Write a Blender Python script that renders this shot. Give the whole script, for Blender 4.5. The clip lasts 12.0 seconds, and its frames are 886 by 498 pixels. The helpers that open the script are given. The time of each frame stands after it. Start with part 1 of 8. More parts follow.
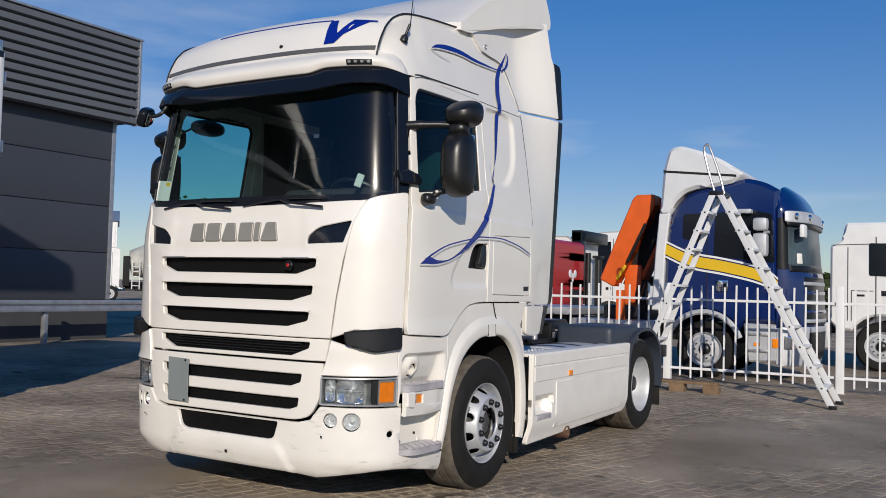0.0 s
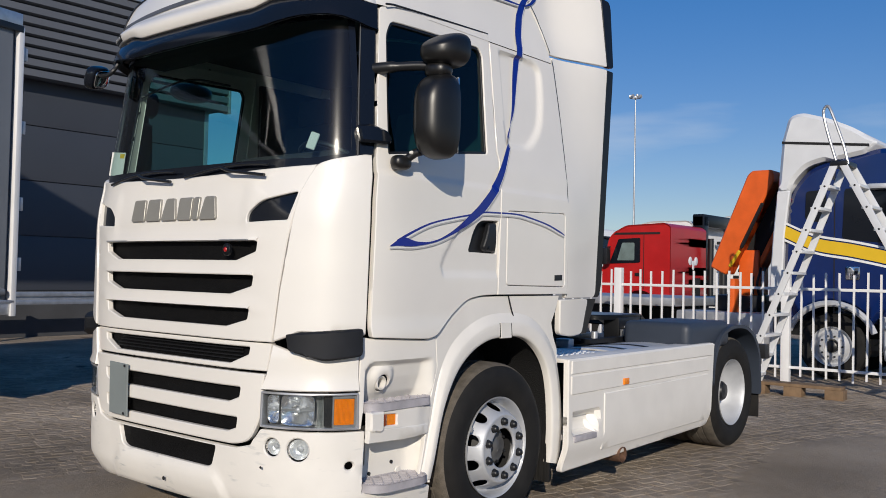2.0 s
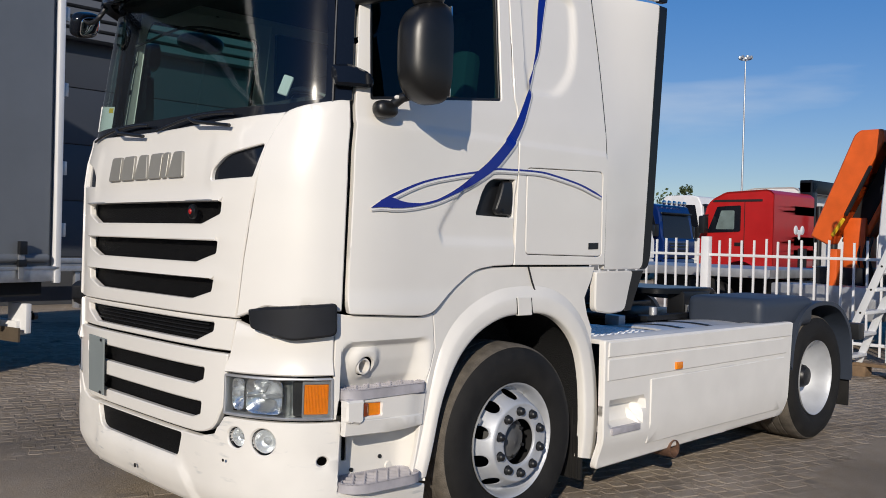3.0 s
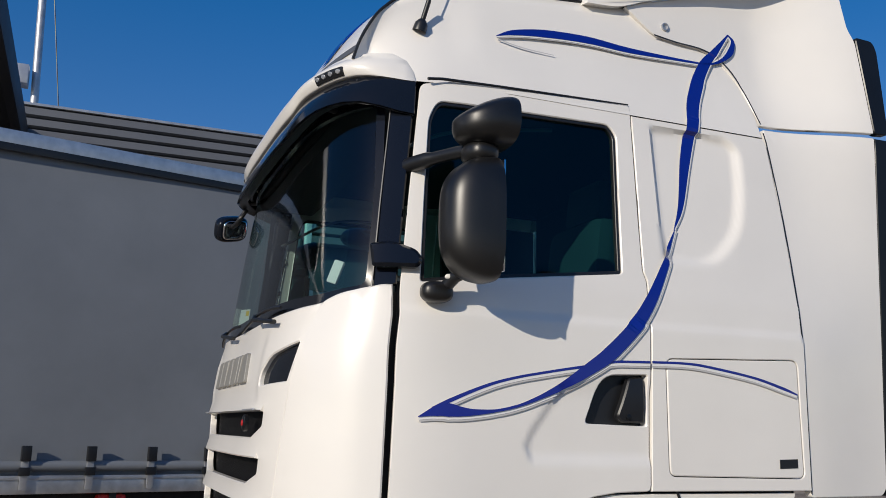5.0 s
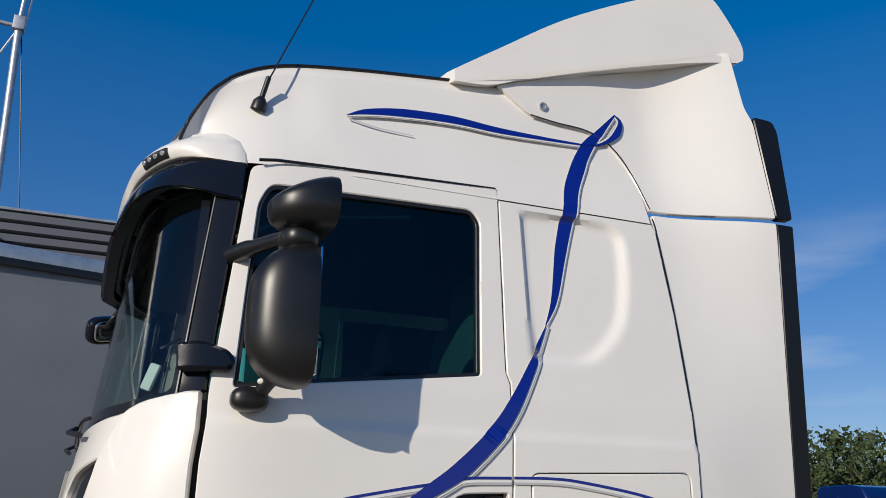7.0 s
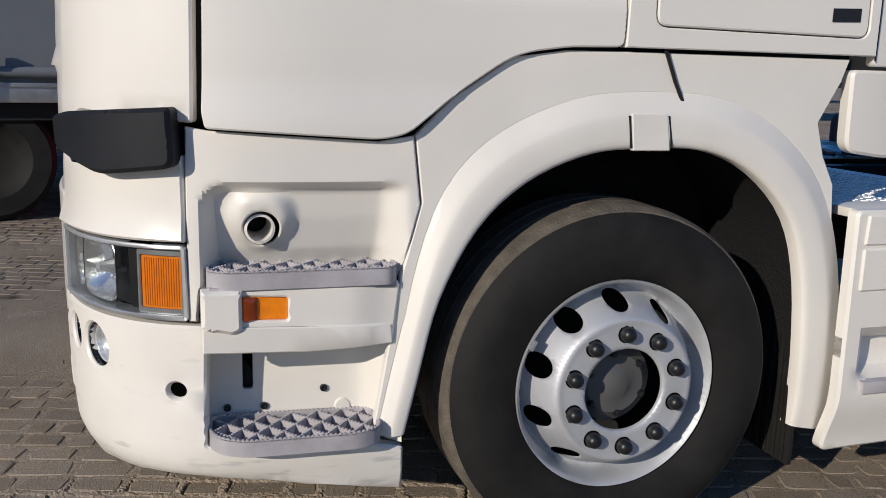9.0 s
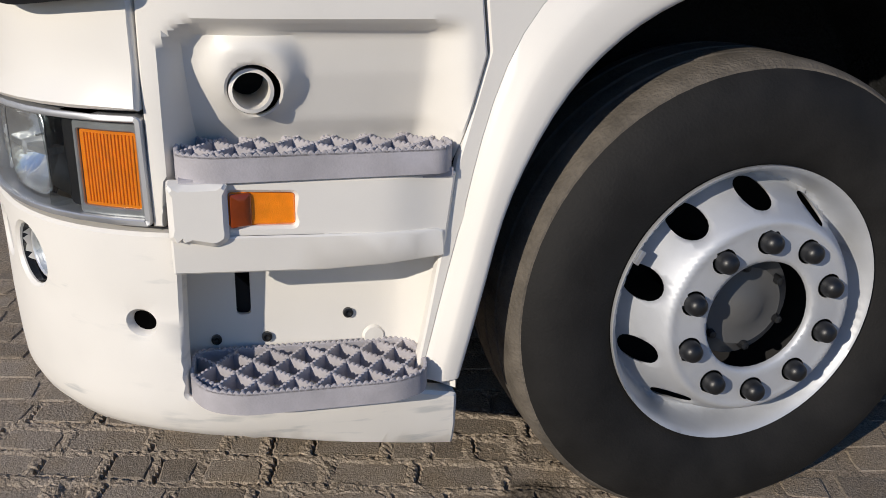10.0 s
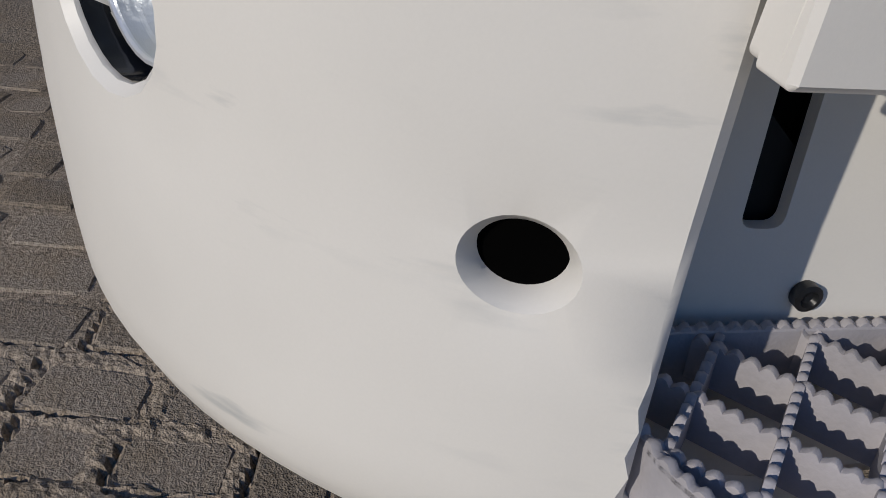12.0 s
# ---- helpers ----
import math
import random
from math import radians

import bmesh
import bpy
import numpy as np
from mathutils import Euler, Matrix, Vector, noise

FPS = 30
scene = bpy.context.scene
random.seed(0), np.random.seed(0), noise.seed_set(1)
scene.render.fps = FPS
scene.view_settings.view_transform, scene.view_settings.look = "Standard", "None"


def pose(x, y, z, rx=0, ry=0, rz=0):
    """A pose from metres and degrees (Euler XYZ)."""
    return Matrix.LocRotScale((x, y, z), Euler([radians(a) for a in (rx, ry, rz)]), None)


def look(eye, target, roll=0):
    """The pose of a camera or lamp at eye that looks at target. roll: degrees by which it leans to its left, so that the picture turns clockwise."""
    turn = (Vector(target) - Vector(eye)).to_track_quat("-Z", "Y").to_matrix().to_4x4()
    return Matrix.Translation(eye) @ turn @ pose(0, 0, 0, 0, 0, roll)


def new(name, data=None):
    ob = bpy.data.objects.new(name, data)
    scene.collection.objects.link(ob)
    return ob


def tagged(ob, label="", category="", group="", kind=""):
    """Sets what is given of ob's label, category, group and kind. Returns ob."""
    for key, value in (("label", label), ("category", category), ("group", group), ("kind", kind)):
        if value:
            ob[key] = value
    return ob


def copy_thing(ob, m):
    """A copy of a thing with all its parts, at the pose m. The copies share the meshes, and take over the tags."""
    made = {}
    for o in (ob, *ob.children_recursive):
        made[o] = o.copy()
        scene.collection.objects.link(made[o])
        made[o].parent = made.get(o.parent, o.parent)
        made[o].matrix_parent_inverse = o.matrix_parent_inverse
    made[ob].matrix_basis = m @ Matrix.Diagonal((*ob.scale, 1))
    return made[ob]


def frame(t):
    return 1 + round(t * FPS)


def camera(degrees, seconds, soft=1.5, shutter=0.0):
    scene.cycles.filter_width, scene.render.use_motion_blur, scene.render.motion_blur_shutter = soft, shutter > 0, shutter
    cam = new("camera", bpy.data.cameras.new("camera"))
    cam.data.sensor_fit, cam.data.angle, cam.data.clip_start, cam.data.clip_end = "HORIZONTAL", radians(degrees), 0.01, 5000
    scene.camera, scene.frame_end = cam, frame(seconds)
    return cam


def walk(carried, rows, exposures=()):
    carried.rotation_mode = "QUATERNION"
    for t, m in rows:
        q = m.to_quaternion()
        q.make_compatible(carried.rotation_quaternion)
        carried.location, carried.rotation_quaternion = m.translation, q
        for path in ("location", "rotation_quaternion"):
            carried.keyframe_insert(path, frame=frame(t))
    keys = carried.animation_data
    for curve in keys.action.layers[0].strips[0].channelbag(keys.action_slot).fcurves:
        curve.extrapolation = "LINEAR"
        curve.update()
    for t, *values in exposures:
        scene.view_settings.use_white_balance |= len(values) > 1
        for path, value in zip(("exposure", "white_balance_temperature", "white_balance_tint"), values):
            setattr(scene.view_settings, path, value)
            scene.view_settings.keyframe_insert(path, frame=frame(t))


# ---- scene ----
cam = camera(52.7, 12.0, 0.9)
PATH = [
    (0, (4.325, -5.727, 1.476), (3.295, -4.015, 1.56), 1.5),
    (0.5, (4.345, -5.36, 1.478), (3.259, -3.682, 1.553), 1.3),
    (1, (4.348, -4.955, 1.482), (3.239, -3.292, 1.557), 1.1),
    (1.5, (4.321, -4.539, 1.487), (3.136, -2.929, 1.552), 1.2),
    (2, (4.28, -4.127, 1.49), (3.006, -2.586, 1.544), 1.2),
    (2.5, (4.285, -3.685, 1.501), (2.863, -2.279, 1.529), 1.2),
    (2.7, (4.246, -3.519, 1.49), (2.815, -2.123, 1.488), 1.4),
    (4.3, (4.146, -2.295, 1.519), (2.476, -1.195, 1.473), 1.1),
    (4.5, (4.144, -2.181, 1.562), (2.386, -1.229, 1.581), 0.6),
    (5, (4.091, -1.907, 1.577), (2.27, -1.183, 1.974), 1.3),
    (5.5, (4.088, -1.732, 1.622), (2.293, -1.114, 2.25), 1.6),
    (6, (4.035, -1.546, 1.641), (2.236, -0.945, 2.276), 1.6),
    (6.5, (3.967, -1.395, 1.667), (2.198, -0.715, 2.306), 0.9),
    (7, (3.952, -1.262, 1.656), (2.186, -0.553, 2.271), 0.7),
    (7.3, (3.951, -1.205, 1.636), (2.138, -0.49, 2.086), 1.1),
    (7.5, (3.941, -1.207, 1.623), (2.103, -0.477, 1.918), 1.1),
    (7.7, (3.921, -1.205, 1.599), (2.068, -0.467, 1.74), 1.4),
    (9.3, (3.051, -0.962, 1.27), (1.196, -0.398, 0.781), 1.4),
    (9.5, (2.922, -0.943, 1.261), (1.086, -0.38, 0.702), 1.4),
    (10, (2.595, -0.898, 1.189), (0.791, -0.376, 0.499), 1.6),
    (10.5, (2.263, -0.898, 1.116), (0.595, -0.414, 0.125), 2.4),
    (11, (1.992, -0.934, 1.051), (0.385, -0.603, -0.093), 2.8),
    (11.5, (1.719, -1.063, 0.928), (0.093, -0.703, -0.179), 3.5),
    (12, (1.447, -1.117, 0.748), (-0.201, -0.704, -0.308), 4.8),
]
walk(cam, [(t, look(eye, target, roll)) for t, eye, target, roll in PATH], [(0.0, -0.04, 6500, 10), (2.5, -0.06, 6500, 10), (4.5, -0.05, 6500, 10), (6.0, 0.0, 6500, 10), (7.0, 0.0, 6500, 10), (7.5, -0.13, 6620, 10), (9.5, -0.06, 6500, 10), (10.0, 0.02, 6500, 10), (10.5, 0.06, 6500, 10), (11.0, 0.06, 6500, 10), (11.5, -0.14, 6420, 10), (12.0, -0.58, 6200, 10)])

# ---- world, sun, exposure ----
scene.view_settings.exposure = 0.0
SUN = Vector((-1.0, 1.4, -0.66)).normalized()
world = bpy.data.worlds.new("sky")
scene.world = world
world.use_nodes = True
wn = world.node_tree.nodes
sky = wn.new("ShaderNodeTexSky")
sky.sky_type, sky.sun_disc = "NISHITA", False
sky.air_density, sky.dust_density, sky.ozone_density = 1.0, 0.2, 5.0
sky.sun_elevation = math.asin(-SUN.z)
sky.sun_rotation = math.atan2(-SUN.x, -SUN.y)
wn["Background"].inputs[1].default_value = 0.164
wl = world.node_tree.links
sat = wn.new("ShaderNodeHueSaturation")
sat.inputs["Saturation"].default_value = 1.29
sat.inputs["Hue"].default_value = 0.5230
wl.new(sky.outputs[0], sat.inputs["Color"])
flat_sky = wn.new("ShaderNodeGamma")
flat_sky.inputs[1].default_value = 0.68
wl.new(sat.outputs[0], flat_sky.inputs[0])
wtc, wmap, wnz, wramp, wmix = (wn.new("ShaderNode" + k) for k in ("TexCoord", "Mapping", "TexNoise", "MapRange", "Mix"))
wmap.inputs["Scale"].default_value = (1.2, 1.2, 7.0)
wnz.inputs["Scale"].default_value, wnz.inputs["Detail"].default_value = 2.2, 7
wramp.inputs[1].default_value, wramp.inputs[2].default_value, wramp.inputs[4].default_value = 0.54, 0.80, 0.55
wmix.data_type = "RGBA"
wmix.inputs["B"].default_value = (3.8, 4.2, 4.7, 1)
wl.new(wtc.outputs["Generated"], wmap.inputs["Vector"])
wl.new(wmap.outputs[0], wnz.inputs["Vector"])
wl.new(wnz.outputs[0], wramp.inputs[0])
# the clouds are thin wisps low over the yard
wsep, wlow, wfade = (wn.new("ShaderNode" + k) for k in ("SeparateXYZ", "MapRange", "Math"))
wlow.inputs[1].default_value, wlow.inputs[2].default_value, wlow.inputs[3].default_value, wlow.inputs[4].default_value = 0.25, 0.34, 1.0, 0.0
wfade.operation = "MULTIPLY"
wl.new(wtc.outputs["Generated"], wsep.inputs[0])
wl.new(wsep.outputs[2], wlow.inputs[0])
wl.new(wramp.outputs[0], wfade.inputs[0])
wl.new(wlow.outputs[0], wfade.inputs[1])
wl.new(wfade.outputs[0], wmix.inputs["Factor"])
wl.new(flat_sky.outputs[0], wmix.inputs["A"])
wl.new(wmix.outputs["Result"], wn["Background"].inputs[0])
sun_data = bpy.data.lights.new("sun", "SUN")
sun_data.energy, sun_data.angle, sun_data.color = 3.6, radians(0.5), (1.0, 0.91, 0.78)
sun = new("sun", sun_data)
sun.matrix_world = look((0, 0, 30), Vector((0, 0, 30)) + SUN)


# ---- materials ----
def mat(name, color, rough=0.5, metal=0.0, vary=0.06, scale=3.0, bump=0.0, bscale=60.0, coat=0.0, spec=0.5, fine=0.0):
    """A surface with stains at a large scale, grain at a small one, and relief."""
    m = bpy.data.materials.new(name)
    m.use_nodes = True
    nt = m.node_tree
    b = nt.nodes["Principled BSDF"]
    tc = nt.nodes.new("ShaderNodeTexCoord")
    n1 = nt.nodes.new("ShaderNodeTexNoise")
    n1.inputs["Scale"].default_value, n1.inputs["Detail"].default_value = scale, 6
    n2 = nt.nodes.new("ShaderNodeTexNoise")
    n2.inputs["Scale"].default_value, n2.inputs["Detail"].default_value = bscale, 4
    for n in (n1, n2):
        nt.links.new(tc.outputs["Object"], n.inputs["Vector"])
    add = nt.nodes.new("ShaderNodeMath")
    add.operation = "MULTIPLY_ADD"
    add.inputs[1].default_value, add.inputs[2].default_value = (fine or vary * 0.4) * 2, 1 - (fine or vary * 0.4)
    nt.links.new(n2.outputs[0], add.inputs[0])
    ramp = nt.nodes.new("ShaderNodeMapRange")
    ramp.inputs[1].default_value, ramp.inputs[2].default_value = 0.3, 0.7
    ramp.inputs[3].default_value, ramp.inputs[4].default_value = 1 - vary, 1 + vary
    nt.links.new(n1.outputs[0], ramp.inputs[0])
    mul = nt.nodes.new("ShaderNodeMath")
    mul.operation = "MULTIPLY"
    nt.links.new(ramp.outputs[0], mul.inputs[0])
    nt.links.new(add.outputs[0], mul.inputs[1])
    sc = nt.nodes.new("ShaderNodeVectorMath")
    sc.operation = "SCALE"
    sc.inputs[0].default_value = color
    nt.links.new(mul.outputs[0], sc.inputs[3])
    nt.links.new(sc.outputs[0], b.inputs["Base Color"])
    rr = nt.nodes.new("ShaderNodeMapRange")
    rr.inputs[3].default_value, rr.inputs[4].default_value = max(0.02, rough * 0.85), min(1, rough * 1.2)
    nt.links.new(n1.outputs[0], rr.inputs[0])
    nt.links.new(rr.outputs[0], b.inputs["Roughness"])
    b.inputs["Metallic"].default_value = metal
    b.inputs["Coat Weight"].default_value = coat
    b.inputs["Coat Roughness"].default_value = 0.06
    b.inputs["Specular IOR Level"].default_value = spec
    if bump:
        bp = nt.nodes.new("ShaderNodeBump")
        bp.inputs["Strength"].default_value, bp.inputs["Distance"].default_value = bump, 0.01
        nt.links.new(n2.outputs[0], bp.inputs["Height"])
        nt.links.new(bp.outputs[0], b.inputs["Normal"])
    return m


def glass(name, tint, rough=0.0, base=0.06, smear=0.0):
    """Thin tinted glass; smear: the share of its gloss that a film of grease spreads."""
    m = bpy.data.materials.new(name)
    m.use_nodes = True
    nt = m.node_tree
    nt.nodes.remove(nt.nodes["Principled BSDF"])
    tr, gl, fr, pw, mx = (nt.nodes.new("ShaderNode" + k) for k in ("BsdfTransparent", "BsdfGlossy", "LayerWeight", "Math", "MixShader"))
    p5 = nt.nodes.new("ShaderNodeMath")
    tr.inputs[0].default_value = (*tint, 1)
    gl.inputs["Roughness"].default_value = rough
    fr.inputs[0].default_value = 0.5
    p5.operation, p5.inputs[1].default_value = "POWER", 5.0
    pw.operation, pw.inputs[1].default_value, pw.inputs[2].default_value = "MULTIPLY_ADD", 0.91, base
    nt.links.new(fr.outputs["Facing"], p5.inputs[0])
    nt.links.new(p5.outputs[0], pw.inputs[0])
    nt.links.new(pw.outputs[0], mx.inputs[0])
    nt.links.new(tr.outputs[0], mx.inputs[1])
    if smear:
        wide_gl, film = nt.nodes.new("ShaderNodeBsdfGlossy"), nt.nodes.new("ShaderNodeMixShader")
        wide_gl.inputs["Roughness"].default_value, film.inputs[0].default_value = 0.15, smear
        nt.links.new(gl.outputs[0], film.inputs[1])
        nt.links.new(wide_gl.outputs[0], film.inputs[2])
        nt.links.new(film.outputs[0], mx.inputs[2])
    else:
        nt.links.new(gl.outputs[0], mx.inputs[2])
    nt.links.new(mx.outputs[0], nt.nodes["Material Output"].inputs[0])
    return m


WHITE = mat("white_paint", (0.82, 0.79, 0.735), 0.32, vary=0.03, scale=2.0, coat=0.5, bscale=400, fine=0.01)

def scuffed(m, color, where):
    """Adds faint rubbed streaks, spread along the surface, to a paint."""
    nt = m.node_tree
    b = nt.nodes["Principled BSDF"]
    tc, mp, n1, n2, r1, r2, mul, mix = (nt.nodes.new("ShaderNode" + k) for k in ("TexCoord", "Mapping", "TexNoise", "TexNoise", "MapRange", "MapRange", "Math", "Mix"))
    mp.inputs["Scale"].default_value = where
    n1.inputs["Scale"].default_value, n1.inputs["Detail"].default_value = 9.0, 8
    n2.inputs["Scale"].default_value, n2.inputs["Detail"].default_value = 5.0, 2
    r1.inputs[1].default_value, r1.inputs[2].default_value = 0.56, 0.70
    r2.inputs[1].default_value, r2.inputs[2].default_value, r2.inputs[4].default_value = 0.50, 0.60, 0.80
    mul.operation = "MULTIPLY"
    mix.data_type = "RGBA"
    mix.inputs["B"].default_value = (*color, 1)
    nt.links.new(tc.outputs["Object"], mp.inputs["Vector"])
    nt.links.new(mp.outputs[0], n1.inputs["Vector"])
    nt.links.new(tc.outputs["Object"], n2.inputs["Vector"])
    nt.links.new(n1.outputs[0], r1.inputs[0])
    nt.links.new(n2.outputs[0], r2.inputs[0])
    nt.links.new(r1.outputs[0], mul.inputs[0])
    nt.links.new(r2.outputs[0], mul.inputs[1])
    nt.links.new(mul.outputs[0], mix.inputs["Factor"])
    old = b.inputs["Base Color"].links[0].from_socket
    nt.links.new(old, mix.inputs["A"])
    nt.links.new(mix.outputs["Result"], b.inputs["Base Color"])
    return m


BUMPERWHITE = scuffed(mat("scuffed_white_plastic", (0.81, 0.78, 0.725), 0.42, vary=0.04, scale=4.0, bump=0.02, bscale=500, fine=0.02), (0.50, 0.51, 0.50), (1.0, 1.0, 5.0))
WHITE2 = mat("white_plastic_paint", (0.81, 0.78, 0.725), 0.42, vary=0.04, scale=4.0, bump=0.02, bscale=500, fine=0.02)
BLACK = mat("black_plastic", (0.011, 0.0117, 0.0135), 0.38, vary=0.2, scale=5, bump=0.06, bscale=700)
GLOSSBLACK = mat("gloss_black", (0.007, 0.009, 0.014), 0.10, vary=0.05, spec=0.35)
MESHBLACK = mat("black_mesh", (0.004, 0.004, 0.0045), 0.6, vary=0.4, scale=20, bump=0.6, bscale=220, spec=0.15)
MIRRORBLACK = mat("grained_black_plastic", (0.0095, 0.0093, 0.0092), 0.36, vary=0.25, scale=7, bump=0.05, bscale=600, spec=0.55)
FLATBLACK = mat("matt_black_plastic", (0.009, 0.0105, 0.0145), 0.56, vary=0.25, scale=9, bump=0.04, bscale=500, spec=0.3)
# near-black that paints shade in gaps and openings, also used on dark fittings
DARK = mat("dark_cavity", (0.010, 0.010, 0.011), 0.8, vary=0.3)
RUBBER = mat("tyre_rubber", (0.0135, 0.0128, 0.0122), 0.74, vary=0.35, scale=9, bump=0.15, bscale=160, spec=0.3)
TREAD = mat("dusty_tread", (0.115, 0.099, 0.080), 0.95, vary=0.35, scale=14, bump=0.5, bscale=120, fine=0.2)
SILVER = mat("silver_paint", (0.54, 0.555, 0.58), 0.50, metal=0.35, vary=0.08, scale=9, bscale=300)
ALU = mat("aluminium", (0.62, 0.62, 0.62), 0.42, metal=0.85, vary=0.12, scale=12, bscale=200, bump=0.05)
CHROME = mat("chrome", (0.8, 0.8, 0.82), 0.08, metal=1.0, vary=0.03)
STEPGREY = mat("step_grey_plastic", (0.42, 0.40, 0.42), 0.6, vary=0.14, scale=16, bump=0.1, bscale=260, fine=0.08)
ORANGE = mat("amber_lens", (0.95, 0.26, 0.006), 0.2, vary=0.10, scale=60, coat=0.7, bump=0.12, bscale=500)
BLUEDECAL = mat("blue_decal", (0.003, 0.016, 0.24), 0.3, vary=0.05, coat=0.4)
GREYDECAL = mat("grey_decal", (0.52, 0.51, 0.50), 0.35, vary=0.04)
LETTER = mat("silver_letters", (0.33, 0.32, 0.29), 0.42, metal=0.35, vary=0.06)
WINDSCREEN = glass("windscreen_glass", (0.66, 0.79, 0.77), 0.03, 0.06, 0.22)
SIDEGLASS = glass("tinted_side_glass", (0.30, 0.72, 0.68), 0.0, 0.045)
CLEAR = glass("clear_lens", (0.86, 0.88, 0.88), 0.02)
MIRRORGLASS = mat("mirror", (0.9, 0.9, 0.9), 0.02, metal=1.0, vary=0.0)
CLADDING = mat("grey_cladding", (0.058, 0.064, 0.078), 0.5, vary=0.06, scale=0.6, bscale=90)
LOUVRE = mat("grey_louvre", (0.118, 0.125, 0.140), 0.42, vary=0.06, scale=0.8)
CURTAIN = mat("grey_tarpaulin", (0.170, 0.184, 0.203), 0.42, vary=0.08, scale=1.2, bump=0.12, bscale=9)
ASPHALT = mat("dusty_paving", (0.17, 0.145, 0.12), 0.92, vary=0.3, scale=0.9, bump=0.5, bscale=30, fine=0.16)
FENCEWHITE = mat("fence_white", (0.78, 0.78, 0.78), 0.5, vary=0.05)
TRUCKBLUE = mat("blue_paint", (0.003, 0.017, 0.105), 0.16, vary=0.08, coat=0.6, spec=0.5)
YELLOW = mat("yellow_decal", (0.75, 0.48, 0.02), 0.4, vary=0.05)
CRANEORANGE = mat("orange_crane_paint", (0.75, 0.12, 0.015), 0.45, vary=0.12, scale=4)
RED = mat("red_paint", (0.45, 0.012, 0.012), 0.35, vary=0.08, coat=0.3)
REDPLASTIC = mat("red_plastic", (0.62, 0.025, 0.02), 0.4, vary=0.1)
PLATEGREY = mat("grey_plate_back", (0.22, 0.25, 0.25), 0.5, vary=0.06)
SEAT = mat("dark_fabric", (0.03, 0.032, 0.036), 0.85, vary=0.2, bump=0.3, bscale=300)
GALV = mat("galvanised_steel", (0.50, 0.51, 0.53), 0.45, metal=0.7, vary=0.15, scale=6)
BANDGREY = mat("band_grey", (0.10, 0.10, 0.10), 0.4, vary=0.1)
DECALWHITE = mat("white_decal", (0.82, 0.81, 0.78), 0.35, vary=0.02)
SATINBLACK = mat("satin_black", (0.008, 0.009, 0.011), 0.3, vary=0.1, spec=0.3)
PALESILVER = mat("pale_silver_paint", (0.70, 0.71, 0.72), 0.32, vary=0.05, coat=0.3)
CHECKER = mat("checker_plate", (0.72, 0.73, 0.75), 0.38, metal=0.35, vary=0.12, scale=14, bump=0.05, bscale=200)
FELT = mat("rough_black_lining", (0.007, 0.007, 0.0075), 0.8, vary=0.6, scale=160, bump=1.0, bscale=110, spec=0.4, fine=0.5)
# the amber lens colour darkened, for the shaded end of the side marker
SHADEORANGE = mat("shaded_amber_lens", (0.30, 0.045, 0.003), 0.2, vary=0.1, scale=60, coat=0.7)
DARKPANE = mat("dark_pane", (0.010, 0.012, 0.016), 0.35, vary=0.1, spec=0.15)
PAPER = mat("paper", (0.75, 0.74, 0.70), 0.7, vary=0.04)


# ---- mesh helpers ----
from mathutils.geometry import delaunay_2d_cdt, tessellate_polygon


def finish(bm, smooth=38):
    bmesh.ops.recalc_face_normals(bm, faces=bm.faces)
    me = bpy.data.meshes.new("mesh")
    bm.to_mesh(me)
    bm.free()
    if smooth:
        me.polygons.foreach_set("use_smooth", [True] * len(me.polygons))
        me.set_sharp_from_angle(angle=radians(smooth))
    return me


def part(name, bm, material, parent=None, label="", smooth=38):
    """Links a bmesh (or a mesh) as one mesh object under a thing or a part."""
    me = bm if isinstance(bm, bpy.types.Mesh) else finish(bm, smooth)
    if not me.materials:
        me.materials.append(material)
    ob = new(name, me)
    if parent is not None:
        ob.parent = parent
    if label:
        ob["label"] = label
    return ob


def thing(name, label, category, at=(0, 0, 0), turn=0.0, group="", kind=""):
    ob = new(name)
    ob.empty_display_size = 0.2
    ob.matrix_basis = pose(*at, 0, 0, turn)
    return tagged(ob, label, category, group, kind)


def box(bm, x0, x1, y0, y1, z0, z1, bevel=0.0, m=None, seg=2):
    r = bmesh.ops.create_cube(bm, size=1, matrix=Matrix.Translation(((x0 + x1) / 2, (y0 + y1) / 2, (z0 + z1) / 2)) @ Matrix.Diagonal((abs(x1 - x0), abs(y1 - y0), abs(z1 - z0), 1)))
    vs = r["verts"]
    if bevel:
        es = list({e for v in vs for e in v.link_edges})
        out = bmesh.ops.bevel(bm, geom=es, offset=bevel, segments=seg, affect="EDGES", profile=0.6)
        vs = list({v for f in out["faces"] for v in f.verts} | {v for v in vs if v.is_valid})
    if m is not None:
        bmesh.ops.transform(bm, matrix=m, verts=vs)
    return bm


def boxed(*a, **k):
    return box(bmesh.new(), *a, **k)


def lathe(bm, profile, seg=48, m=None, close=False, caps=False):
    """Turns (radius, along) about the x axis."""
    rings = []
    for r, h in profile:
        rings.append([bm.verts.new((h, r * math.cos(2 * math.pi * i / seg), r * math.sin(2 * math.pi * i / seg))) for i in range(seg)])
    pairs = list(zip(rings, rings[1:])) + ([(rings[-1], rings[0])] if close else [])
    for a, b in pairs:
        for i in range(seg):
            bm.faces.new((a[i], a[(i + 1) % seg], b[(i + 1) % seg], b[i]))
    if caps:
        for ring in (rings[0], rings[-1]):
            if (ring[0].co - ring[seg // 2].co).length > 1e-4:
                bm.faces.new(ring)
    if m is not None:
        bmesh.ops.transform(bm, matrix=m, verts=[v for r in rings for v in r])
    return bm


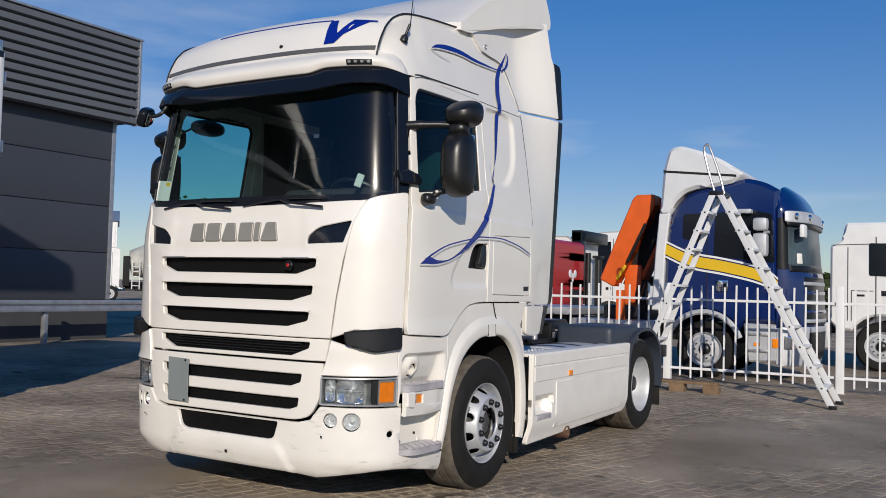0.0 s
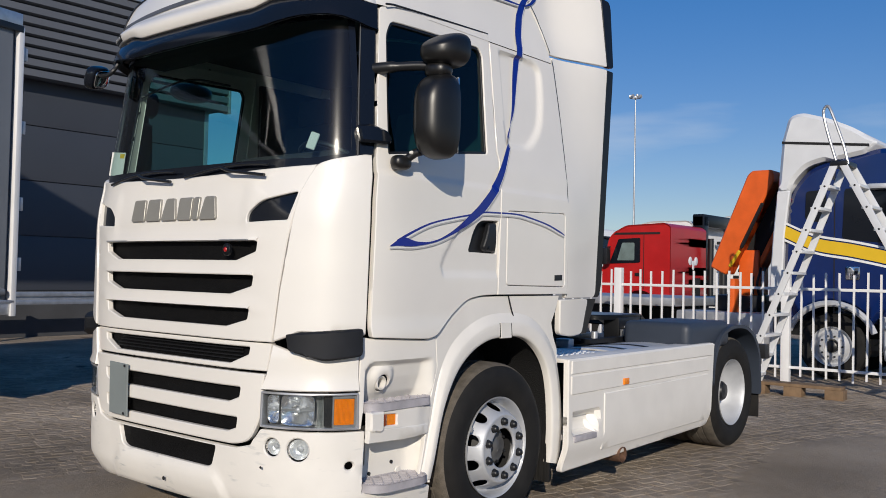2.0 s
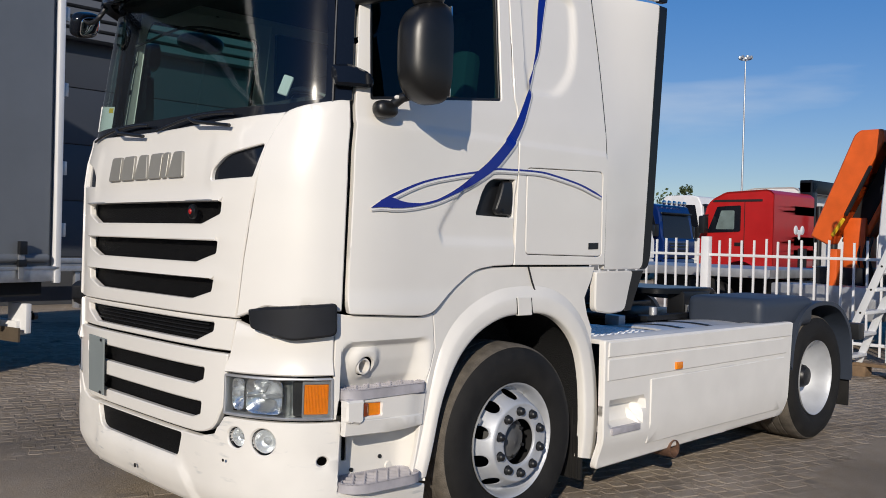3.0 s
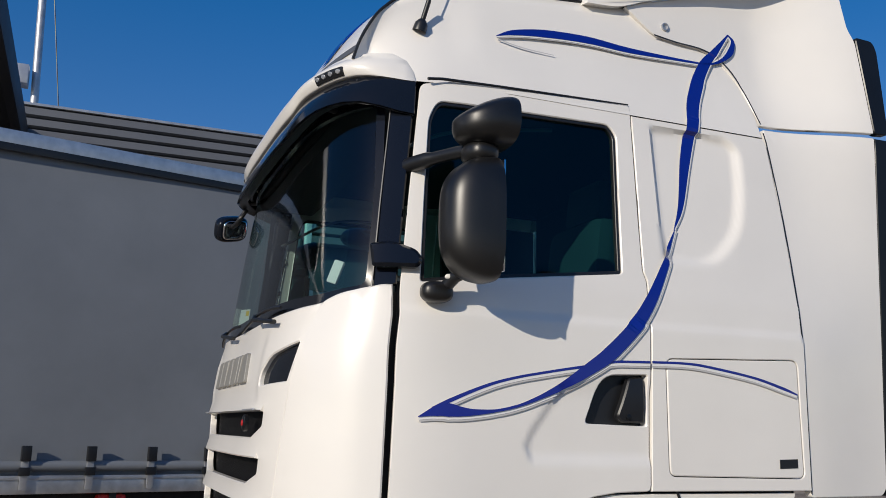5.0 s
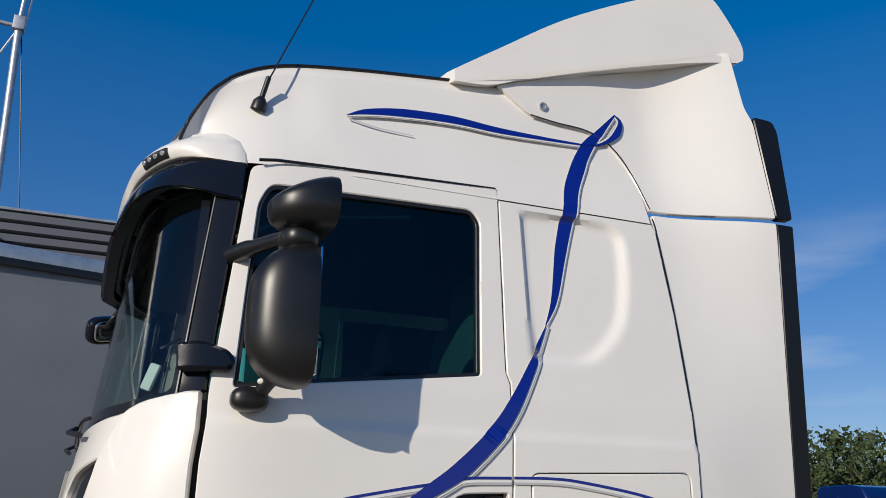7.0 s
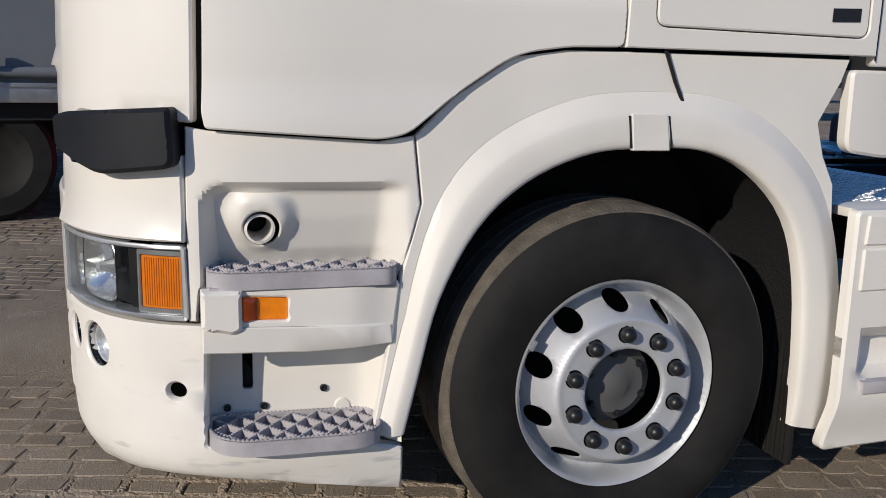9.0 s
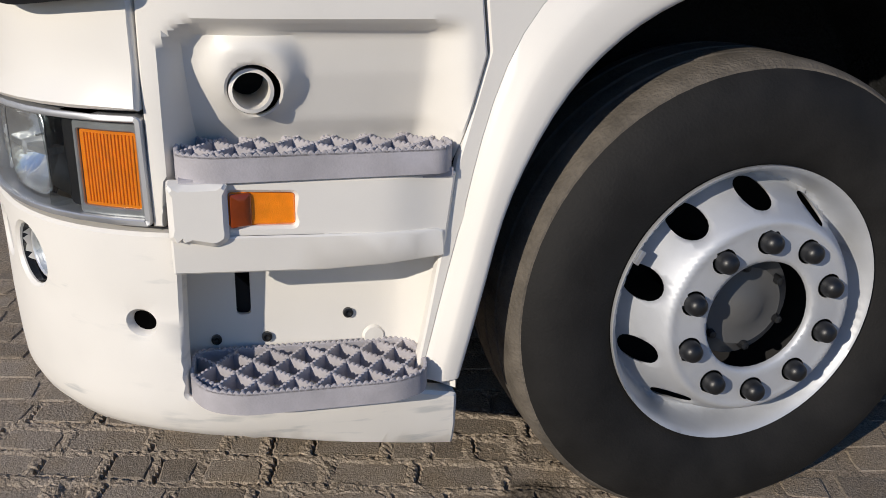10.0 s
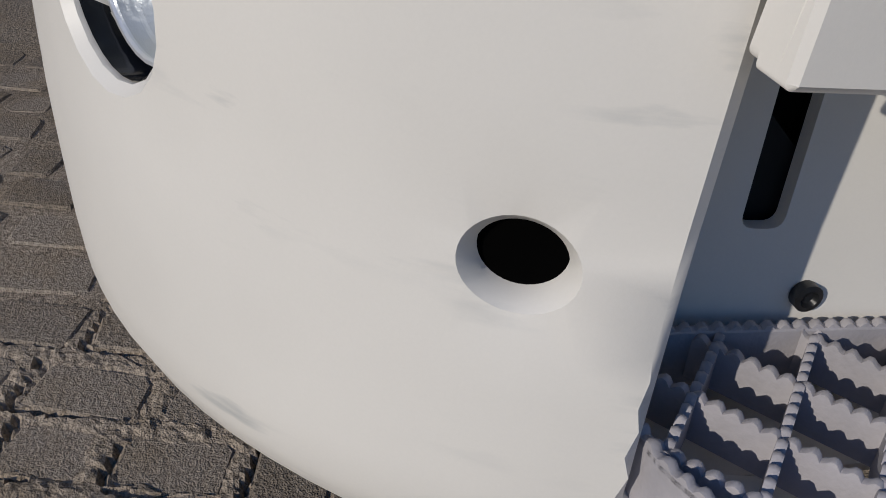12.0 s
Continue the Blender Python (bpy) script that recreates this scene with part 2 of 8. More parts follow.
def rod(bm, a, b, r, seg=10, r2=None):
    a, b = Vector(a), Vector(b)
    d = b - a
    m = Matrix.Translation(a) @ d.to_track_quat("X", "Z").to_matrix().to_4x4()
    return lathe(bm, [(r, 0), (r if r2 is None else r2, d.length)], seg, m, caps=True)


def tube(bm, pts, r, seg=8):
    """A round tube along a line of points."""
    pts = [Vector(p) for p in pts]
    rings = []
    up = Vector((0.123, 0.31, 0.94)).normalized()
    for i, p in enumerate(pts):
        d = (pts[min(i + 1, len(pts) - 1)] - pts[max(i - 1, 0)]).normalized()
        s = d.cross(up).normalized()
        t = d.cross(s)
        rr = r[i] if isinstance(r, (list, tuple)) else r
        rings.append([bm.verts.new(p + rr * (math.cos(2 * math.pi * k / seg) * s + math.sin(2 * math.pi * k / seg) * t)) for k in range(seg)])
    for a, b in zip(rings, rings[1:]):
        for k in range(seg):
            bm.faces.new((a[k], a[(k + 1) % seg], b[(k + 1) % seg], b[k]))
    bm.faces.new(rings[0])
    bm.faces.new(rings[-1])
    return bm


def curve(pts, n=12):
    """A smooth line through a few points."""
    p = [Vector(q) for q in pts]
    p = [2 * p[0] - p[1]] + p + [2 * p[-1] - p[-2]]
    out = []
    for i in range(1, len(p) - 2):
        a, b, c, d = p[i - 1 : i + 3]
        for k in range(n):
            t = k / n
            out.append(0.5 * ((2 * b) + (c - a) * t + (2 * a - 5 * b + 4 * c - d) * t * t + (3 * b - a - 3 * c + d) * t ** 3))
    out.append(p[-2])
    return out


def rounded(poly, r, n=5):
    """A polygon with its corners rounded; r is one radius or one for each corner."""
    out, m = [], len(poly)
    for i in range(m):
        p = Vector(poly[i][:2])
        rr = r[i] if isinstance(r, (list, tuple)) else r
        a, b = Vector(poly[i - 1][:2]) - p, Vector(poly[(i + 1) % m][:2]) - p
        rr = min(rr, 0.45 * a.length, 0.45 * b.length)
        if rr < 1e-4:
            out.append(p)
            continue
        pa, pb = p + a.normalized() * rr, p + b.normalized() * rr
        for k in range(n + 1):
            t = k / n
            out.append((1 - t) ** 2 * pa + 2 * t * (1 - t) * p + t * t * pb)
    return out


def oval(cx, cy, rx, ry, n=20):
    return [Vector((cx + rx * math.cos(2 * math.pi * k / n), cy + ry * math.sin(2 * math.pi * k / n))) for k in range(n)]


def dense(poly, res):
    out = []
    for a, b in zip(poly, list(poly[1:]) + [poly[0]]):
        a, b = Vector(a[:2]), Vector(b[:2])
        k = max(1, int((b - a).length / res))
        out += [a.lerp(b, i / k) for i in range(k)]
    return out


def area2(p):
    return sum(a.x * b.y - b.x * a.y for a, b in zip(p, p[1:] + p[:1])) / 2


def inset(p, d):
    """Moves a counter-clockwise polygon inwards by d."""
    out = []
    for i in range(len(p)):
        a, b = (p[i] - p[i - 1]), (p[(i + 1) % len(p)] - p[i])
        n = Vector((-a.y, a.x)).normalized() + Vector((-b.y, b.x)).normalized()
        if n.length < 1e-6:
            n = Vector((-a.y, a.x))
        out.append(p[i] + n.normalized() * d)
    return out


def inside(q, polys):
    hit = False
    for p in polys:
        for a, b in zip(p, p[1:] + p[:1]):
            if (a.y > q.y) != (b.y > q.y) and q.x < (b.x - a.x) * (q.y - a.y) / (b.y - a.y) + a.x:
                hit = not hit
    return hit


def sheet(outline, to, holes=(), thick=0.02, off=0.0, edge=0.004, res=0.07, bm=None, dent=None):
    """A panel with rounded rims, cut to an outline with holes in a flat chart and laid on a surface: to(u, v, height)."""
    bm = bm or bmesh.new()
    loops = []
    for k, poly in enumerate([outline, *holes]):
        p = dense([Vector(q[:2]) for q in poly], res)
        if (area2(p) > 0) != (k == 0):
            p.reverse()
        loops.append(p)
    inner = [inset(p, edge) for p in loops] if edge else []
    pts, cons = [], []
    for p in loops + inner:
        base = len(pts)
        pts += p
        cons += [(base + i, base + (i + 1) % len(p)) for i in range(len(p))]
    nrim = sum(len(p) for p in loops)
    xs, ys = [p.x for p in loops[0]], [p.y for p in loops[0]]
    rim = np.array([(p.x, p.y) for p in pts])
    u0, v0 = min(xs), min(ys)
    for i in range(1, int((max(xs) - u0) / res) + 1):
        for j in range(1, int((max(ys) - v0) / res) + 1):
            q = Vector((u0 + i * res, v0 + j * res))
            if np.min((rim[:, 0] - q.x) ** 2 + (rim[:, 1] - q.y) ** 2) > (0.4 * res) ** 2 and inside(q, loops):
                pts.append(q)
    v, e, f, ov, oe, of = delaunay_2d_cdt(pts, cons, [], 0, 1e-6)
    src = [min(o) if o else -1 for o in ov]
    faces = [t for t in f if inside((v[t[0]] + v[t[1]] + v[t[2]]) / 3, loops)]
    used = sorted({i for t in faces for i in t})
    top, bot = {}, {}
    for i in used:
        h = off - (edge if (0 <= src[i] < nrim and edge) else 0)
        if dent:
            h += dent(v[i].x, v[i].y)
        top[i] = bm.verts.new(to(v[i].x, v[i].y, h))
        if thick:
            bot[i] = bm.verts.new(to(v[i].x, v[i].y, h - thick))
    count = {}
    for t in faces:
        try:
            bm.faces.new([top[i] for i in t])
            if thick:
                bm.faces.new([bot[i] for i in reversed(t)])
        except ValueError:
            continue
        for a, b in ((t[0], t[1]), (t[1], t[2]), (t[2], t[0])):
            count[(a, b)] = 1
    if thick:
        for a, b in count:
            if (b, a) not in count:
                bm.faces.new((top[a], bot[a], bot[b], top[b]))
    return bm


def flat(m):
    """A chart on the plane of pose m: u along x, v along y, height along z."""
    return lambda u, v, h: m @ Vector((u, v, h))


def mirrored(me):
    out = me.copy()
    out.transform(Matrix.Diagonal((-1, 1, 1, 1)))
    out.flip_normals()
    return out


# ---- ground ----
def paving_material(name, base, mortar=False):
    """Dusty stone: each piece its own tone, sand drifts, a few oil stains, rough relief."""
    m = bpy.data.materials.new(name)
    m.use_nodes = True
    nt = m.node_tree
    N, Lk = nt.nodes.new, nt.links.new
    b = nt.nodes["Principled BSDF"]
    geo = N("ShaderNodeNewGeometry")
    info = N("ShaderNodeObjectInfo")
    noises = []
    for scale, detail in ((0.55, 4), (9.0, 6), (150.0, 6), (1.3, 3), (420.0, 4)):
        n = N("ShaderNodeTexNoise")
        n.inputs["Scale"].default_value, n.inputs["Detail"].default_value = scale, detail
        Lk(geo.outputs["Position"], n.inputs["Vector"])
        noises.append(n)
    add = N("ShaderNodeMath")
    add.operation = "ADD"
    Lk(geo.outputs["Random Per Island"], add.inputs[0])
    Lk(info.outputs["Random"], add.inputs[1])
    fr = N("ShaderNodeMath")
    fr.operation = "FRACT"
    Lk(add.outputs[0], fr.inputs[0])
    tone = N("ShaderNodeMapRange")
    tone.inputs[3].default_value, tone.inputs[4].default_value = (1.0, 1.0) if mortar else (0.80, 1.16)
    Lk(fr.outputs[0], tone.inputs[0])
    grain = N("ShaderNodeMapRange")
    grain.inputs[1].default_value, grain.inputs[2].default_value = 0.34, 0.66
    grain.inputs[3].default_value, grain.inputs[4].default_value = (0.62, 1.40) if mortar else (0.74, 1.25)
    Lk(noises[2].outputs[0], grain.inputs[0])
    mul = N("ShaderNodeMath")
    mul.operation = "MULTIPLY"
    Lk(tone.outputs[0], mul.inputs[0])
    Lk(grain.outputs[0], mul.inputs[1])
    sand = N("ShaderNodeMapRange")
    sand.inputs[1].default_value, sand.inputs[2].default_value = 0.46, 0.64
    Lk(noises[1].outputs[0], sand.inputs[0])
    mix = N("ShaderNodeMix")
    mix.data_type = "RGBA"
    mix.inputs["A"].default_value = (*base, 1)
    mix.inputs["B"].default_value = (0.335, 0.271, 0.202, 1)
    Lk(sand.outputs[0], mix.inputs["Factor"])
    big = N("ShaderNodeMapRange")
    big.inputs[1].default_value, big.inputs[2].default_value = 0.35, 0.65
    big.inputs[3].default_value, big.inputs[4].default_value = 0.70, 1.22
    Lk(noises[0].outputs[0], big.inputs[0])
    mul2 = N("ShaderNodeMath")
    mul2.operation = "MULTIPLY"
    Lk(mul.outputs[0], mul2.inputs[0])
    Lk(big.outputs[0], mul2.inputs[1])
    oil = N("ShaderNodeMapRange")
    oil.inputs[1].default_value, oil.inputs[2].default_value = 0.685, 0.72
    oil.inputs[3].default_value, oil.inputs[4].default_value = 1.0, 0.35
    Lk(noises[3].outputs[0], oil.inputs[0])
    mul3 = N("ShaderNodeMath")
    mul3.operation = "MULTIPLY"
    Lk(mul2.outputs[0], mul3.inputs[0])
    Lk(oil.outputs[0], mul3.inputs[1])
    sc = N("ShaderNodeVectorMath")
    sc.operation = "SCALE"
    Lk(mix.outputs["Result"], sc.inputs[0])
    Lk(mul3.outputs[0], sc.inputs[3])
    Lk(sc.outputs[0], b.inputs["Base Color"])
    b.inputs["Roughness"].default_value = 0.93
    b.inputs["Specular IOR Level"].default_value = 0.06
    total = None
    for n, weight in ((noises[1], 0.25), (noises[2], 0.55), (noises[4], 0.45)):
        h = N("ShaderNodeMath")
        h.operation = "MULTIPLY_ADD"
        h.inputs[1].default_value, h.inputs[2].default_value = weight, 0.0
        Lk(n.outputs[0], h.inputs[0])
        if total:
            Lk(total.outputs[0], h.inputs[2])
        total = h
    h2 = total
    bp = N("ShaderNodeBump")
    bp.inputs["Strength"].default_value, bp.inputs["Distance"].default_value = 1.0, 0.007
    Lk(h2.outputs[0], bp.inputs["Height"])
    Lk(bp.outputs[0], b.inputs["Normal"])
    return m


SAND = paving_material("sandy_joint", (0.380, 0.314, 0.245), True)
STONE = paving_material("dusty_paver", (0.338, 0.284, 0.228))
bm = bmesh.new()
# one sheet to the horizon, left open where loose sand fills the joints beside the truck
SX0, SX1, SY0, SY1 = 0.35, 3.155, -2.65, 0.41
gx, gy = (-900, SX0, SX1, 900), (-900, SY0, SY1, 900)
gv = [[bm.verts.new((x, y, -0.003)) for y in gy] for x in gx]
for i in range(3):
    for j in range(3):
        if (i, j) != (1, 1):
            bm.faces.new((gv[i][j], gv[i + 1][j], gv[i + 1][j + 1], gv[i][j + 1]))
ground = tagged(part("ground", bm, SAND), "dusty brown yard ground with sandy joints", "ground", kind="structure")

# ---- warehouse ----
WALL_X, WALL_END = -14.0, 8.9
ware = tagged(part("wall_warehouse", boxed(WALL_X - 20, WALL_X - 0.05, -60, WALL_END - 0.05, 0, 7.2), CLADDING), "dark grey clad warehouse wall", "wall", kind="structure")
z = 0.95
while z < 5.4:
    part("cladding_panel", boxed(WALL_X - 0.06, WALL_X, -60, WALL_END, z + 0.006, min(z + 1.13, 5.5) - 0.006, 0.006), CLADDING, ware)
    part("cladding_panel", boxed(WALL_X - 20, WALL_X - 0.06, WALL_END - 0.06, WALL_END, z + 0.006, min(z + 1.13, 5.5) - 0.006, 0.006), CLADDING, ware)
    z += 1.137
part("corner_trim", boxed(WALL_X - 0.10, WALL_X + 0.012, WALL_END - 0.10, WALL_END + 0.012, 0.95, 5.4, 0.004), GALV, ware)
part("plinth", boxed(WALL_X - 20, WALL_X - 0.02, -60, WALL_END - 0.02, 0, 0.95), mat("concrete", (0.055, 0.057, 0.062), 0.8, vary=0.15, scale=1.5, bump=0.2), ware)
lou = tagged(part("wall_parapet", boxed(WALL_X - 20, WALL_X + 0.22, -60, WALL_END + 0.22, 5.30, 7.36), CLADDING), "grey louvred metal parapet of the warehouse", "wall", kind="structure")
for k in range(10):
    z0 = 5.27 + k * 0.212
    bm = bmesh.new()
    for y0, y1, axis in ((-60, WALL_END + 0.30, 0),):
        prof = [(0.24, z0 + 0.205), (0.40, z0 + 0.165), (0.40, z0 + 0.03), (0.36, z0 + 0.012), (0.24, z0)]
        a = [bm.verts.new((WALL_X + x, y0, zz)) for x, zz in prof]
        c = [bm.verts.new((WALL_X + x, y1, zz)) for x, zz in prof]
        for i in range(5):
            bm.faces.new((a[i], a[(i + 1) % 5], c[(i + 1) % 5], c[i]))
        bm.faces.new(a)
        bm.faces.new(c)
    part("louvre_slat", bm, LOUVRE, lou, "", 20)
part("end_trim", boxed(WALL_X + 0.22, WALL_X + 0.42, WALL_END + 0.30, WALL_END + 0.36, 5.26, 7.42, 0.005), GALV, lou)
part("coping", boxed(WALL_X - 0.3, WALL_X + 0.43, -60, WALL_END + 0.40, 7.38, 7.43, 0.005), GALV, lou)
rail = thing("guard_rail", "galvanised steel guard rail along the warehouse", "guard rail")
for z0, z1 in ((0.70, 0.80), (0.86, 0.96)):
    part("beam", boxed(-13.12, -13.06, -30, 10.8, z0, z1, 0.02), GALV, rail)
part("beam_valley", boxed(-13.14, -13.11, -30, 10.8, 0.79, 0.87, 0.01), GALV, rail)
for k in range(14):
    y = 9.6 - 3.0 * k
    part("post", boxed(-13.26, -13.14, y - 0.05, y + 0.05, -0.02, 0.94, 0.01), GALV, rail)

# canopy that stands out from the warehouse
can = thing("canopy", "dark steel canopy standing out from the warehouse wall", "canopy")
CANOPYDARK = mat("canopy_dark", (0.035, 0.037, 0.042), 0.6, vary=0.15)
part("deck", boxed(WALL_X + 0.42, -6.2, -16, -3.42, 6.62, 6.78), CANOPYDARK, can)
part("edge_beam", boxed(WALL_X + 0.42, -6.08, -3.42, -3.26, 6.46, 6.95, 0.01), CANOPYDARK, can)
part("front_beam", boxed(-6.2, -6.0, -16, -3.30, 6.40, 6.86, 0.01), GALV, can)
for k in range(5):
    part("rafter", boxed(WALL_X + 0.42, -6.2, -5.6 - 2.2 * k, -5.45 - 2.2 * k, 6.40, 6.62), CANOPYDARK, can)
for k in range(3):
    part("bolt", lathe(bmesh.new(), [(0, 0.015), (0.02, 0.012), (0.022, 0.0)], 8, pose(-6.0, -3.36, 6.50 + 0.12 * k)), CANOPYDARK, can)
for y in (-15.5, -9.6):
    part("column", boxed(-6.35, -6.15, y - 0.1, y + 0.1, -0.02, 6.42), GALV, can)

mast = thing("roof_mast", "grey steel aerial mast on the warehouse roof", "mast")
part("pole", rod(bmesh.new(), (-13.9, -3.22, 7.30), (-13.9, -3.36, 11.5), 0.075, 12), GALV, mast)
part("collar", boxed(-14.02, -13.78, -3.46, -3.24, 11.25, 11.55, 0.02), GALV, mast)
part("antenna", rod(bmesh.new(), (-13.9, -3.36, 11.4), (-13.9, -3.26, 13.6), 0.05, 10), ALU, mast)
part("antenna", rod(bmesh.new(), (-13.95, -3.25, 11.4), (-13.95, -3.08, 14.2), 0.03, 10), ALU, mast)
part("cross_tube", rod(bmesh.new(), (-13.9, -3.36, 11.36), (-13.9, -9.0, 11.6), 0.045, 10), GALV, mast)
part("brace", rod(bmesh.new(), (-13.9, -3.38, 11.25), (-13.9, -5.1, 7.0), 0.022, 8), GALV, mast)
part("cable", rod(bmesh.new(), (-13.9, -3.28, 11.2), (-13.9, -2.78, 7.38), 0.012, 6), BLACK, mast)
part("junction_box", boxed(-13.95, -13.6, -3.68, -3.36, 7.80, 8.18, 0.02), GALV, mast)
part("base_plate", boxed(-14.1, -13.7, -3.45, -3.0, 7.36, 7.46, 0.01), GALV, mast)
part("small_hook", tube(bmesh.new(), curve([(-13.9, -2.8, 12.3), (-13.9, -2.8, 12.75), (-13.9, -2.9, 12.8)], 5), 0.03), FENCEWHITE, mast)

# ---- curtain-sided trailer ----
tr = thing("trailer", "grey curtain-sided semi-trailer parked beside the warehouse", "trailer", (-5.1, 0.2, 0), 13.5)


def curtain_face(u, v, h):
    """The curtain's side: u along, v up, with soft sags between the straps."""
    sag = 0.012 * math.sin(u * 9.7) * step_(1.3, 1.15, v) + 0.018 * math.sin(u * 1.3 + 0.6 * v)
    return Vector((0.0 + sag + h, u, v))


def step_(a, b, v):
    t = max(0.0, min(1.0, (v - a) / (b - a)))
    return t * t * (3 - 2 * t)


part("curtain", sheet([(-13.5, 1.10), (-0.10, 1.10), (-0.10, 3.97), (-13.5, 3.97)], curtain_face, (), 0.01, 0, 0, 0.16), CURTAIN, tr, "grey tarpaulin curtain")
part("box_body", boxed(-2.5, -0.04, -13.55, -0.03, 1.0, 4.0), CURTAIN, tr)
part("roof_rail", boxed(-2.55, 0.035, -13.6, 0.0, 3.97, 4.11, 0.012), ALU, tr, "aluminium roof rail")
part("roof_gutter", boxed(0.03, 0.05, -13.6, 0.0, 3.91, 3.98, 0.004), BLACK, tr)
part("corner_post", boxed(-0.03, 0.045, -0.045, 0.02, 0.95, 3.97, 0.01), FENCEWHITE, tr, "bright corner post with clips")
for z in (1.42, 2.05, 2.85, 3.62):
    part("post_clip", boxed(-0.01, 0.03, 0.02, 0.075, z, z + 0.14, 0.006), GALV, tr)
part("side_rave", boxed(-2.52, 0.03, -13.6, 0.0, 0.965, 1.10, 0.01), ALU, tr, "aluminium side rail")
part("side_lip", boxed(0.02, 0.045, -13.6, 0.0, 1.085, 1.12, 0.006), GALV, tr)
part("lower_roll", rod(bmesh.new(), (0.01, -13.5, 1.20), (0.01, -0.12, 1.20), 0.045, 12), CURTAIN, tr)
strap = boxed(0.05, 0.064, -0.030, 0.030, 1.00, 1.36, 0.003)
buck = box(boxed(0.045, 0.095, -0.040, 0.040, 1.24, 1.37, 0.008), 0.045, 0.080, -0.044, 0.044, 1.12, 1.19, 0.006)
sm, bk = finish(strap), finish(buck)
sm.materials.append(GALV)
bk.materials.append(BLACK)
for k in range(24):
    y = -0.42 - 0.535 * k
    s_ = part("strap", sm, GALV, tr)
    s_.location = (0, y, 0)
    c_ = part("buckle", bk, BLACK, tr)
    c_.location = (0, y, 0)
part("floor_frame", boxed(-2.4, -0.1, -13.5, -0.1, 0.82, 0.97), DARK, tr)
for x in (-1.75, -0.75):
    part("chassis_beam", boxed(x - 0.07, x + 0.07, -13.4, -0.2, 0.55, 0.84), DARK, tr)
part("under_run", boxed(-2.3, -0.2, -0.30, -0.18, 0.42, 0.56, 0.01), FENCEWHITE, tr, "white rear under-run beam")
part("lamp_bracket", boxed(-0.42, -0.10, -0.26, -0.20, 0.44, 0.74, 0.01), FENCEWHITE, tr)
part("mud_flap", boxed(-0.55, -0.10, -0.34, -0.32, 0.36, 0.50), mat("brown_rubber", (0.10, 0.075, 0.05), 0.8, vary=0.2), tr)
part("cable", tube(bmesh.new(), curve([(-0.1, -0.2, 0.66), (-0.2, -0.17, 0.58), (-0.34, -0.18, 0.60), (-0.44, -0.2, 0.72)], 5), 0.012), BLACK, tr)
part("rear_light", lathe(bmesh.new(), [(0, 0.05), (0.035, 0.045), (0.04, 0.0)], 16, pose(-0.12, -0.18, 0.61, 0, 0, 90)), BLACK, tr)
ext = part("extinguisher_box", boxed(-0.32, -0.02, -1.92, -1.66, 0.36, 0.95, 0.035), REDPLASTIC, tr, "red plastic fire extinguisher box")
part("window_oval", lathe(bmesh.new(), [(0, 0.012), (0.075, 0.008), (0.085, 0.0)], 24, pose(-0.02, -1.79, 0.66) @ Matrix.Diagonal((1, 1, 2.2, 1))), mat("dark_red_window", (0.10, 0.01, 0.01), 0.3), ext)
part("latch", boxed(-0.03, 0.0, -1.82, -1.76, 0.90, 0.99, 0.006), BLACK, ext)
for y in (-1.0, -1.3):
    part("side_reflector", boxed(-0.14, -0.10, y, y + 0.08, 0.72, 0.78), FENCEWHITE, tr)
for k, y in enumerate((-2.6, -3.9, -5.2)):
    for x in (-0.30, -2.2):
        part("trailer_wheel", lathe(bmesh.new(), [(0.0, -0.08), (0.18, -0.08), (0.26, -0.02), (0.29, 0.0), (0.31, 0.02), (0.45, 0.02), (0.5, -0.04), (0.5, -0.3), (0.3, -0.3)], 40, pose(x + 0.15 if x > -1 else x - 0.15, y, 0.5, 0, 0, 0 if x > -1 else 180)), RUBBER, tr)
for x in (-0.5, -1.9):
    part("landing_leg", boxed(x - 0.06, x + 0.06, -10.5, -10.38, -0.02, 0.85), GALV, tr)

# ---- fence ----
FX0, FX1 = -5.45, 12.5
fence = thing("fence", "white painted metal picket fence behind the trucks", "fence", (0, 9.05, 0), 3.2)
pk = bmesh.new()
box(pk, -0.013, 0.013, -0.013, 0.013, 0.10, 1.60)
pm = finish(pk, 0)
pm.materials.append(FENCEWHITE)
for k in range(int((FX1 - FX0) / 0.175)):
    x = FX0 + 0.09 + k * 0.175
    p = part("picket", pm, FENCEWHITE, fence)
    p.location = (x, 0, 0.02 * math.sin(k * 2.3))
    p.rotation_euler = (0, radians(0.5 * math.sin(k * 5.1)), 0)
for z in (0.24, 1.37):
    part("rail", boxed(FX0, FX1, -0.02, 0.02, z - 0.02, z + 0.02, 0.004), FENCEWHITE, fence)
for k in range(8):
    x = FX0 + 0.05 + 2.63 * k
    if x < FX1:
        part("post", boxed(x - 0.06, x + 0.06, -0.06, 0.06, -0.02, 1.64, 0.01), FENCEWHITE, fence)

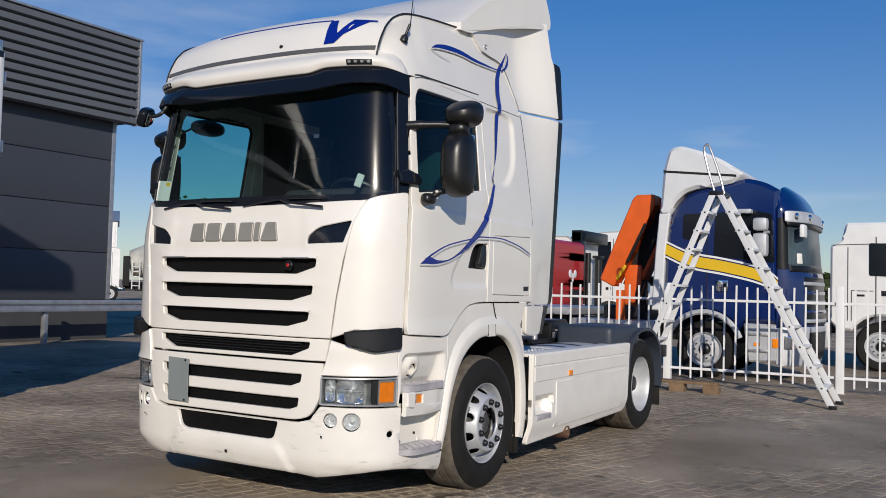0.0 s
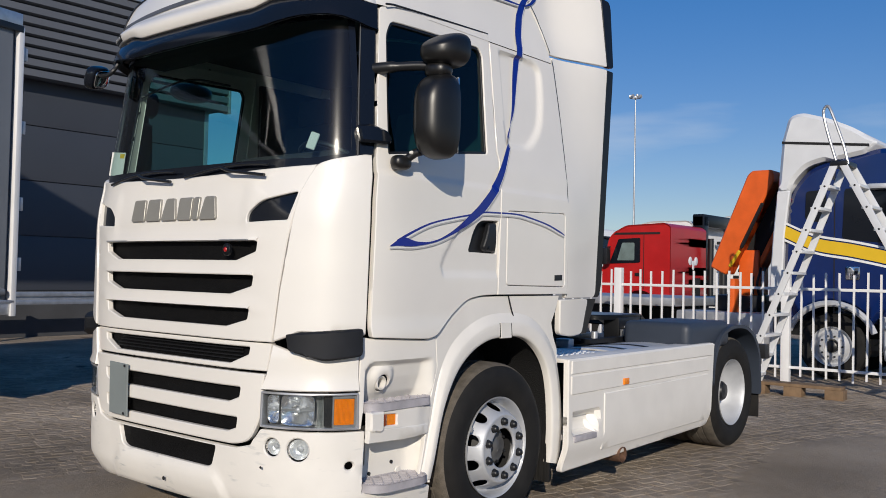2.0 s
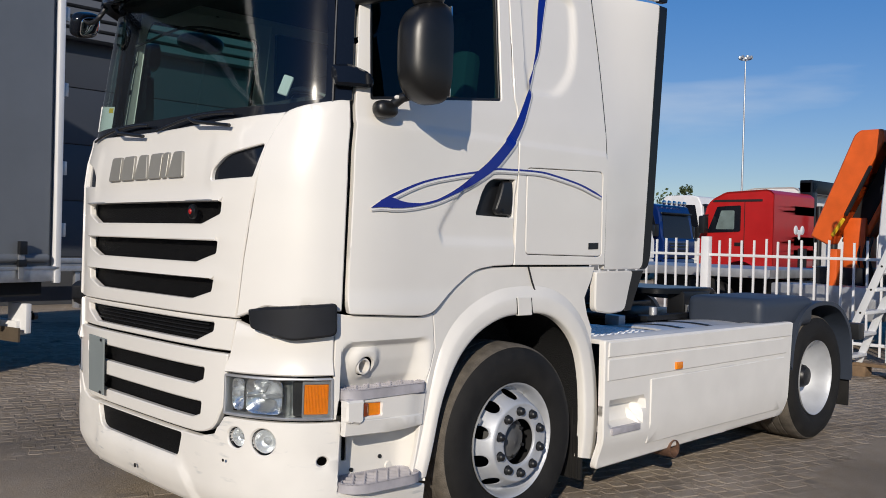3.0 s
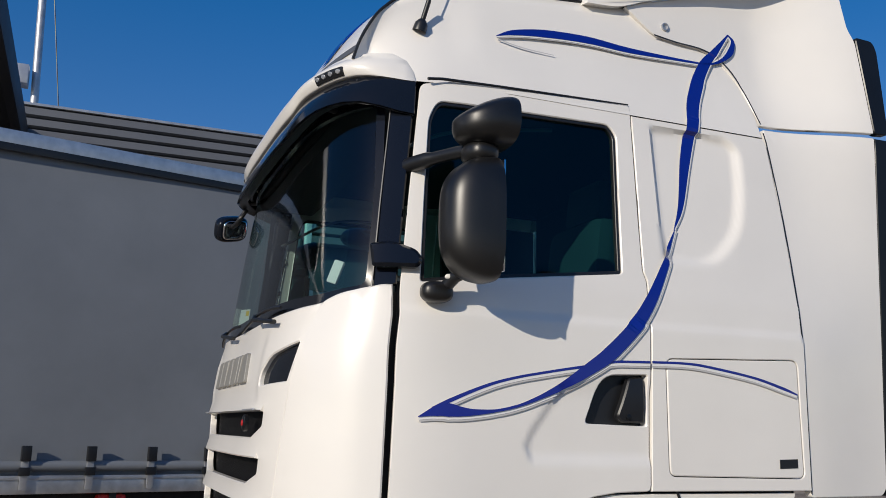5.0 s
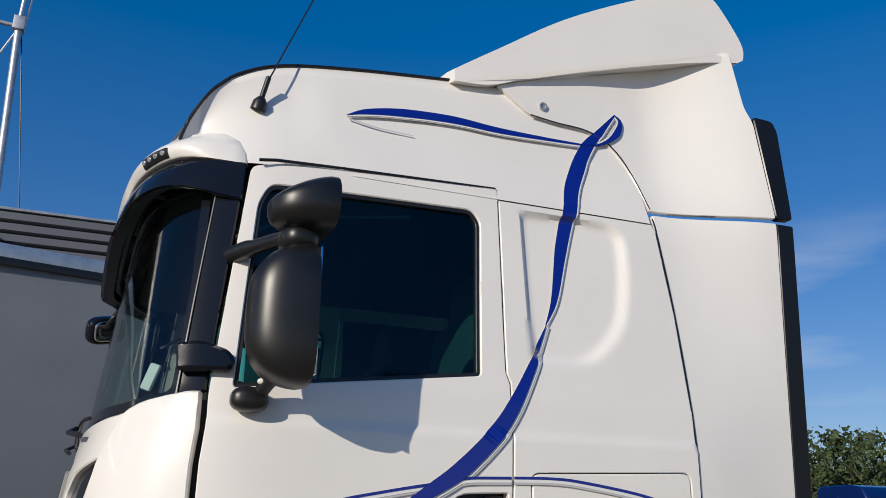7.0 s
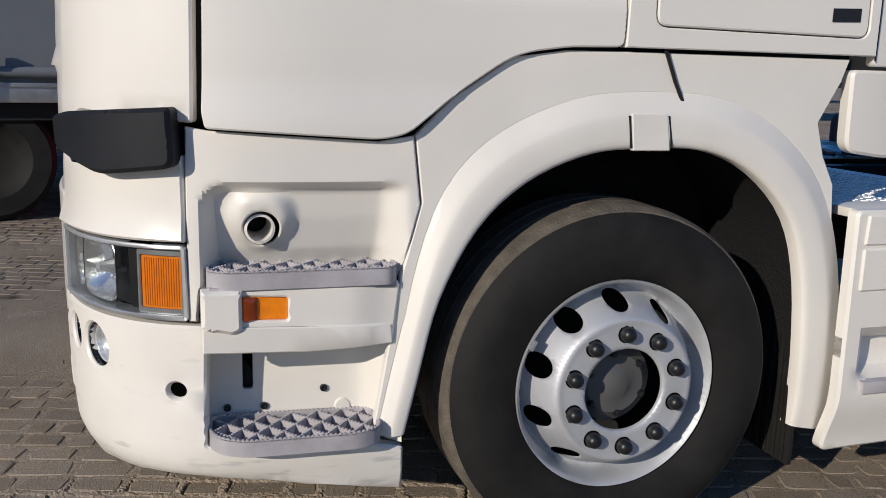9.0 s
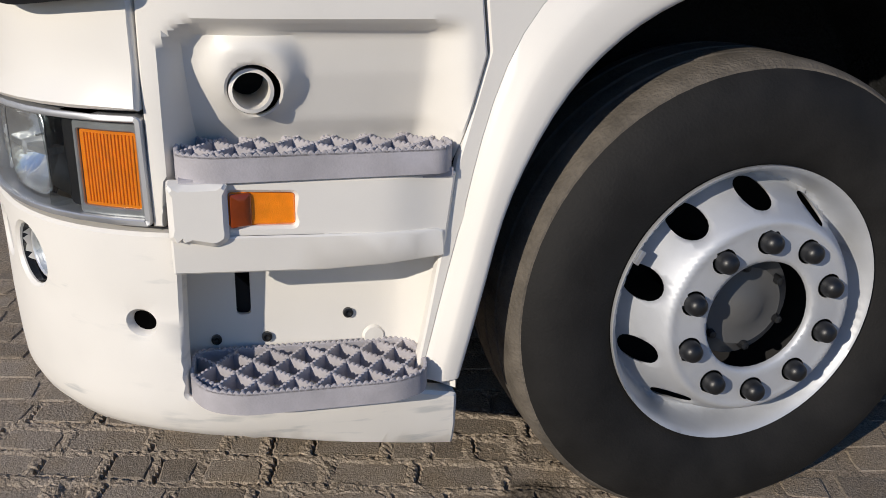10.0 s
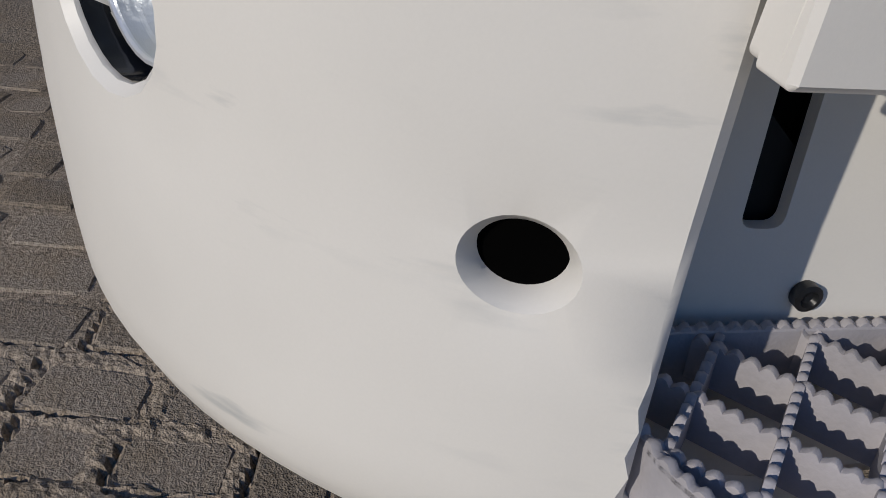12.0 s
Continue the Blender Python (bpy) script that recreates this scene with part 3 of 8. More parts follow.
# ---- step ladder ----
ladder = thing("ladder", "aluminium double step ladder standing open on the paving", "ladder", (1.10, 7.35, 0), 0)
TOPZ = 2.90
for sx, foot in ((-1, -1.19), (1, 1.57)):
    for sy in (-1, 1):
        a, b = Vector((foot, sy * 0.33, 0)), Vector((0.05 * sx, sy * 0.20, TOPZ))
        d = b - a
        dz = d.normalized()
        dx = Vector((0, 1, 0)).cross(dz).normalized()
        m = Matrix.Translation(a) @ Matrix((dx, dz.cross(dx), dz)).transposed().to_4x4()
        st = part("stile", boxed(-0.042, 0.042, -0.014, 0.014, 0, d.length, 0.004, m), PALESILVER, ladder)
        part("foot", boxed(a.x - 0.05, a.x + 0.05, a.y - 0.03, a.y + 0.03, -0.008, 0.05, 0.01), BLACK, ladder)
    for k in range(1, 11):
        t = k / 11
        c = Vector((foot + (0.05 * sx - foot) * t, 0, TOPZ * t))
        w = 0.33 + (0.20 - 0.33) * t
        part("tread", boxed(c.x - 0.06, c.x + 0.06, -w, w, c.z - 0.018, c.z + 0.018, 0.004), PALESILVER, ladder)
for sx, foot in ((-1, -1.19), (1, 1.57)):
    for k in range(1, 11):
        t = k / 11
        part("rivet", lathe(bmesh.new(), [(0.0, 0.006), (0.012, 0.004), (0.014, -0.002)], 8, pose(foot + (0.05 * sx - foot) * t, -0.33 + 0.13 * t - 0.014, TOPZ * t, 0, 0, -90)), DARK, ladder)
part("top_platform", boxed(-0.10, 0.10, -0.22, 0.22, TOPZ - 0.02, TOPZ + 0.04, 0.008), BLACK, ladder)
for sy in (-0.17,):
    part("hoop", tube(bmesh.new(), curve([(0.10, sy, TOPZ), (0.04, sy, 3.15), (-0.08, sy, 3.5), (-0.14, sy, 3.62), (-0.19, sy, 3.55), (-0.14, sy, 3.3), (-0.04, sy, 2.95)], 6), 0.018, 8), ALU, ladder)
    part("brace_clip", boxed(-0.14, -0.06, sy - 0.02, sy + 0.02, 2.72, 2.80, 0.005), BLACK, ladder)
pal = thing("timber_block", "weathered brown slotted timber block by the fence", "timber", (0.25, 7.75, -0.008), 4)
part("plank", boxed(-0.45, 0.75, -0.12, 0.12, 0.13, 0.17, 0.008), mat("old_timber", (0.20, 0.13, 0.075), 0.85, vary=0.25, scale=8, bump=0.3, bscale=40), pal)
for x in (-0.40, 0.05, 0.55):
    part("bearer", boxed(x, x + 0.22, -0.12, 0.12, 0.0, 0.13, 0.006), bpy.data.materials["old_timber"], pal)


# ---- parked vehicles behind the fence ----
def prism(outline, y0, y1, edge=0.03, holes=(), res=0.12):
    """A body cut to a side outline (along, up), from y0 to y1."""
    return sheet(outline, lambda u, v, h: Vector((u, y0 - h, v)), holes, y1 - y0, 0, edge, res)


def simple_wheel(parent, x, y, out, label=""):
    w = part("wheel", lathe(bmesh.new(), [(0.0, -0.02), (0.10, -0.01), (0.12, 0.015), (0.20, 0.01), (0.25, -0.05), (0.27, -0.05), (0.29, 0.0), (0.305, 0.01)], 36, pose(0, 0, 0, 0, 0, 0)), SILVER, parent, label)
    w.matrix_basis = pose(x, y, 0.495, 0, 0, 90 * out)
    part("tyre", lathe(bmesh.new(), [(0.300, 0.0), (0.36, 0.02), (0.45, 0.015), (0.497, -0.04), (0.497, -0.27), (0.45, -0.3), (0.30, -0.29)], 48, None, True), RUBBER, w)
    part("hub", lathe(bmesh.new(), [(0.0, 0.05), (0.06, 0.045), (0.085, 0.03), (0.10, -0.01)], 20), BLACK, w)
    nm = bpy.data.meshes.get("nut_small")
    if nm is None:
        nm = finish(lathe(bmesh.new(), [(0.0, 0.03), (0.014, 0.025), (0.016, 0.0)], 8))
        nm.name = "nut_small"
        nm.materials.append(BLACK)
    for k in range(10):
        a = 2 * math.pi * k / 10
        q = part("wheel_nut", nm, BLACK, w)
        q.location = (0.012, 0.162 * math.cos(a), 0.162 * math.sin(a))
    return w


def arch_cut(cx, r, z0, n=9):
    return [(cx + r * math.cos(a), 0.495 + r * math.sin(a)) for a in np.linspace(math.asin((z0 - 0.495) / r), math.pi - math.asin((z0 - 0.495) / r), n)]


def far_truck(name, label, at, turn, paint, height=3.0, nose=0.0, spoiler=0.0, chassis=3.4, trim=None, rear=-0.95, stepped=0.0, front_drop=0.0, win=0.0):
    """A cab-over truck: heading along x, its front axle at the origin."""
    t = thing(name, label, "truck", at, turn)
    h = height
    body = [(rear, 0.95), (rear, h - 0.12 - stepped), (rear + 0.12 + stepped * 0.25, h - 0.03 - stepped * 0.9), (rear + 0.22 + stepped * 0.2, h), (0.45, h - 0.3 * front_drop), (0.85, h - 0.08 - front_drop), (1.02, h - 0.42), (1.20, 1.85), (1.28, 1.70), (1.30, 0.95)]
    arch = arch_cut(0.0, 0.62, 0.80)
    cab = part("cab", prism(rounded(body, [0.02, 0.04, 0.03, 0.05, 0.1, 0.1, 0.1, 0.08, 0.05, 0.05]) + [Vector(q) for q in ((1.0, 0.80), *arch, (-0.8, 0.80))], -1.22, 1.22, 0.045), paint, t)
    for s in (-1, 1):
        y = s * 1.225
        part("door_window", prism(rounded([(win, 1.92), (win, h - 0.42), (0.72, h - 0.45), (1.02, 1.88)], 0.05), y - 0.012, y + 0.012, 0.004), GLOSSBLACK, t)
        part("door_line", prism([(-0.10, 1.0), (-0.10, h - 0.3), (-0.085, h - 0.3), (-0.085, 1.0)], y - 0.006, y + 0.006, 0), DARK, t)
        part("door_handle", boxed(-0.02, 0.18, y - 0.02, y + 0.02, 1.52, 1.62, 0.01), BLACK, t)
        part("mirror", boxed(0.92, 1.12, y + s * 0.10, y + s * 0.34, 1.85, 2.35, 0.05), BLACK, t)
        part("mirror_arm", rod(bmesh.new(), (1.0, y, 2.38), (1.02, y + s * 0.25, 2.36), 0.02), BLACK, t)
        part("step_box", boxed(0.62, 1.22, s * 1.05, s * 1.20, 0.35, 0.95, 0.03), trim or paint, t)
        part("headlamp", boxed(1.25, 1.325, s * 0.72, s * 1.15, 0.62, 0.82, 0.02), CHROME, t)
        simple_wheel(t, 0.0, s * 1.16, s, "wheel")
        simple_wheel(t, chassis, s * 1.16, s, "wheel")
        part("chassis_rail", boxed(-0.9, chassis + 0.9, s * 0.38 - 0.04, s * 0.38 + 0.04, 0.70, 0.95), BLACK, t)
    ws = bmesh.new()
    for a, b in (((1.035, h - 0.46), (1.215, 1.80)),):
        vs = [ws.verts.new((x + 0.012, y, z)) for x, y, z in ((b[0], -1.12, b[1]), (b[0], 1.12, b[1]), (a[0], 1.02, a[1]), (a[0], -1.02, a[1]))]
        ws.faces.new(vs)
    part("windscreen", ws, GLOSSBLACK, t)
    part("grille", boxed(1.29, 1.32, -0.75, 0.75, 0.95, 1.60, 0.01), BLACK, t)
    for k in range(4):
        part("grille_bar", boxed(1.31, 1.34, -0.75, 0.75, 1.02 + 0.15 * k, 1.07 + 0.15 * k, 0.008), trim or paint, t)
    part("bumper", boxed(1.05, 1.34, -1.2, 1.2, 0.32, 0.92, 0.05), trim or paint, t)
    part("visor", boxed(1.0, 1.22, -1.1, 1.1, h - 0.48, h - 0.40, 0.02), GLOSSBLACK, t)
    if spoiler:
        part("roof_spoiler", prism(rounded([(-0.9, h - 0.02), (-0.9, h + spoiler), (-0.6, h + spoiler), (0.4, h + 0.02)], [0.02, 0.1, 0.15, 0.05]), -1.05, 1.05, 0.05), paint, t)
    return t


red = far_truck("red_truck", "red day-cab truck parked behind the fence", (-7.85, 20.8, 0), 180, RED, 3.06, chassis=-3.4, rear=-0.95, front_drop=0.16, win=0.02)
part("exhaust_pipe", rod(bmesh.new(), (-1.15, -1.05, 0.9), (-1.15, -1.05, 2.7), 0.09), BLACK, red)
part("roof_band", prism([(-0.6, 2.74), (-0.6, 2.80), (0.80, 2.80), (0.92, 2.74)], 1.222, 1.234, 0.002), DARK, red)
part("rear_recess", boxed(-0.965, -0.955, -0.75, -0.20, 0.95, 1.50, 0.01), DARK, red)
for dy, dz, size in ((-0.20, 0.10, 0.13), (0.20, 0.10, 0.13), (0.0, 0.02, 0.10), (0.0, -0.10, 0.07)):
    part("rear_emblem", lathe(bmesh.new(), [(0, 0.012), (size * 0.9, 0.010), (size, 0)], 14, pose(-0.952, -0.25 + dy, 1.90 + dz, 0, 0, 180)), FENCEWHITE, red)
# pale pane laid on the window paints the light coming through the cab
part("side_window_blind", prism(rounded([(0.20, 1.98), (0.20, 2.50), (0.60, 2.50), (0.76, 1.98)], 0.04), 1.236, 1.240, 0.001), mat("far_glass_glow", (0.16, 0.21, 0.20), 0.5, vary=0.3, scale=3), red)
# a row of cabs parked side by side, facing the same way
far_truck("white_truck", "white day-cab truck in the row behind the fence", (-17.8, 24.7, 0), 0, FENCEWHITE, 3.34, chassis=-3.6, rear=-0.9)
far_truck("white_truck", "white high-roof cab truck in the row of trucks", (-17.9, 27.6, 0), 0, FENCEWHITE, 3.45, spoiler=0.5, chassis=-3.6)
bar_truck = far_truck("dark_blue_truck", "dark blue cab truck with a lamp bar", (-17.9, 30.8, 0), 0, TRUCKBLUE, 3.3, chassis=-3.6)
for k in range(5):
    part("roof_lamp", lathe(bmesh.new(), [(0, 0.06), (0.09, 0.05), (0.11, -0.04)], 14, pose(1.0, -0.8 + 0.4 * k, 3.32)), CHROME, bar_truck)
far_truck("white_truck", "white cab truck at the end of the row", (-17.9, 34.2, 0), 0, FENCEWHITE, 3.8, chassis=-3.6)
collared = far_truck("white_truck", "white cab truck with black collar beside the crane", (-8.45, 23.6, 0), 180, FENCEWHITE, 3.30, chassis=-3.4)
part("rear_collar", boxed(-1.30, -0.93, 0.85, 1.24, 1.0, 3.45, 0.03), SATINBLACK, collared, "black rear collar")
part("top_collar", boxed(-1.30, -0.93, -1.24, 1.24, 3.10, 3.50, 0.04), SATINBLACK, collared, "black rear collar")
part("air_stack", rod(bmesh.new(), (-1.25, -0.45, 0.9), (-1.25, -0.45, 2.6), 0.13), BLACK, collared)
part("stack_cap", boxed(-1.40, -1.10, -0.65, -0.25, 2.60, 2.70, 0.02), BLACK, collared)
far_truck("white_truck", "white cab truck with sloping roof behind the crane", (-7.6, 27.6, 0), 180, FENCEWHITE, 3.75, chassis=-3.4, front_drop=0.2)
beside = far_truck("white_truck", "white cab truck standing beside the blue one", (2.62, 15.4, 0), 0, FENCEWHITE, 3.0, chassis=-3.4, stepped=0.36, win=-0.22)
mixer = far_truck("mixer_truck", "white concrete mixer truck far off across the yard", (-43.4, 32.4, 0), -129, FENCEWHITE, 3.4, chassis=-3.2, rear=-0.55)
part("drum", lathe(bmesh.new(), [(0.0, -5.2), (0.45, -5.2), (0.85, -4.2), (1.12, -3.0), (1.12, -2.2), (0.8, -1.2), (0.0, -1.1)], 24, pose(0, 0, 2.35, 0, 6, 0)), mat("pale_drum", (0.42, 0.41, 0.37), 0.6, vary=0.2, scale=1.5), mixer, "dusty pale mixing drum")
part("drum_frame", boxed(-5.4, -0.8, -0.6, 0.6, 0.9, 1.25, 0.02), DARK, mixer)
part("front_stand", boxed(-1.15, -0.75, -0.9, 0.9, 1.0, 2.9, 0.03), DARK, mixer)
for k in range(5):
    part("ladder_rung", boxed(-1.75, -1.30, 1.16, 1.20, 1.0 + 0.3 * k, 1.05 + 0.3 * k), GALV, mixer)
for x in (-1.75, -1.30):
    part("ladder_stile", boxed(x - 0.03, x + 0.03, 1.16, 1.20, 0.8, 2.6), GALV, mixer)
for o in ([(-0.93, 2.55), (1.0, 2.60), (1.0, 2.585), (-0.93, 2.535)], [(-0.62, 1.0), (-0.62, 2.5), (-0.605, 2.5), (-0.605, 1.0)], [(-0.55, 1.62), (-0.14, 1.62), (-0.14, 1.605), (-0.55, 1.605)], [(-0.55, 1.62), (-0.535, 1.62), (-0.535, 1.0), (-0.55, 1.0)], [(-0.93, 1.30), (-0.62, 1.30), (-0.62, 1.285), (-0.93, 1.285)]):
    part("panel_seam", prism(o, -1.229, -1.221, 0), BANDGREY, beside)
part("side_locker", boxed(-1.45, -0.98, -1.20, -0.7, 0.42, 0.95, 0.03), SILVER, beside, "grey side locker")
part("vent_slot", boxed(-0.45, -0.30, -1.234, -1.222, 1.50, 1.54, 0.004), BLACK, beside)
flash_truck = far_truck("dark_blue_truck", "dark blue cab truck with light blue flash decal", (-17.9, 22.0, 0), 0, TRUCKBLUE, 3.35, chassis=-3.4, trim=TRUCKBLUE)
LIGHTBLUE = mat("light_blue_decal", (0.05, 0.30, 0.62), 0.4, vary=0.2)
for k in range(6):
    part("flash_decal", prism([(-0.85 + 0.22 * k, 1.92 - 0.085 * k), (-0.35 + 0.24 * k, 1.90 - 0.09 * k), (-0.15 + 0.25 * k, 1.80 - 0.09 * k), (-0.65 + 0.22 * k, 1.84 - 0.085 * k)], -1.232, -1.222, 0), LIGHTBLUE, flash_truck)
part("side_badge", lathe(bmesh.new(), [(0.0, 0.012), (0.10, 0.012), (0.11, 0.004), (0.20, 0.004), (0.21, 0)], 24, pose(-0.48, -1.222, 2.55, 0, 0, -90)), FENCEWHITE, flash_truck, "round white badge")
part("white_locker", boxed(-1.75, -1.0, -1.15, -0.4, 1.0, 2.3, 0.03), FENCEWHITE, flash_truck)
part("white_tank", boxed(-1.95, -0.98, -1.18, -0.6, 0.45, 0.98, 0.04), FENCEWHITE, flash_truck)
part("dark_body", boxed(-6.5, -1.9, -1.2, 1.2, 1.3, 3.0, 0.02), DARK, flash_truck)
part("arch_trim", tube(bmesh.new(), [(0.66 * math.cos(a), -1.23, 0.495 + 0.66 * math.sin(a)) for a in np.linspace(0.3, 2.84, 14)], 0.025), GALV, flash_truck)

# the blue truck with its crane
bt = thing("blue_truck", "blue truck with silver roof fairing and yellow stripe", "truck", (0, 10.2, 0), 0)
BW = 2.45
blue_o = [(-0.60, 1.0), (-0.58, 2.2), (-0.48, 2.92), (-0.20, 3.24), (0.10, 3.34), (0.5, 3.42), (0.85, 3.50), (1.15, 3.42), (1.385, 3.28), (1.385, 0.98), (0.85, 0.98)]
blue_arch = arch_cut(0.15, 0.66, 0.85)
part("cab", prism(rounded(blue_o, [0.02, 0.1, 0.2, 0.15, 0.1, 0.1, 0.1, 0.12, 0.0, 0.0, 0.02]) + [Vector(q) for q in blue_arch] + [Vector((-0.58, 0.85))], 0, BW, 0.08), TRUCKBLUE, bt, "blue painted cab")
part("roof_fairing", prism(rounded([(-0.68, 2.9), (-0.62, 3.70), (-0.52, 4.08), (-0.32, 4.13), (0.09, 4.0), (0.46, 3.82), (0.80, 3.58), (0.62, 3.42), (0.30, 3.36), (0.0, 3.34), (-0.22, 3.28), (-0.42, 3.08), (-0.5, 2.88)], [0.02, 0.05, 0.12, 0.12, 0.1, 0.1, 0.06, 0.05, 0.05, 0.05, 0.1, 0.1, 0.02]), -0.03, BW + 0.03, 0.06), PALESILVER, bt, "silver roof fairing")
part("fairing_seam", prism([(-0.61, 3.65), (-0.61, 3.69), (0.68, 3.56), (0.68, 3.52)], -0.036, -0.02, 0), DARK, bt)
part("side_fairing", prism(rounded([(-0.68, 2.9), (-0.48, 2.9), (-0.56, 2.2), (-0.60, 1.15), (-0.80, 1.15), (-0.74, 2.2)], 0.02), -0.03, 0.05, 0.02), PALESILVER, bt, "silver side fairing")
part("side_fairing", prism(rounded([(-0.68, 2.9), (-0.48, 2.9), (-0.56, 2.2), (-0.60, 1.15), (-0.80, 1.15), (-0.74, 2.2)], 0.02), BW - 0.05, BW + 0.03, 0.02), PALESILVER, bt, "silver side fairing")
for o in ([(-0.25, 2.45), (-0.24, 2.88), (0.06, 2.90), (0.08, 2.36)], [(0.30, 2.14), (0.33, 2.90), (1.0, 2.92), (1.28, 2.86), (1.33, 2.02)]):
    part("side_window", prism(rounded(o, 0.05), -0.012, 0.006, 0.003), GLOSSBLACK, bt)
part("door_line", prism([(0.18, 1.0), (0.18, 3.2), (0.195, 3.2), (0.195, 1.0)], -0.005, 0.004, 0), DARK, bt)


def stripe(name, pts, w, material, y):
    c = curve([(*p, 0) for p in pts], 8)
    o = [Vector((p.x, p.y + w)) for p in c] + [Vector((p.x, p.y - w)) for p in reversed(c)]
    return part(name, prism(o, y, 0.004, 0, res=0.2), material, bt)


LINE = [(-0.56, 2.26), (-0.1, 2.06), (0.45, 1.96), (0.98, 1.84), (1.25, 1.73), (1.385, 1.62)]
stripe("yellow_stripe", LINE, 0.095, YELLOW, -0.010)
stripe("white_stripe", [(x, z + 0.135) for x, z in LINE], 0.018, FENCEWHITE, -0.008)
stripe("white_stripe", [(x, z - 0.135) for x, z in LINE], 0.018, FENCEWHITE, -0.008)
part("door_handle", boxed(0.36, 0.56, -0.03, 0.0, 1.52, 1.72, 0.02), CHROME, bt)
part("step_panel", prism(rounded([(0.82, 0.98), (1.38, 0.98), (1.38, 0.35), (0.90, 0.32)], 0.04), 0.0, 0.5, 0.03), SILVER, bt)
for z in (0.50, 0.78):
    part("step", boxed(0.90, 1.25, -0.03, 0.2, z, z + 0.05, 0.01), ALU, bt)
FRONT_Z = [0.28, 0.50, 0.95, 1.80, 1.95, 2.75, 2.95, 3.14, 3.26, 3.34, 3.40]
FRONT_X = [1.84, 1.90, 1.92, 1.88, 1.84, 1.77, 1.73, 1.64, 1.55, 1.47, 1.38]


def cab_front(v, z, h):
    """The bowed front of the blue cab: v from side to side, z up."""
    xf = float(np.interp(z, FRONT_Z, FRONT_X))
    k = min(1.0, abs(v))
    bow = (1 - k ** 3.0) ** 0.55
    n = Vector((1, 1.1 * v * k ** 2, 0)).normalized()
    return Vector((1.37 + (xf - 1.37) * bow, BW / 2 * (1 + v * (1 - 0.05 * step_(2.9, 3.4, z))), z - 0.20 * k ** 4 * step_(2.85, 3.4, z))) + n * h


def front_piece(name, v0, v1, z0, z1, thick, off, material, label="", r=0.02):
    return part(name, sheet(rounded([(v0, z0), (v1, z0), (v1, z1), (v0, z1)], r), cab_front, (), thick, off, 0.006, 0.06), material, bt, label, 50)


front_piece("front_panel", -1, 1, 0.92, 3.40, 0.02, 0.0, TRUCKBLUE, "blue bowed cab front", 0.005)
front_piece("windscreen", -0.955, 0.955, 1.98, 2.76, 0.004, 0.006, mat("far_windscreen", (0.05, 0.075, 0.09), 0.3, vary=0.4, scale=2.5, spec=0.3), "windscreen with a pale note", 0.05)
for v in (-1, 1):
    front_piece("front_pillar", min(v, v * 0.945), max(v, v * 0.945), 1.92, 2.80, 0.01, 0.010, SATINBLACK, "black front pillar", 0.01)
    front_piece("headlamp", min(v * 0.98, v * 0.72), max(v * 0.98, v * 0.72), 0.56, 0.80, 0.03, 0.014, CHROME)
front_piece("bumper", -1, 1, 0.28, 0.95, 0.03, 0.006, SILVER, "silver bumper", 0.04)
front_piece("bumper_opening", -0.66, 0.66, 0.36, 0.86, 0.004, 0.010, SATINBLACK)
front_piece("grille", -0.74, 0.74, 0.98, 1.80, 0.004, 0.005, SATINBLACK)
for k in range(5):
    front_piece("grille_bar", -0.76, 0.76, 1.02 + 0.16 * k, 1.08 + 0.16 * k, 0.01, 0.016, TRUCKBLUE if k % 2 else SILVER, "", 0.008)
front_piece("wiper_cowl", -0.94, 0.94, 1.88, 1.99, 0.01, 0.012, SATINBLACK)
part("indicator", boxed(1.30, 1.40, -0.016, 0.05, 0.58, 0.74, 0.02), ORANGE, bt, "amber indicator lamp")
part("side_marker", boxed(1.00, 1.10, -0.012, 0.02, 0.60, 0.66, 0.01), ORANGE, bt)
front_piece("sun_visor", -0.985, 0.985, 2.72, 2.92, 0.02, 0.085, SILVER, "silver sun visor with lamps", 0.03)
front_piece("visor_underside", -0.97, 0.97, 2.66, 2.74, 0.06, 0.07, SATINBLACK)
for v in (-0.86, -0.55, 0.55, 0.86):
    c = cab_front(v, 2.82, 0.09)
    part("visor_lamp", lathe(bmesh.new(), [(0, 0.03), (0.055, 0.02), (0.065, -0.02)], 16, pose(*c)), CHROME, bt)
part("mirror_housing", boxed(1.02, 1.26, -0.34, -0.12, 2.12, 2.52, 0.06), SILVER, bt, "silver wing mirror")
part("mirror_top", boxed(1.02, 1.26, -0.34, -0.12, 2.56, 2.78, 0.06), SILVER, bt)
part("mirror_arm", rod(bmesh.new(), (1.22, 0.0, 2.55), (1.2, -0.2, 2.54), 0.03), SILVER, bt)
part("ramp_mirror", boxed(0.70, 0.98, -0.25, -0.05, 2.86, 2.94, 0.03), SILVER, bt)
part("front_mirror", boxed(1.72, 1.80, -0.02, 0.30, 2.46, 2.68, 0.03, pose(0, 0, 0, 0, 0, 0)), FENCEWHITE, bt)
front_piece("paper_note", -0.84, -0.74, 2.02, 2.20, 0.002, 0.012, PAPER)
simple_wheel(bt, 0.15, 0.04, -1, "front wheel with silver rim")
simple_wheel(bt, 0.15, BW - 0.04, 1)
simple_wheel(bt, -3.6, 0.04, -1)
simple_wheel(bt, -3.6, BW - 0.04, 1)
part("arch_trim", tube(bmesh.new(), [(0.15 + 0.66 * math.cos(a), -0.01, 0.495 + 0.66 * math.sin(a)) for a in np.linspace(0.35, 2.79, 16)], 0.05), SILVER, bt)
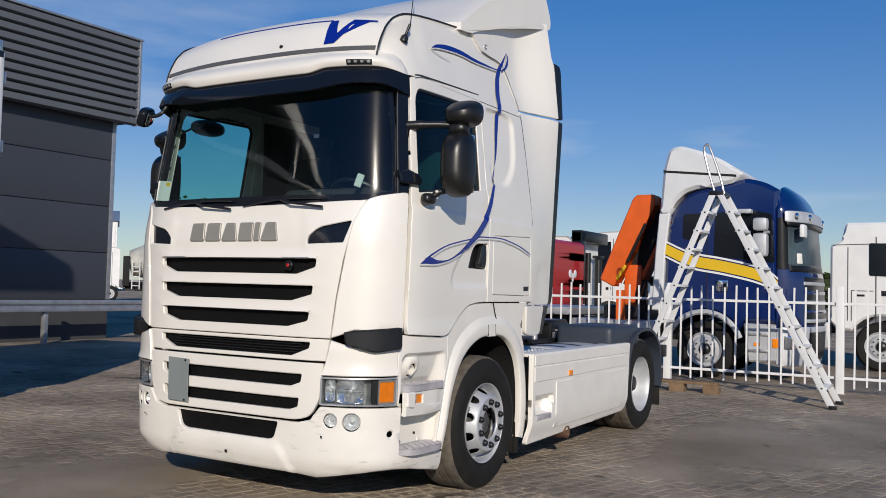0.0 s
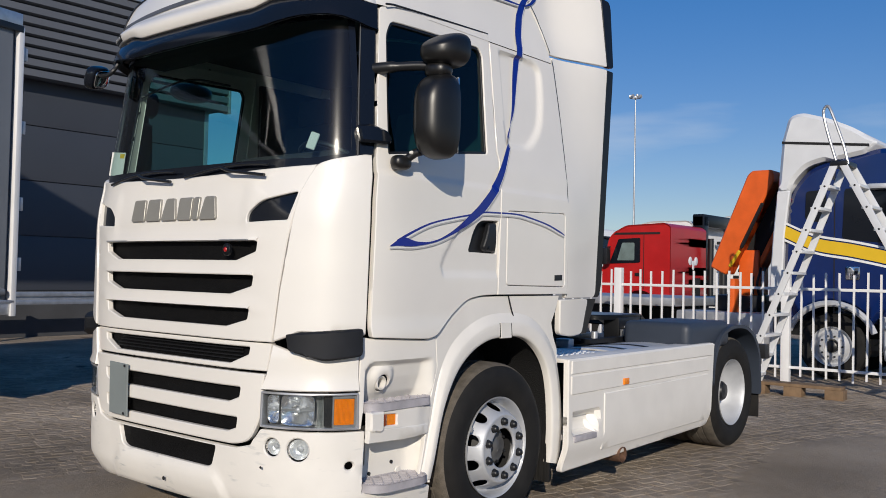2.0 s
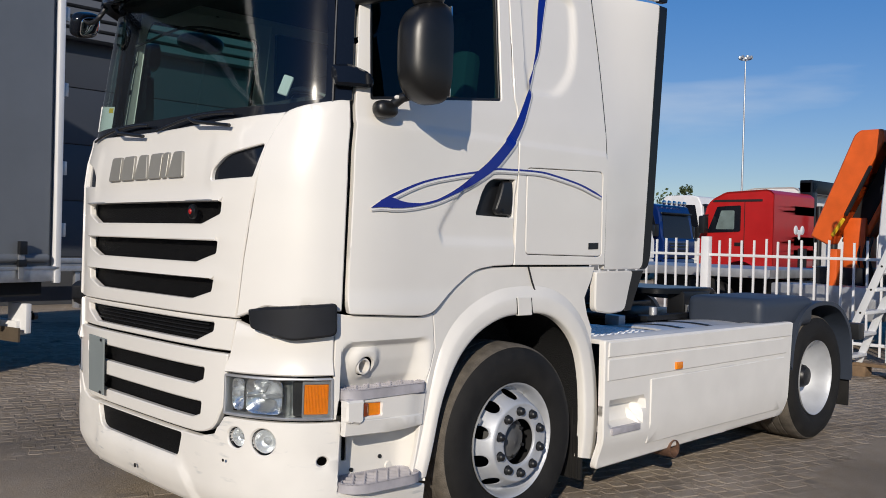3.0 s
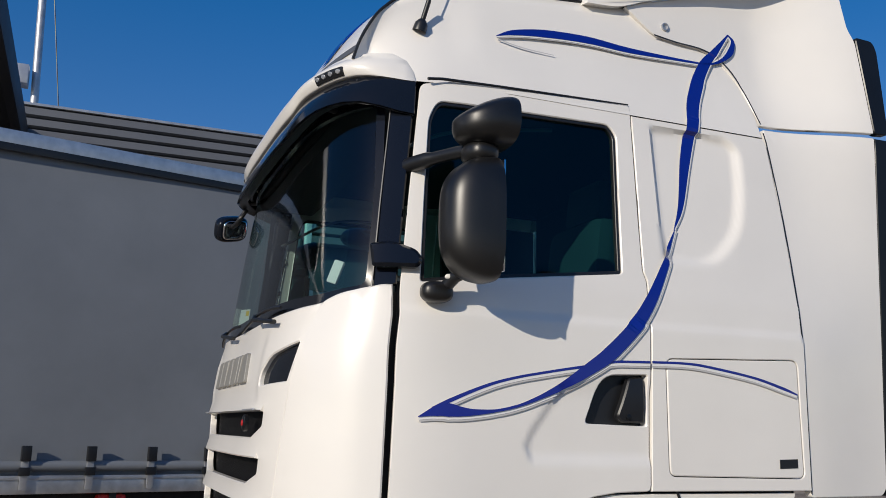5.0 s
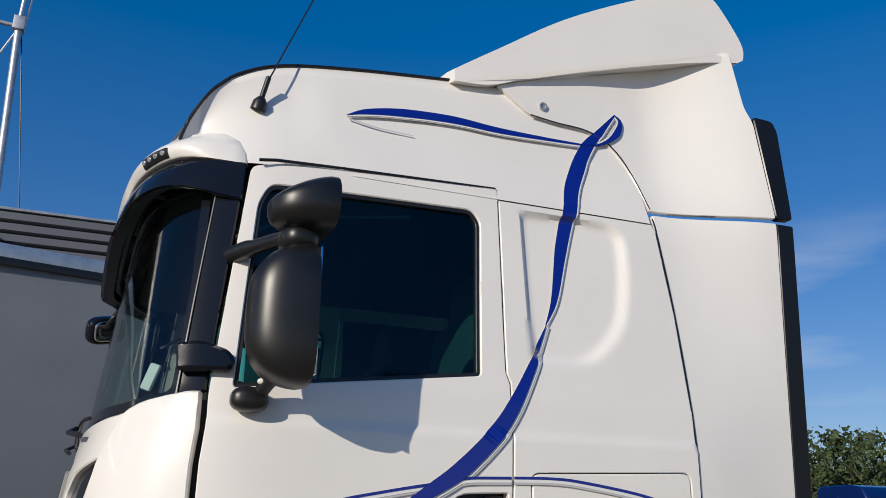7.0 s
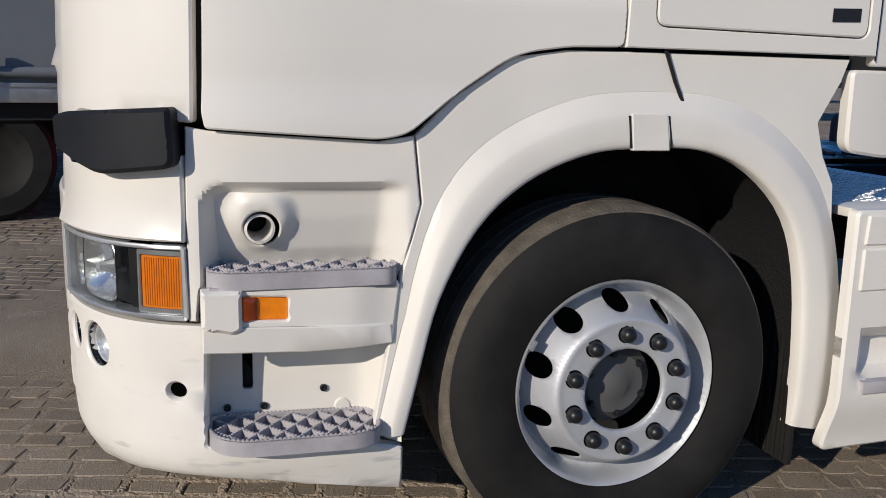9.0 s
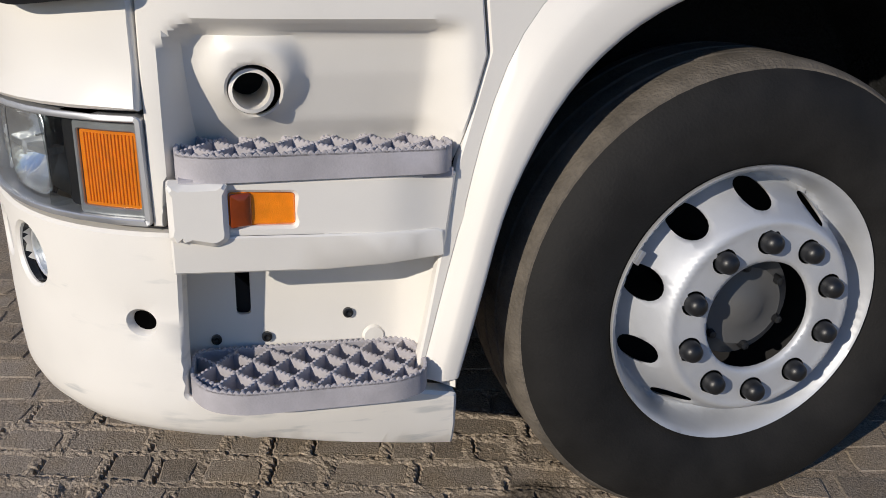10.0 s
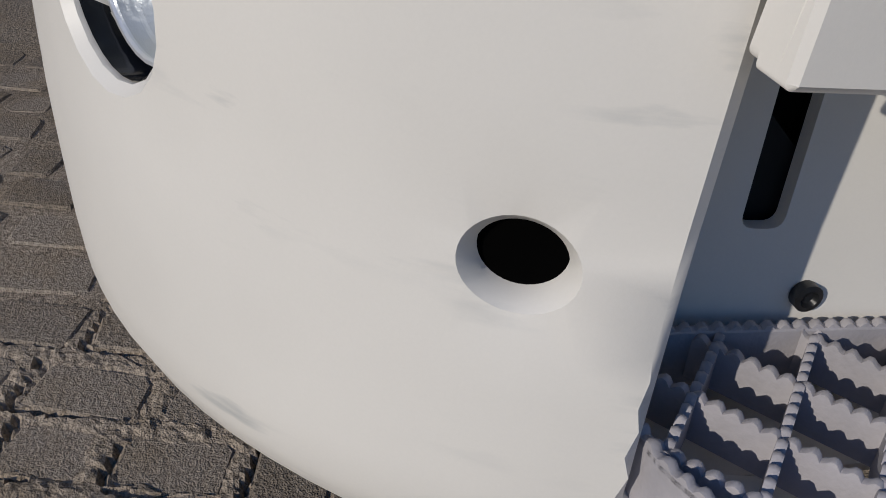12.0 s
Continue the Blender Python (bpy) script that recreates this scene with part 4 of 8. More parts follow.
part("chassis", boxed(-5.0, 1.2, 0.75, BW - 0.75, 0.6, 0.95), BLACK, bt)
part("side_locker", boxed(-2.4, -0.75, 0.05, 0.6, 0.45, 0.95, 0.03), GALV, bt)
part("flatbed", boxed(-6.5, -2.4, 0.0, BW, 1.0, 1.15, 0.02), GALV, bt)


def beam(a, b, w0, w1, y0, y1):
    a, b = Vector(a), Vector(b)
    d = (b - a).normalized()
    n = Vector((-d.y, d.x))
    return prism(rounded([a + n * w0, a - n * w0, b - n * w1, b + n * w1], 0.04), y0, y1, 0.02)


crane = thing("loading_crane", "orange folded loading crane behind the blue cab", "crane", (0.1, 10.2, 0))
part("outer_boom", prism(rounded([(-2.14, 1.70), (-1.50, 3.26), (-1.42, 3.33), (-1.08, 3.33), (-1.05, 3.16), (-1.86, 1.56)], 0.04), 0.60, 0.95, 0.02), CRANEORANGE, crane, "orange main boom")
part("boom_inside", prism(rounded([(-1.80, 1.62), (-1.12, 3.30), (-1.0, 3.30), (-0.98, 2.75), (-1.55, 1.56)], 0.03), 0.96, 1.30, 0.02), DARK, crane)
part("inner_boom", beam((-1.72, 1.30), (-1.12, 2.55), 0.12, 0.13, 0.98, 1.32), CRANEORANGE, crane)
part("crane_base", boxed(-2.05, -1.30, 0.6, 1.8, 0.95, 1.22, 0.03), BLACK, crane)
part("slew_column", boxed(-1.75, -1.40, 0.9, 1.4, 1.2, 2.0, 0.04), CRANEORANGE, crane)
part("outrigger", boxed(-1.62, -1.50, 0.1, 0.3, 0.35, 1.5, 0.02), CRANEORANGE, crane)
part("outrigger_foot", boxed(-1.70, -1.42, 0.05, 0.35, 0.35, 0.40), BLACK, crane)
part("maker_bar", beam((-1.60, 2.02), (-1.24, 2.78), 0.032, 0.032, 0.585, 0.597), BLACK, crane, "dark bar of unreadable lettering")
part("maker_bar", beam((-1.80, 1.70), (-1.62, 1.98), 0.03, 0.03, 0.583, 0.597), YELLOW, crane)
for k in range(3):
    part("hose", tube(bmesh.new(), curve([(-1.45 + 0.07 * k, 0.95, 1.7), (-1.50 + 0.08 * k, 0.9, 1.4), (-1.45 + 0.08 * k, 0.95, 1.1)], 6), 0.022), BLACK, crane)

# ---- far things: light mast, shed, trees ----
lm = thing("light_mast", "tall slim floodlight mast far behind", "light mast", (-29.2, 60, 0))
part("pole", rod(bmesh.new(), (0, 0, -0.02), (0, 0, 15.9), 0.10, 10, 0.05), GALV, lm)
part("ring", lathe(bmesh.new(), [(0.36, 15.7), (0.42, 15.7), (0.42, 15.78), (0.36, 15.78)], 20, pose(0, 0, 0, 0, -90, 0), True), GALV, lm)
for k in range(8):
    a = k * math.pi / 4
    part("floodlight", boxed(-0.11, 0.11, -0.07, 0.07, 15.75, 15.95, 0.02, pose(0.42 * math.cos(a), 0.42 * math.sin(a), 0, 0, 0, math.degrees(a))), GALV, lm)
shed = thing("shed", "pale far shed with a pitched roof", "building", (-90.3, 60.4, 0), 51)
part("wall", boxed(-8, 8, -6, 6, -0.02, 8.0), FENCEWHITE, shed)
for k in range(26):
    part("wall_rib", boxed(-7.9 + 0.62 * k, -7.7 + 0.62 * k, -6.06, -6.0, 0.0, 8.0), GALV, shed)
part("roof", sheet([(-6.3, 8.0), (0, 9.6), (6.3, 8.0)], lambda u, v, h: Vector((8.2 + h, u, v)), (), 16.4, 0, 0, 3), GALV, shed)

LEAF = mat("dark_green_leaves", (0.050, 0.075, 0.022), 0.7, vary=0.5, scale=0.9, bscale=6, fine=0.25)
BARK = mat("bark", (0.09, 0.07, 0.05), 0.9, vary=0.3, bump=0.5)


def tree(name, at, h, seed, wide=0.42, leaves=2600):
    rnd = random.Random(seed)
    t = thing(name, "leafy green tree in a row beyond the yard", "tree", at, rnd.uniform(0, 360), "trees beyond the yard")
    bm = bmesh.new()
    tube(bm, [(0, 0, -0.1), (0.05, 0, h * 0.2), (0, 0.08, h * 0.45), (0.05, 0.05, h * 0.8)], [0.03 * h, 0.024 * h, 0.016 * h, 0.004 * h], 8)
    tips = []
    for k in range(9):
        a, z = rnd.uniform(0, 6.28), h * rnd.uniform(0.22, 0.6)
        r = h * wide * rnd.uniform(0.5, 0.9)
        e = (r * math.cos(a), r * math.sin(a), z + h * rnd.uniform(0.12, 0.3))
        tube(bm, [(0, 0, z), (e[0] * 0.5, e[1] * 0.5, z + 0.05 * h), e], [0.012 * h, 0.008 * h, 0.002 * h], 6)
        tips.append(Vector(e))
    part("trunk", bm, BARK, t)
    clumps = [(Vector((rnd.gauss(0, wide * h * 0.42), rnd.gauss(0, wide * h * 0.42), h * rnd.uniform(0.28, 0.93))), h * rnd.uniform(0.07, 0.16)) for _ in range(26)]
    clumps += [(p, h * rnd.uniform(0.08, 0.14)) for p in tips]
    verts, faces = [], []
    for _ in range(leaves):
        c, r = rnd.choice(clumps)
        d = Vector((rnd.gauss(0, 1), rnd.gauss(0, 1), rnd.gauss(0, 0.8))).normalized()
        p = c + d * r * rnd.uniform(0.55, 1.08)
        s = rnd.uniform(0.10, 0.24)
        u = Vector((rnd.gauss(0, 1), rnd.gauss(0, 1), rnd.gauss(0, 1))).normalized()
        v = u.cross(d).normalized() if u.cross(d).length > 0.1 else Vector((0, 0, 1))
        w = u.cross(v)
        b = len(verts)
        verts += [p - v * s, p + w * s * 0.6, p + v * s, p - w * s * 0.5]
        faces += [(b, b + 1, b + 2), (b, b + 2, b + 3)]
    me = bpy.data.meshes.new("crown")
    me.from_pydata([tuple(q) for q in verts], [], faces)
    me.materials.append(LEAF)
    part("crown", me, LEAF, t)
    return t


t1 = tree("tree", (-29.5, 40, 0), 8.0, 3)
t2 = tree("tree", (-34.0, 41, 0), 7.6, 4)
spots = [(-38.5, 40.5, 1.0, 1), (-43, 42, 1.05, 2), (-31.5, 44, 0.85, 2), (-36.2, 43, 1.02, 1), (-40.8, 44.5, 1.0, 2), (-26.5, 46, 0.72, 2)]
for i, (x, y, s, w) in enumerate(spots):
    c = copy_thing((t1, t2)[w - 1], pose(x, y, -0.05, 0, 0, i * 70))
    c.scale = (s, s, s)
rnd = random.Random(9)
verts, faces = [], []
for _ in range(9000):
    x = rnd.uniform(-70, 130)
    hh = 3.4 + 1.2 * noise.noise(Vector((x * 0.13, 3, 0))) + 0.7 * noise.noise(Vector((x * 0.6, 7, 0)))
    p = Vector((x, 95 + rnd.uniform(-3, 3) + 0.05 * x, hh * rnd.random() ** 0.6))
    s = rnd.uniform(0.3, 0.7)
    u = Vector((rnd.gauss(0, 1), rnd.gauss(0, 1), rnd.gauss(0, 1))).normalized()
    v = u.cross(Vector((0.3, 0.5, 0.8))).normalized()
    b = len(verts)
    verts += [p - v * s, p + u * s * 0.7, p + v * s, p - u * s * 0.7]
    faces += [(b, b + 1, b + 2), (b, b + 2, b + 3)]
me = bpy.data.meshes.new("far_hedge")
me.from_pydata([tuple(q) for q in verts], [], faces)
tagged(part("far_trees", me, LEAF), "low far belt of green trees", "trees", kind="stuff")


# ---- the white truck ----
truck = thing("truck", "white tractor unit with blue swoosh decals, parked on the yard", "truck")
NOSE_N, YC = 3.85, -0.5
th = np.linspace(0, math.pi / 2, 900)
fx, fy = np.sin(th) ** (2 / NOSE_N), np.cos(th) ** (2 / NOSE_N)
arc = np.r_[0, np.cumsum(np.hypot(np.diff(1.2 * fx), np.diff(0.79 * fy)))]
NOSE_L = float(arc[-1])
LEVEL_Z = [0.22, 0.27, 0.35, 0.50, 0.70, 1.00, 1.20, 1.75, 1.86, 1.97, 2.10, 2.40, 2.85, 3.05]
LEVEL_F = [-1.20, -1.25, -1.285, -1.30, -1.305, -1.305, -1.30, -1.29, -1.275, -1.245, -1.235, -1.20, -1.14, -1.11]
LEVEL_W = [1.13, 1.155, 1.17, 1.185, 1.19, 1.195, 1.20, 1.205, 1.207, 1.207, 1.20, 1.16, 1.105, 1.075]


def level(z):
    return float(np.interp(z, LEVEL_Z, LEVEL_F)), float(np.interp(z, LEVEL_Z, LEVEL_W))


def skin(s, z, h=0.0):
    """The cab's skin: s runs from the middle of the front round the corner and back along the side."""
    f, w = level(z)
    k = abs(s)
    if k < NOSE_L:
        x, y = w * float(np.interp(k, arc, fx)), YC - (YC - f) * float(np.interp(k, arc, fy))
        e = 0.012
        k0, k1 = max(k - e, 0), min(k + e, NOSE_L)
        tx = w * float(np.interp(k1, arc, fx) - np.interp(k0, arc, fx))
        ty = -(YC - f) * float(np.interp(k1, arc, fy) - np.interp(k0, arc, fy))
        n = Vector((ty, -tx, 0)).normalized()
    else:
        x, y, n = w, YC + k - NOSE_L, Vector((1, 0, 0))
    p = Vector((x, y, z)) + n * h
    return Vector((-p.x, p.y, p.z)) if s < 0 else p


def F(x, z):
    """Chart place of a front point by its x."""
    w = level(z)[1]
    return (math.copysign(float(np.interp(abs(x) / w, fx, arc)), x), z)


def D(y, z):
    """Chart place of a point of the left side by its y."""
    if y >= YC:
        return (NOSE_L + y - YC, z)
    f = level(z)[0]
    return (float(np.interp((YC - y) / (YC - f), fy[::-1], arc[::-1])), z)


def sym(pts):
    """A front outline, symmetrical about the middle, from its left half (from top to bottom)."""
    left = [F(x, z) for x, z in pts]
    return left + [(-s, z) for s, z in reversed(left)]


def both(name, bm, material, parent=truck, label="", smooth=38):
    """A part on the left and its mirror image on the right; parent may be such a pair."""
    pl, pr = parent if isinstance(parent, tuple) else (parent, parent)
    a = part(name, bm, material, pl, label, smooth)
    return a, part(name, mirrored(a.data), material, pr, label, smooth)


def seg_dist(p, line):
    best = 9.0
    for a, b in zip(line, line[1:]):
        d = b - a
        t = max(0, min(1, (p - a).dot(d) / max(d.length_squared, 1e-9)))
        best = min(best, (p - a - d * t).length)
    return best


def step01(a, b, v):
    t = max(0.0, min(1.0, (v - a) / (b - a)))
    return t * t * (3 - 2 * t)


# front: bonnet with its slots, strips below it, bumper
SLOTS = [
    [(0.70, 1.632), (0.694, 1.58), (0.556, 1.534)],
    [(0.682, 1.46), (0.675, 1.405), (0.52, 1.362)],
    [(0.662, 1.29), (0.652, 1.236), (0.50, 1.196)],
]
vent = rounded([F(0.622, 1.728), F(0.625, 1.775), F(0.70, 1.836), F(0.918, 1.880), F(0.876, 1.738)], [0.01, 0.03, 0.05, 0.015, 0.01])
vent_r = [Vector((-p.x, p.y)) for p in vent]
holes = [rounded(sym(s), 0.012) for s in SLOTS]


def bonnet_dent(s, z):
    """A shallow lettering field and a crease above each slot."""
    d = -0.007 * step01(0.0, 0.03, min(0.60 - abs(s), z - 1.665, 1.945 - z))
    for slot in SLOTS:
        z0 = slot[0][1]
        if abs(s) < 0.80 and z0 < z < z0 + 0.05:
            d += 0.014 * (1 - (z - z0) / 0.05) * step01(0.80, 0.66, abs(s))
    return d


BONNET_TOP = [F(x, 1.985 + 0.030 * x * x) for x in (-0.95, -0.75, -0.5, -0.25, 0.0, 0.25, 0.5, 0.75, 0.95)]
bonnet = part("bonnet", sheet(BONNET_TOP + sym([(0.985, 2.016), (0.935, 1.869), (0.880, 1.629), (0.843, 1.39), (0.815, 1.13)]), skin, [*holes, vent, vent_r], 0.025, 0, 0.005, 0.035, dent=bonnet_dent), WHITE, truck, "white bonnet with three dark slots")
for h in holes:
    part("grille_insert", sheet(inset(dense(h, 0.1)[::-1] if area2(h) < 0 else dense(h, 0.1), -0.02), skin, (), 0.01, -0.045, 0, 0.1), MESHBLACK, bonnet, "black mesh grille insert")
for v in (vent, vent_r):
    part("vent_insert", sheet(v, skin, (), 0.01, -0.02, 0, 0.06), GLOSSBLACK, bonnet, "black air vent")
part("slot_lip", boxed(-0.66, 0.66, -1.300, -1.288, 1.634, 1.642, 0.003), GALV, bonnet)
# maker's lettering as plain blocks, and a round badge
x = -0.41
for w, cut in ((0.135, 0.3), (0.14, 0.25), (0.14, 0.8), (0.125, 0.1), (0.05, 0.0), (0.145, 0.8)):
    o = [F(x, 1.748), F(x + w, 1.748), F(x + w * (1 - cut * 0.28), 1.872), F(x + w * cut * 0.28, 1.872)]
    part("lettering_block", sheet(rounded(o, 0.014), skin, (), 0.012, 0.006, 0.002, 0.05), LETTER, bonnet, "silver plain block")
    x += w + 0.013
part("badge", lathe(bmesh.new(), [(0.0, 0.010), (0.026, 0.009), (0.032, 0.004), (0.032, -0.01)], 24, pose(0.50, -1.296, 1.588, 0, 0, -90)), SATINBLACK, bonnet, "round dark badge with a red centre")
part("badge_centre", lathe(bmesh.new(), [(0.0, 0.014), (0.009, 0.013), (0.013, 0.009)], 20, pose(0.50, -1.297, 1.588, 0, 0, -90)), RED, bonnet)

s4 = rounded(sym([(0.675, 1.100), (0.668, 1.062), (0.535, 1.010)]), 0.01)
strip = part("upper_bumper_panel", sheet(sym([(0.815, 1.123), (0.79, 0.985)]), skin, [s4], 0.025, -0.008, 0.005, 0.05), WHITE, truck)
part("grille_insert", sheet(s4, skin, (), 0.01, -0.05, 0, 0.1), MESHBLACK, strip)
for k in range(4):
    part("grille_bar", sheet([F(-0.60 + 0.03 * k, 1.028 + k * 0.018), F(0.60 - 0.0 * k, 1.028 + k * 0.018), F(0.60, 1.033 + k * 0.018), F(-0.60 + 0.03 * k, 1.033 + k * 0.018)], skin, (), 0.01, -0.035, 0, 0.1), BLACK, strip)
s5 = rounded(sym([(0.63, 0.897), (0.621, 0.846), (0.545, 0.818)]), 0.01)
s6 = rounded(sym([(0.612, 0.744), (0.604, 0.690), (0.54, 0.668)]), 0.01)
grille = part("lower_grille_frame", sheet(rounded(sym([(0.782, 0.972), (0.757, 0.74), (0.70, 0.635), (0.60, 0.607)]), [0.01, 0.03, 0.06, 0.06, 0.06, 0.06, 0.03, 0.01]), skin, [s5, s6], 0.025, 0.004, 0.006, 0.045), WHITE, truck)
for h in (s5, s6):
    part("grille_insert", sheet(h, skin, (), 0.01, -0.035, 0, 0.1), MESHBLACK, grille)
pl = thing("number_plate", "blank grey number plate back fixed to the lower grille", "number plate")
part("plate", sheet([F(-0.535, 0.94), F(-0.336, 0.935), F(-0.333, 0.642), F(-0.528, 0.645)], skin, (), 0.006, 0.03, 0.002, 0.1), PLATEGREY, pl)
part("bracket", sheet([F(-0.50, 0.85), F(-0.37, 0.85), F(-0.37, 0.70), F(-0.50, 0.70)], skin, (), 0.022, 0.024, 0.0, 0.1), BLACK, pl)
for bx, bz in ((-0.36, 0.925), (-0.36, 0.655)):
    part("screw", lathe(bmesh.new(), [(0.0, 0.004), (0.007, 0.003), (0.008, 0.0)], 10, pose(bx, -1.337, bz, 0, 0, -90)), BLACK, pl)

s7 = rounded(sym([(0.455, 0.582), (0.42, 0.478), (0.375, 0.462)]), 0.02)
LAMPSILVER = mat("lamp_reflector", (0.90, 0.91, 0.92), 0.20, metal=0.9, vary=0.1, scale=30, bump=0.2, bscale=60)
fogs = [(0.833, 0.617, 0.043), (0.960, 0.612, 0.054)]
FOGSILVER = mat("fog_reflector", (0.90, 0.91, 0.92), 0.30, metal=0.6, vary=0.1, scale=30, bump=0.2, bscale=60)
# near-black that paints the shade inside the bumper port
PORTSHADE = mat("port_shade_black", (0.002, 0.002, 0.002), 1.0, vary=0.1, spec=0.0)
fog_holes = [oval(*F(x, z), r * 1.06, r * 1.06) for x, z, r in fogs]
fog_holes += [[Vector((-p.x, p.y)) for p in h] for h in fog_holes]
port = oval(*D(-1.003, 0.534), 0.0225, 0.0195, 36)
port_r = [Vector((-p.x, p.y)) for p in port]
half = [F(0.60, 0.590), F(0.70, 0.615), F(0.765, 0.700), D(-0.97, 0.700), D(-0.930, 0.700), D(-0.934, 0.395), D(-0.53, 0.376), D(-0.455, 0.360), D(-0.450, 0.228), D(-0.60, 0.256), D(-0.70, 0.272), D(-0.80, 0.290), D(-0.95, 0.304), D(-1.06, 0.298), F(0.90, 0.275), F(0.70, 0.242), F(0.50, 0.262)]


def bumper_dent(s, z):
    d = 0.0
    # plate field, proud of the bumper, and a soft crease under the lamps
    d += 0.016 * step01(0.0, 0.02, min(0.56 - 0.6 * (z - 0.30) - abs(s), 0.455 - z))
    d += 0.012 * step01(0.57, 0.36, z) * step01(0.5, 0.9, abs(s))
    d -= 0.025 * step01(0.345, 0.27, z) * step01(0.75, 1.0, abs(s)) * step01(D(-0.50, 0.3)[0], D(-0.95, 0.3)[0], abs(s))
    d -= 0.007 * step01(0.20, 0.02, abs(abs(s) - F(1.06, z)[0])) * step01(0.66, 0.50, z)
    for hx in (port, port_r):
        c = sum(hx, Vector((0, 0))) / len(hx)
        d -= 0.006 * step01(0.032, 0.022, (Vector((s, z)) - c).length)
    return d


bumper = part("bumper", sheet(rounded(half + [(-s, z) for s, z in reversed(half)], 0.008), skin, [s7, port, port_r, *fog_holes], 0.03, 0.004, 0.006, 0.032, dent=bumper_dent), BUMPERWHITE, truck, "white bumper with small scuffs")
part("grille_insert", sheet(s7, skin, (), 0.01, -0.02, 0, 0.1), MESHBLACK, bumper)
part("bumper_lining", sheet([D(-0.6, 0.36), D(-0.95, 0.64), F(0.7, 0.6), F(-0.7, 0.6), (-D(-0.95, 0.64)[0], 0.64), (-D(-0.6, 0.36)[0], 0.36), F(-0.6, 0.27), F(0.6, 0.27)], skin, (), 0.02, -0.14, 0, 0.12), DARK, bumper)
# black sheet just behind the rim stands for the port's deep shade
for hx in (port, port_r):
    part("port_back", sheet(hx, skin, (), 0.004, -0.016, 0, 0.02), PORTSHADE, bumper)
part("bolt_hole", lathe(bmesh.new(), [(0.0, 0.004), (0.010, 0.003), (0.011, 0.0)], 12, pose(0.03, -1.318, 0.35, 0, 0, -90)), DARK, bumper)
for h in fog_holes:
    part("lamp_recess", sheet(inset(h if area2(h) > 0 else h[::-1], -0.006), skin, (), 0.004, -0.085, 0, 0.03), DARK, bumper)
for x, z, r in fogs:
    m = Matrix.Translation(skin(F(x, z)[0], z, -0.026))
    n = skin(*F(x, z), 0.1) - skin(*F(x, z), 0)
    m = m @ n.to_track_quat("X", "Z").to_matrix().to_4x4()
    lamp = both("fog_lamp", lathe(bmesh.new(), [(0.002, -0.027), (r * 0.5, -0.023), (r * 0.76, -0.010), (r * 0.90, 0.004), (r * 0.945, 0.004), (r * 0.945, -0.02)], 28, m), FOGSILVER, bumper, "round fog lamp")
    both("sleeve", lathe(bmesh.new(), [(r * 1.03, 0.018), (r * 1.03, -0.03), (r * 0.90, -0.032)], 28, m), GLOSSBLACK, lamp)
    both("lens", lathe(bmesh.new(), [(0.0, 0.006), (r * 0.6, 0.004), (r * 0.90, 0.002)], 28, m), CLEAR, lamp)
    both("bulb_cap", lathe(bmesh.new(), [(0.0, -0.005), (r * 0.28, -0.008), (r * 0.30, -0.026)], 16, m), SILVER, lamp)
tow = both("plate_bolt", lathe(bmesh.new(), [(0.0, 0.003), (0.006, 0.002), (0.007, 0)], 10, pose(0.80, -1.285, 0.52, 0, 0, -80)), DARK, bumper)

# headlamps
hl = rounded([F(0.768, 0.889), D(-0.972, 0.893), D(-0.968, 0.712), F(0.764, 0.712)], 0.012)
lamp = both("headlamp", sheet(hl, skin, [inset(dense(hl, 0.05) if area2(dense(hl, 0.05)) > 0 else dense(hl, 0.05)[::-1], 0.011)], 0.05, 0.008, 0.002, 0.06), GALV, truck, "headlamp with amber turn indicator")
LAMPGREY = mat("lamp_inside_grey", (0.40, 0.41, 0.42), 0.3, metal=0.5, vary=0.15, scale=20)
S0, S1 = F(0.768, 0.80)[0], D(-0.970, 0.80)[0]
HL0 = (S1 - S0)


def HL(a, z):
    """Chart place inside the headlamp, a from its inner end to its outer end."""
    return (S0 + HL0 * a, z)


def dish(c, rx, rz, deep):
    """A hollow reflector, deepest at its middle."""
    return lambda s, z: -deep * max(0.0, 1 - ((s - c[0]) / rx) ** 2) * max(0.0, 1 - ((z - c[1]) / rz) ** 2)


both("lamp_housing", sheet(hl, skin, (), 0.01, -0.075, 0, 0.06), LAMPGREY, lamp)
both("lens", sheet(inset(dense(hl, 0.05) if area2(dense(hl, 0.05)) > 0 else dense(hl, 0.05)[::-1], 0.012), skin, (), 0.0, 0.002, 0, 0.05), CLEAR, lamp)
for a0, a1, z0, z1, rr, deep in ((0.045, 0.185, 0.735, 0.872, 0.028, 0.05), (0.205, 0.565, 0.728, 0.878, 0.035, 0.055)):
    c = HL((a0 + a1) / 2, (z0 + z1) / 2)
    both("reflector", sheet(rounded([HL(a0, z1), HL(a1, z1), HL(a1, z0), HL(a0, z0)], rr), skin, (), 0.003, -0.018, 0.002, 0.012, dent=dish(c, HL0 * (a1 - a0) / 2, (z1 - z0) / 2, deep)), LAMPSILVER, lamp, "chrome reflector")
    m = Matrix.Translation(skin(*c, -0.05)) @ (skin(*c, 1) - skin(*c, 0)).to_track_quat("X", "Z").to_matrix().to_4x4()
    both("bulb_cap", lathe(bmesh.new(), [(0.0, 0.032), (0.012, 0.028), (0.015, -0.02)], 14, m), SILVER, lamp)
both("reflector_shelf", sheet([HL(0.215, 0.808), HL(0.555, 0.812), HL(0.555, 0.800), HL(0.215, 0.796)], skin, (), 0.03, -0.022, 0.002, 0.03), LAMPGREY, lamp)
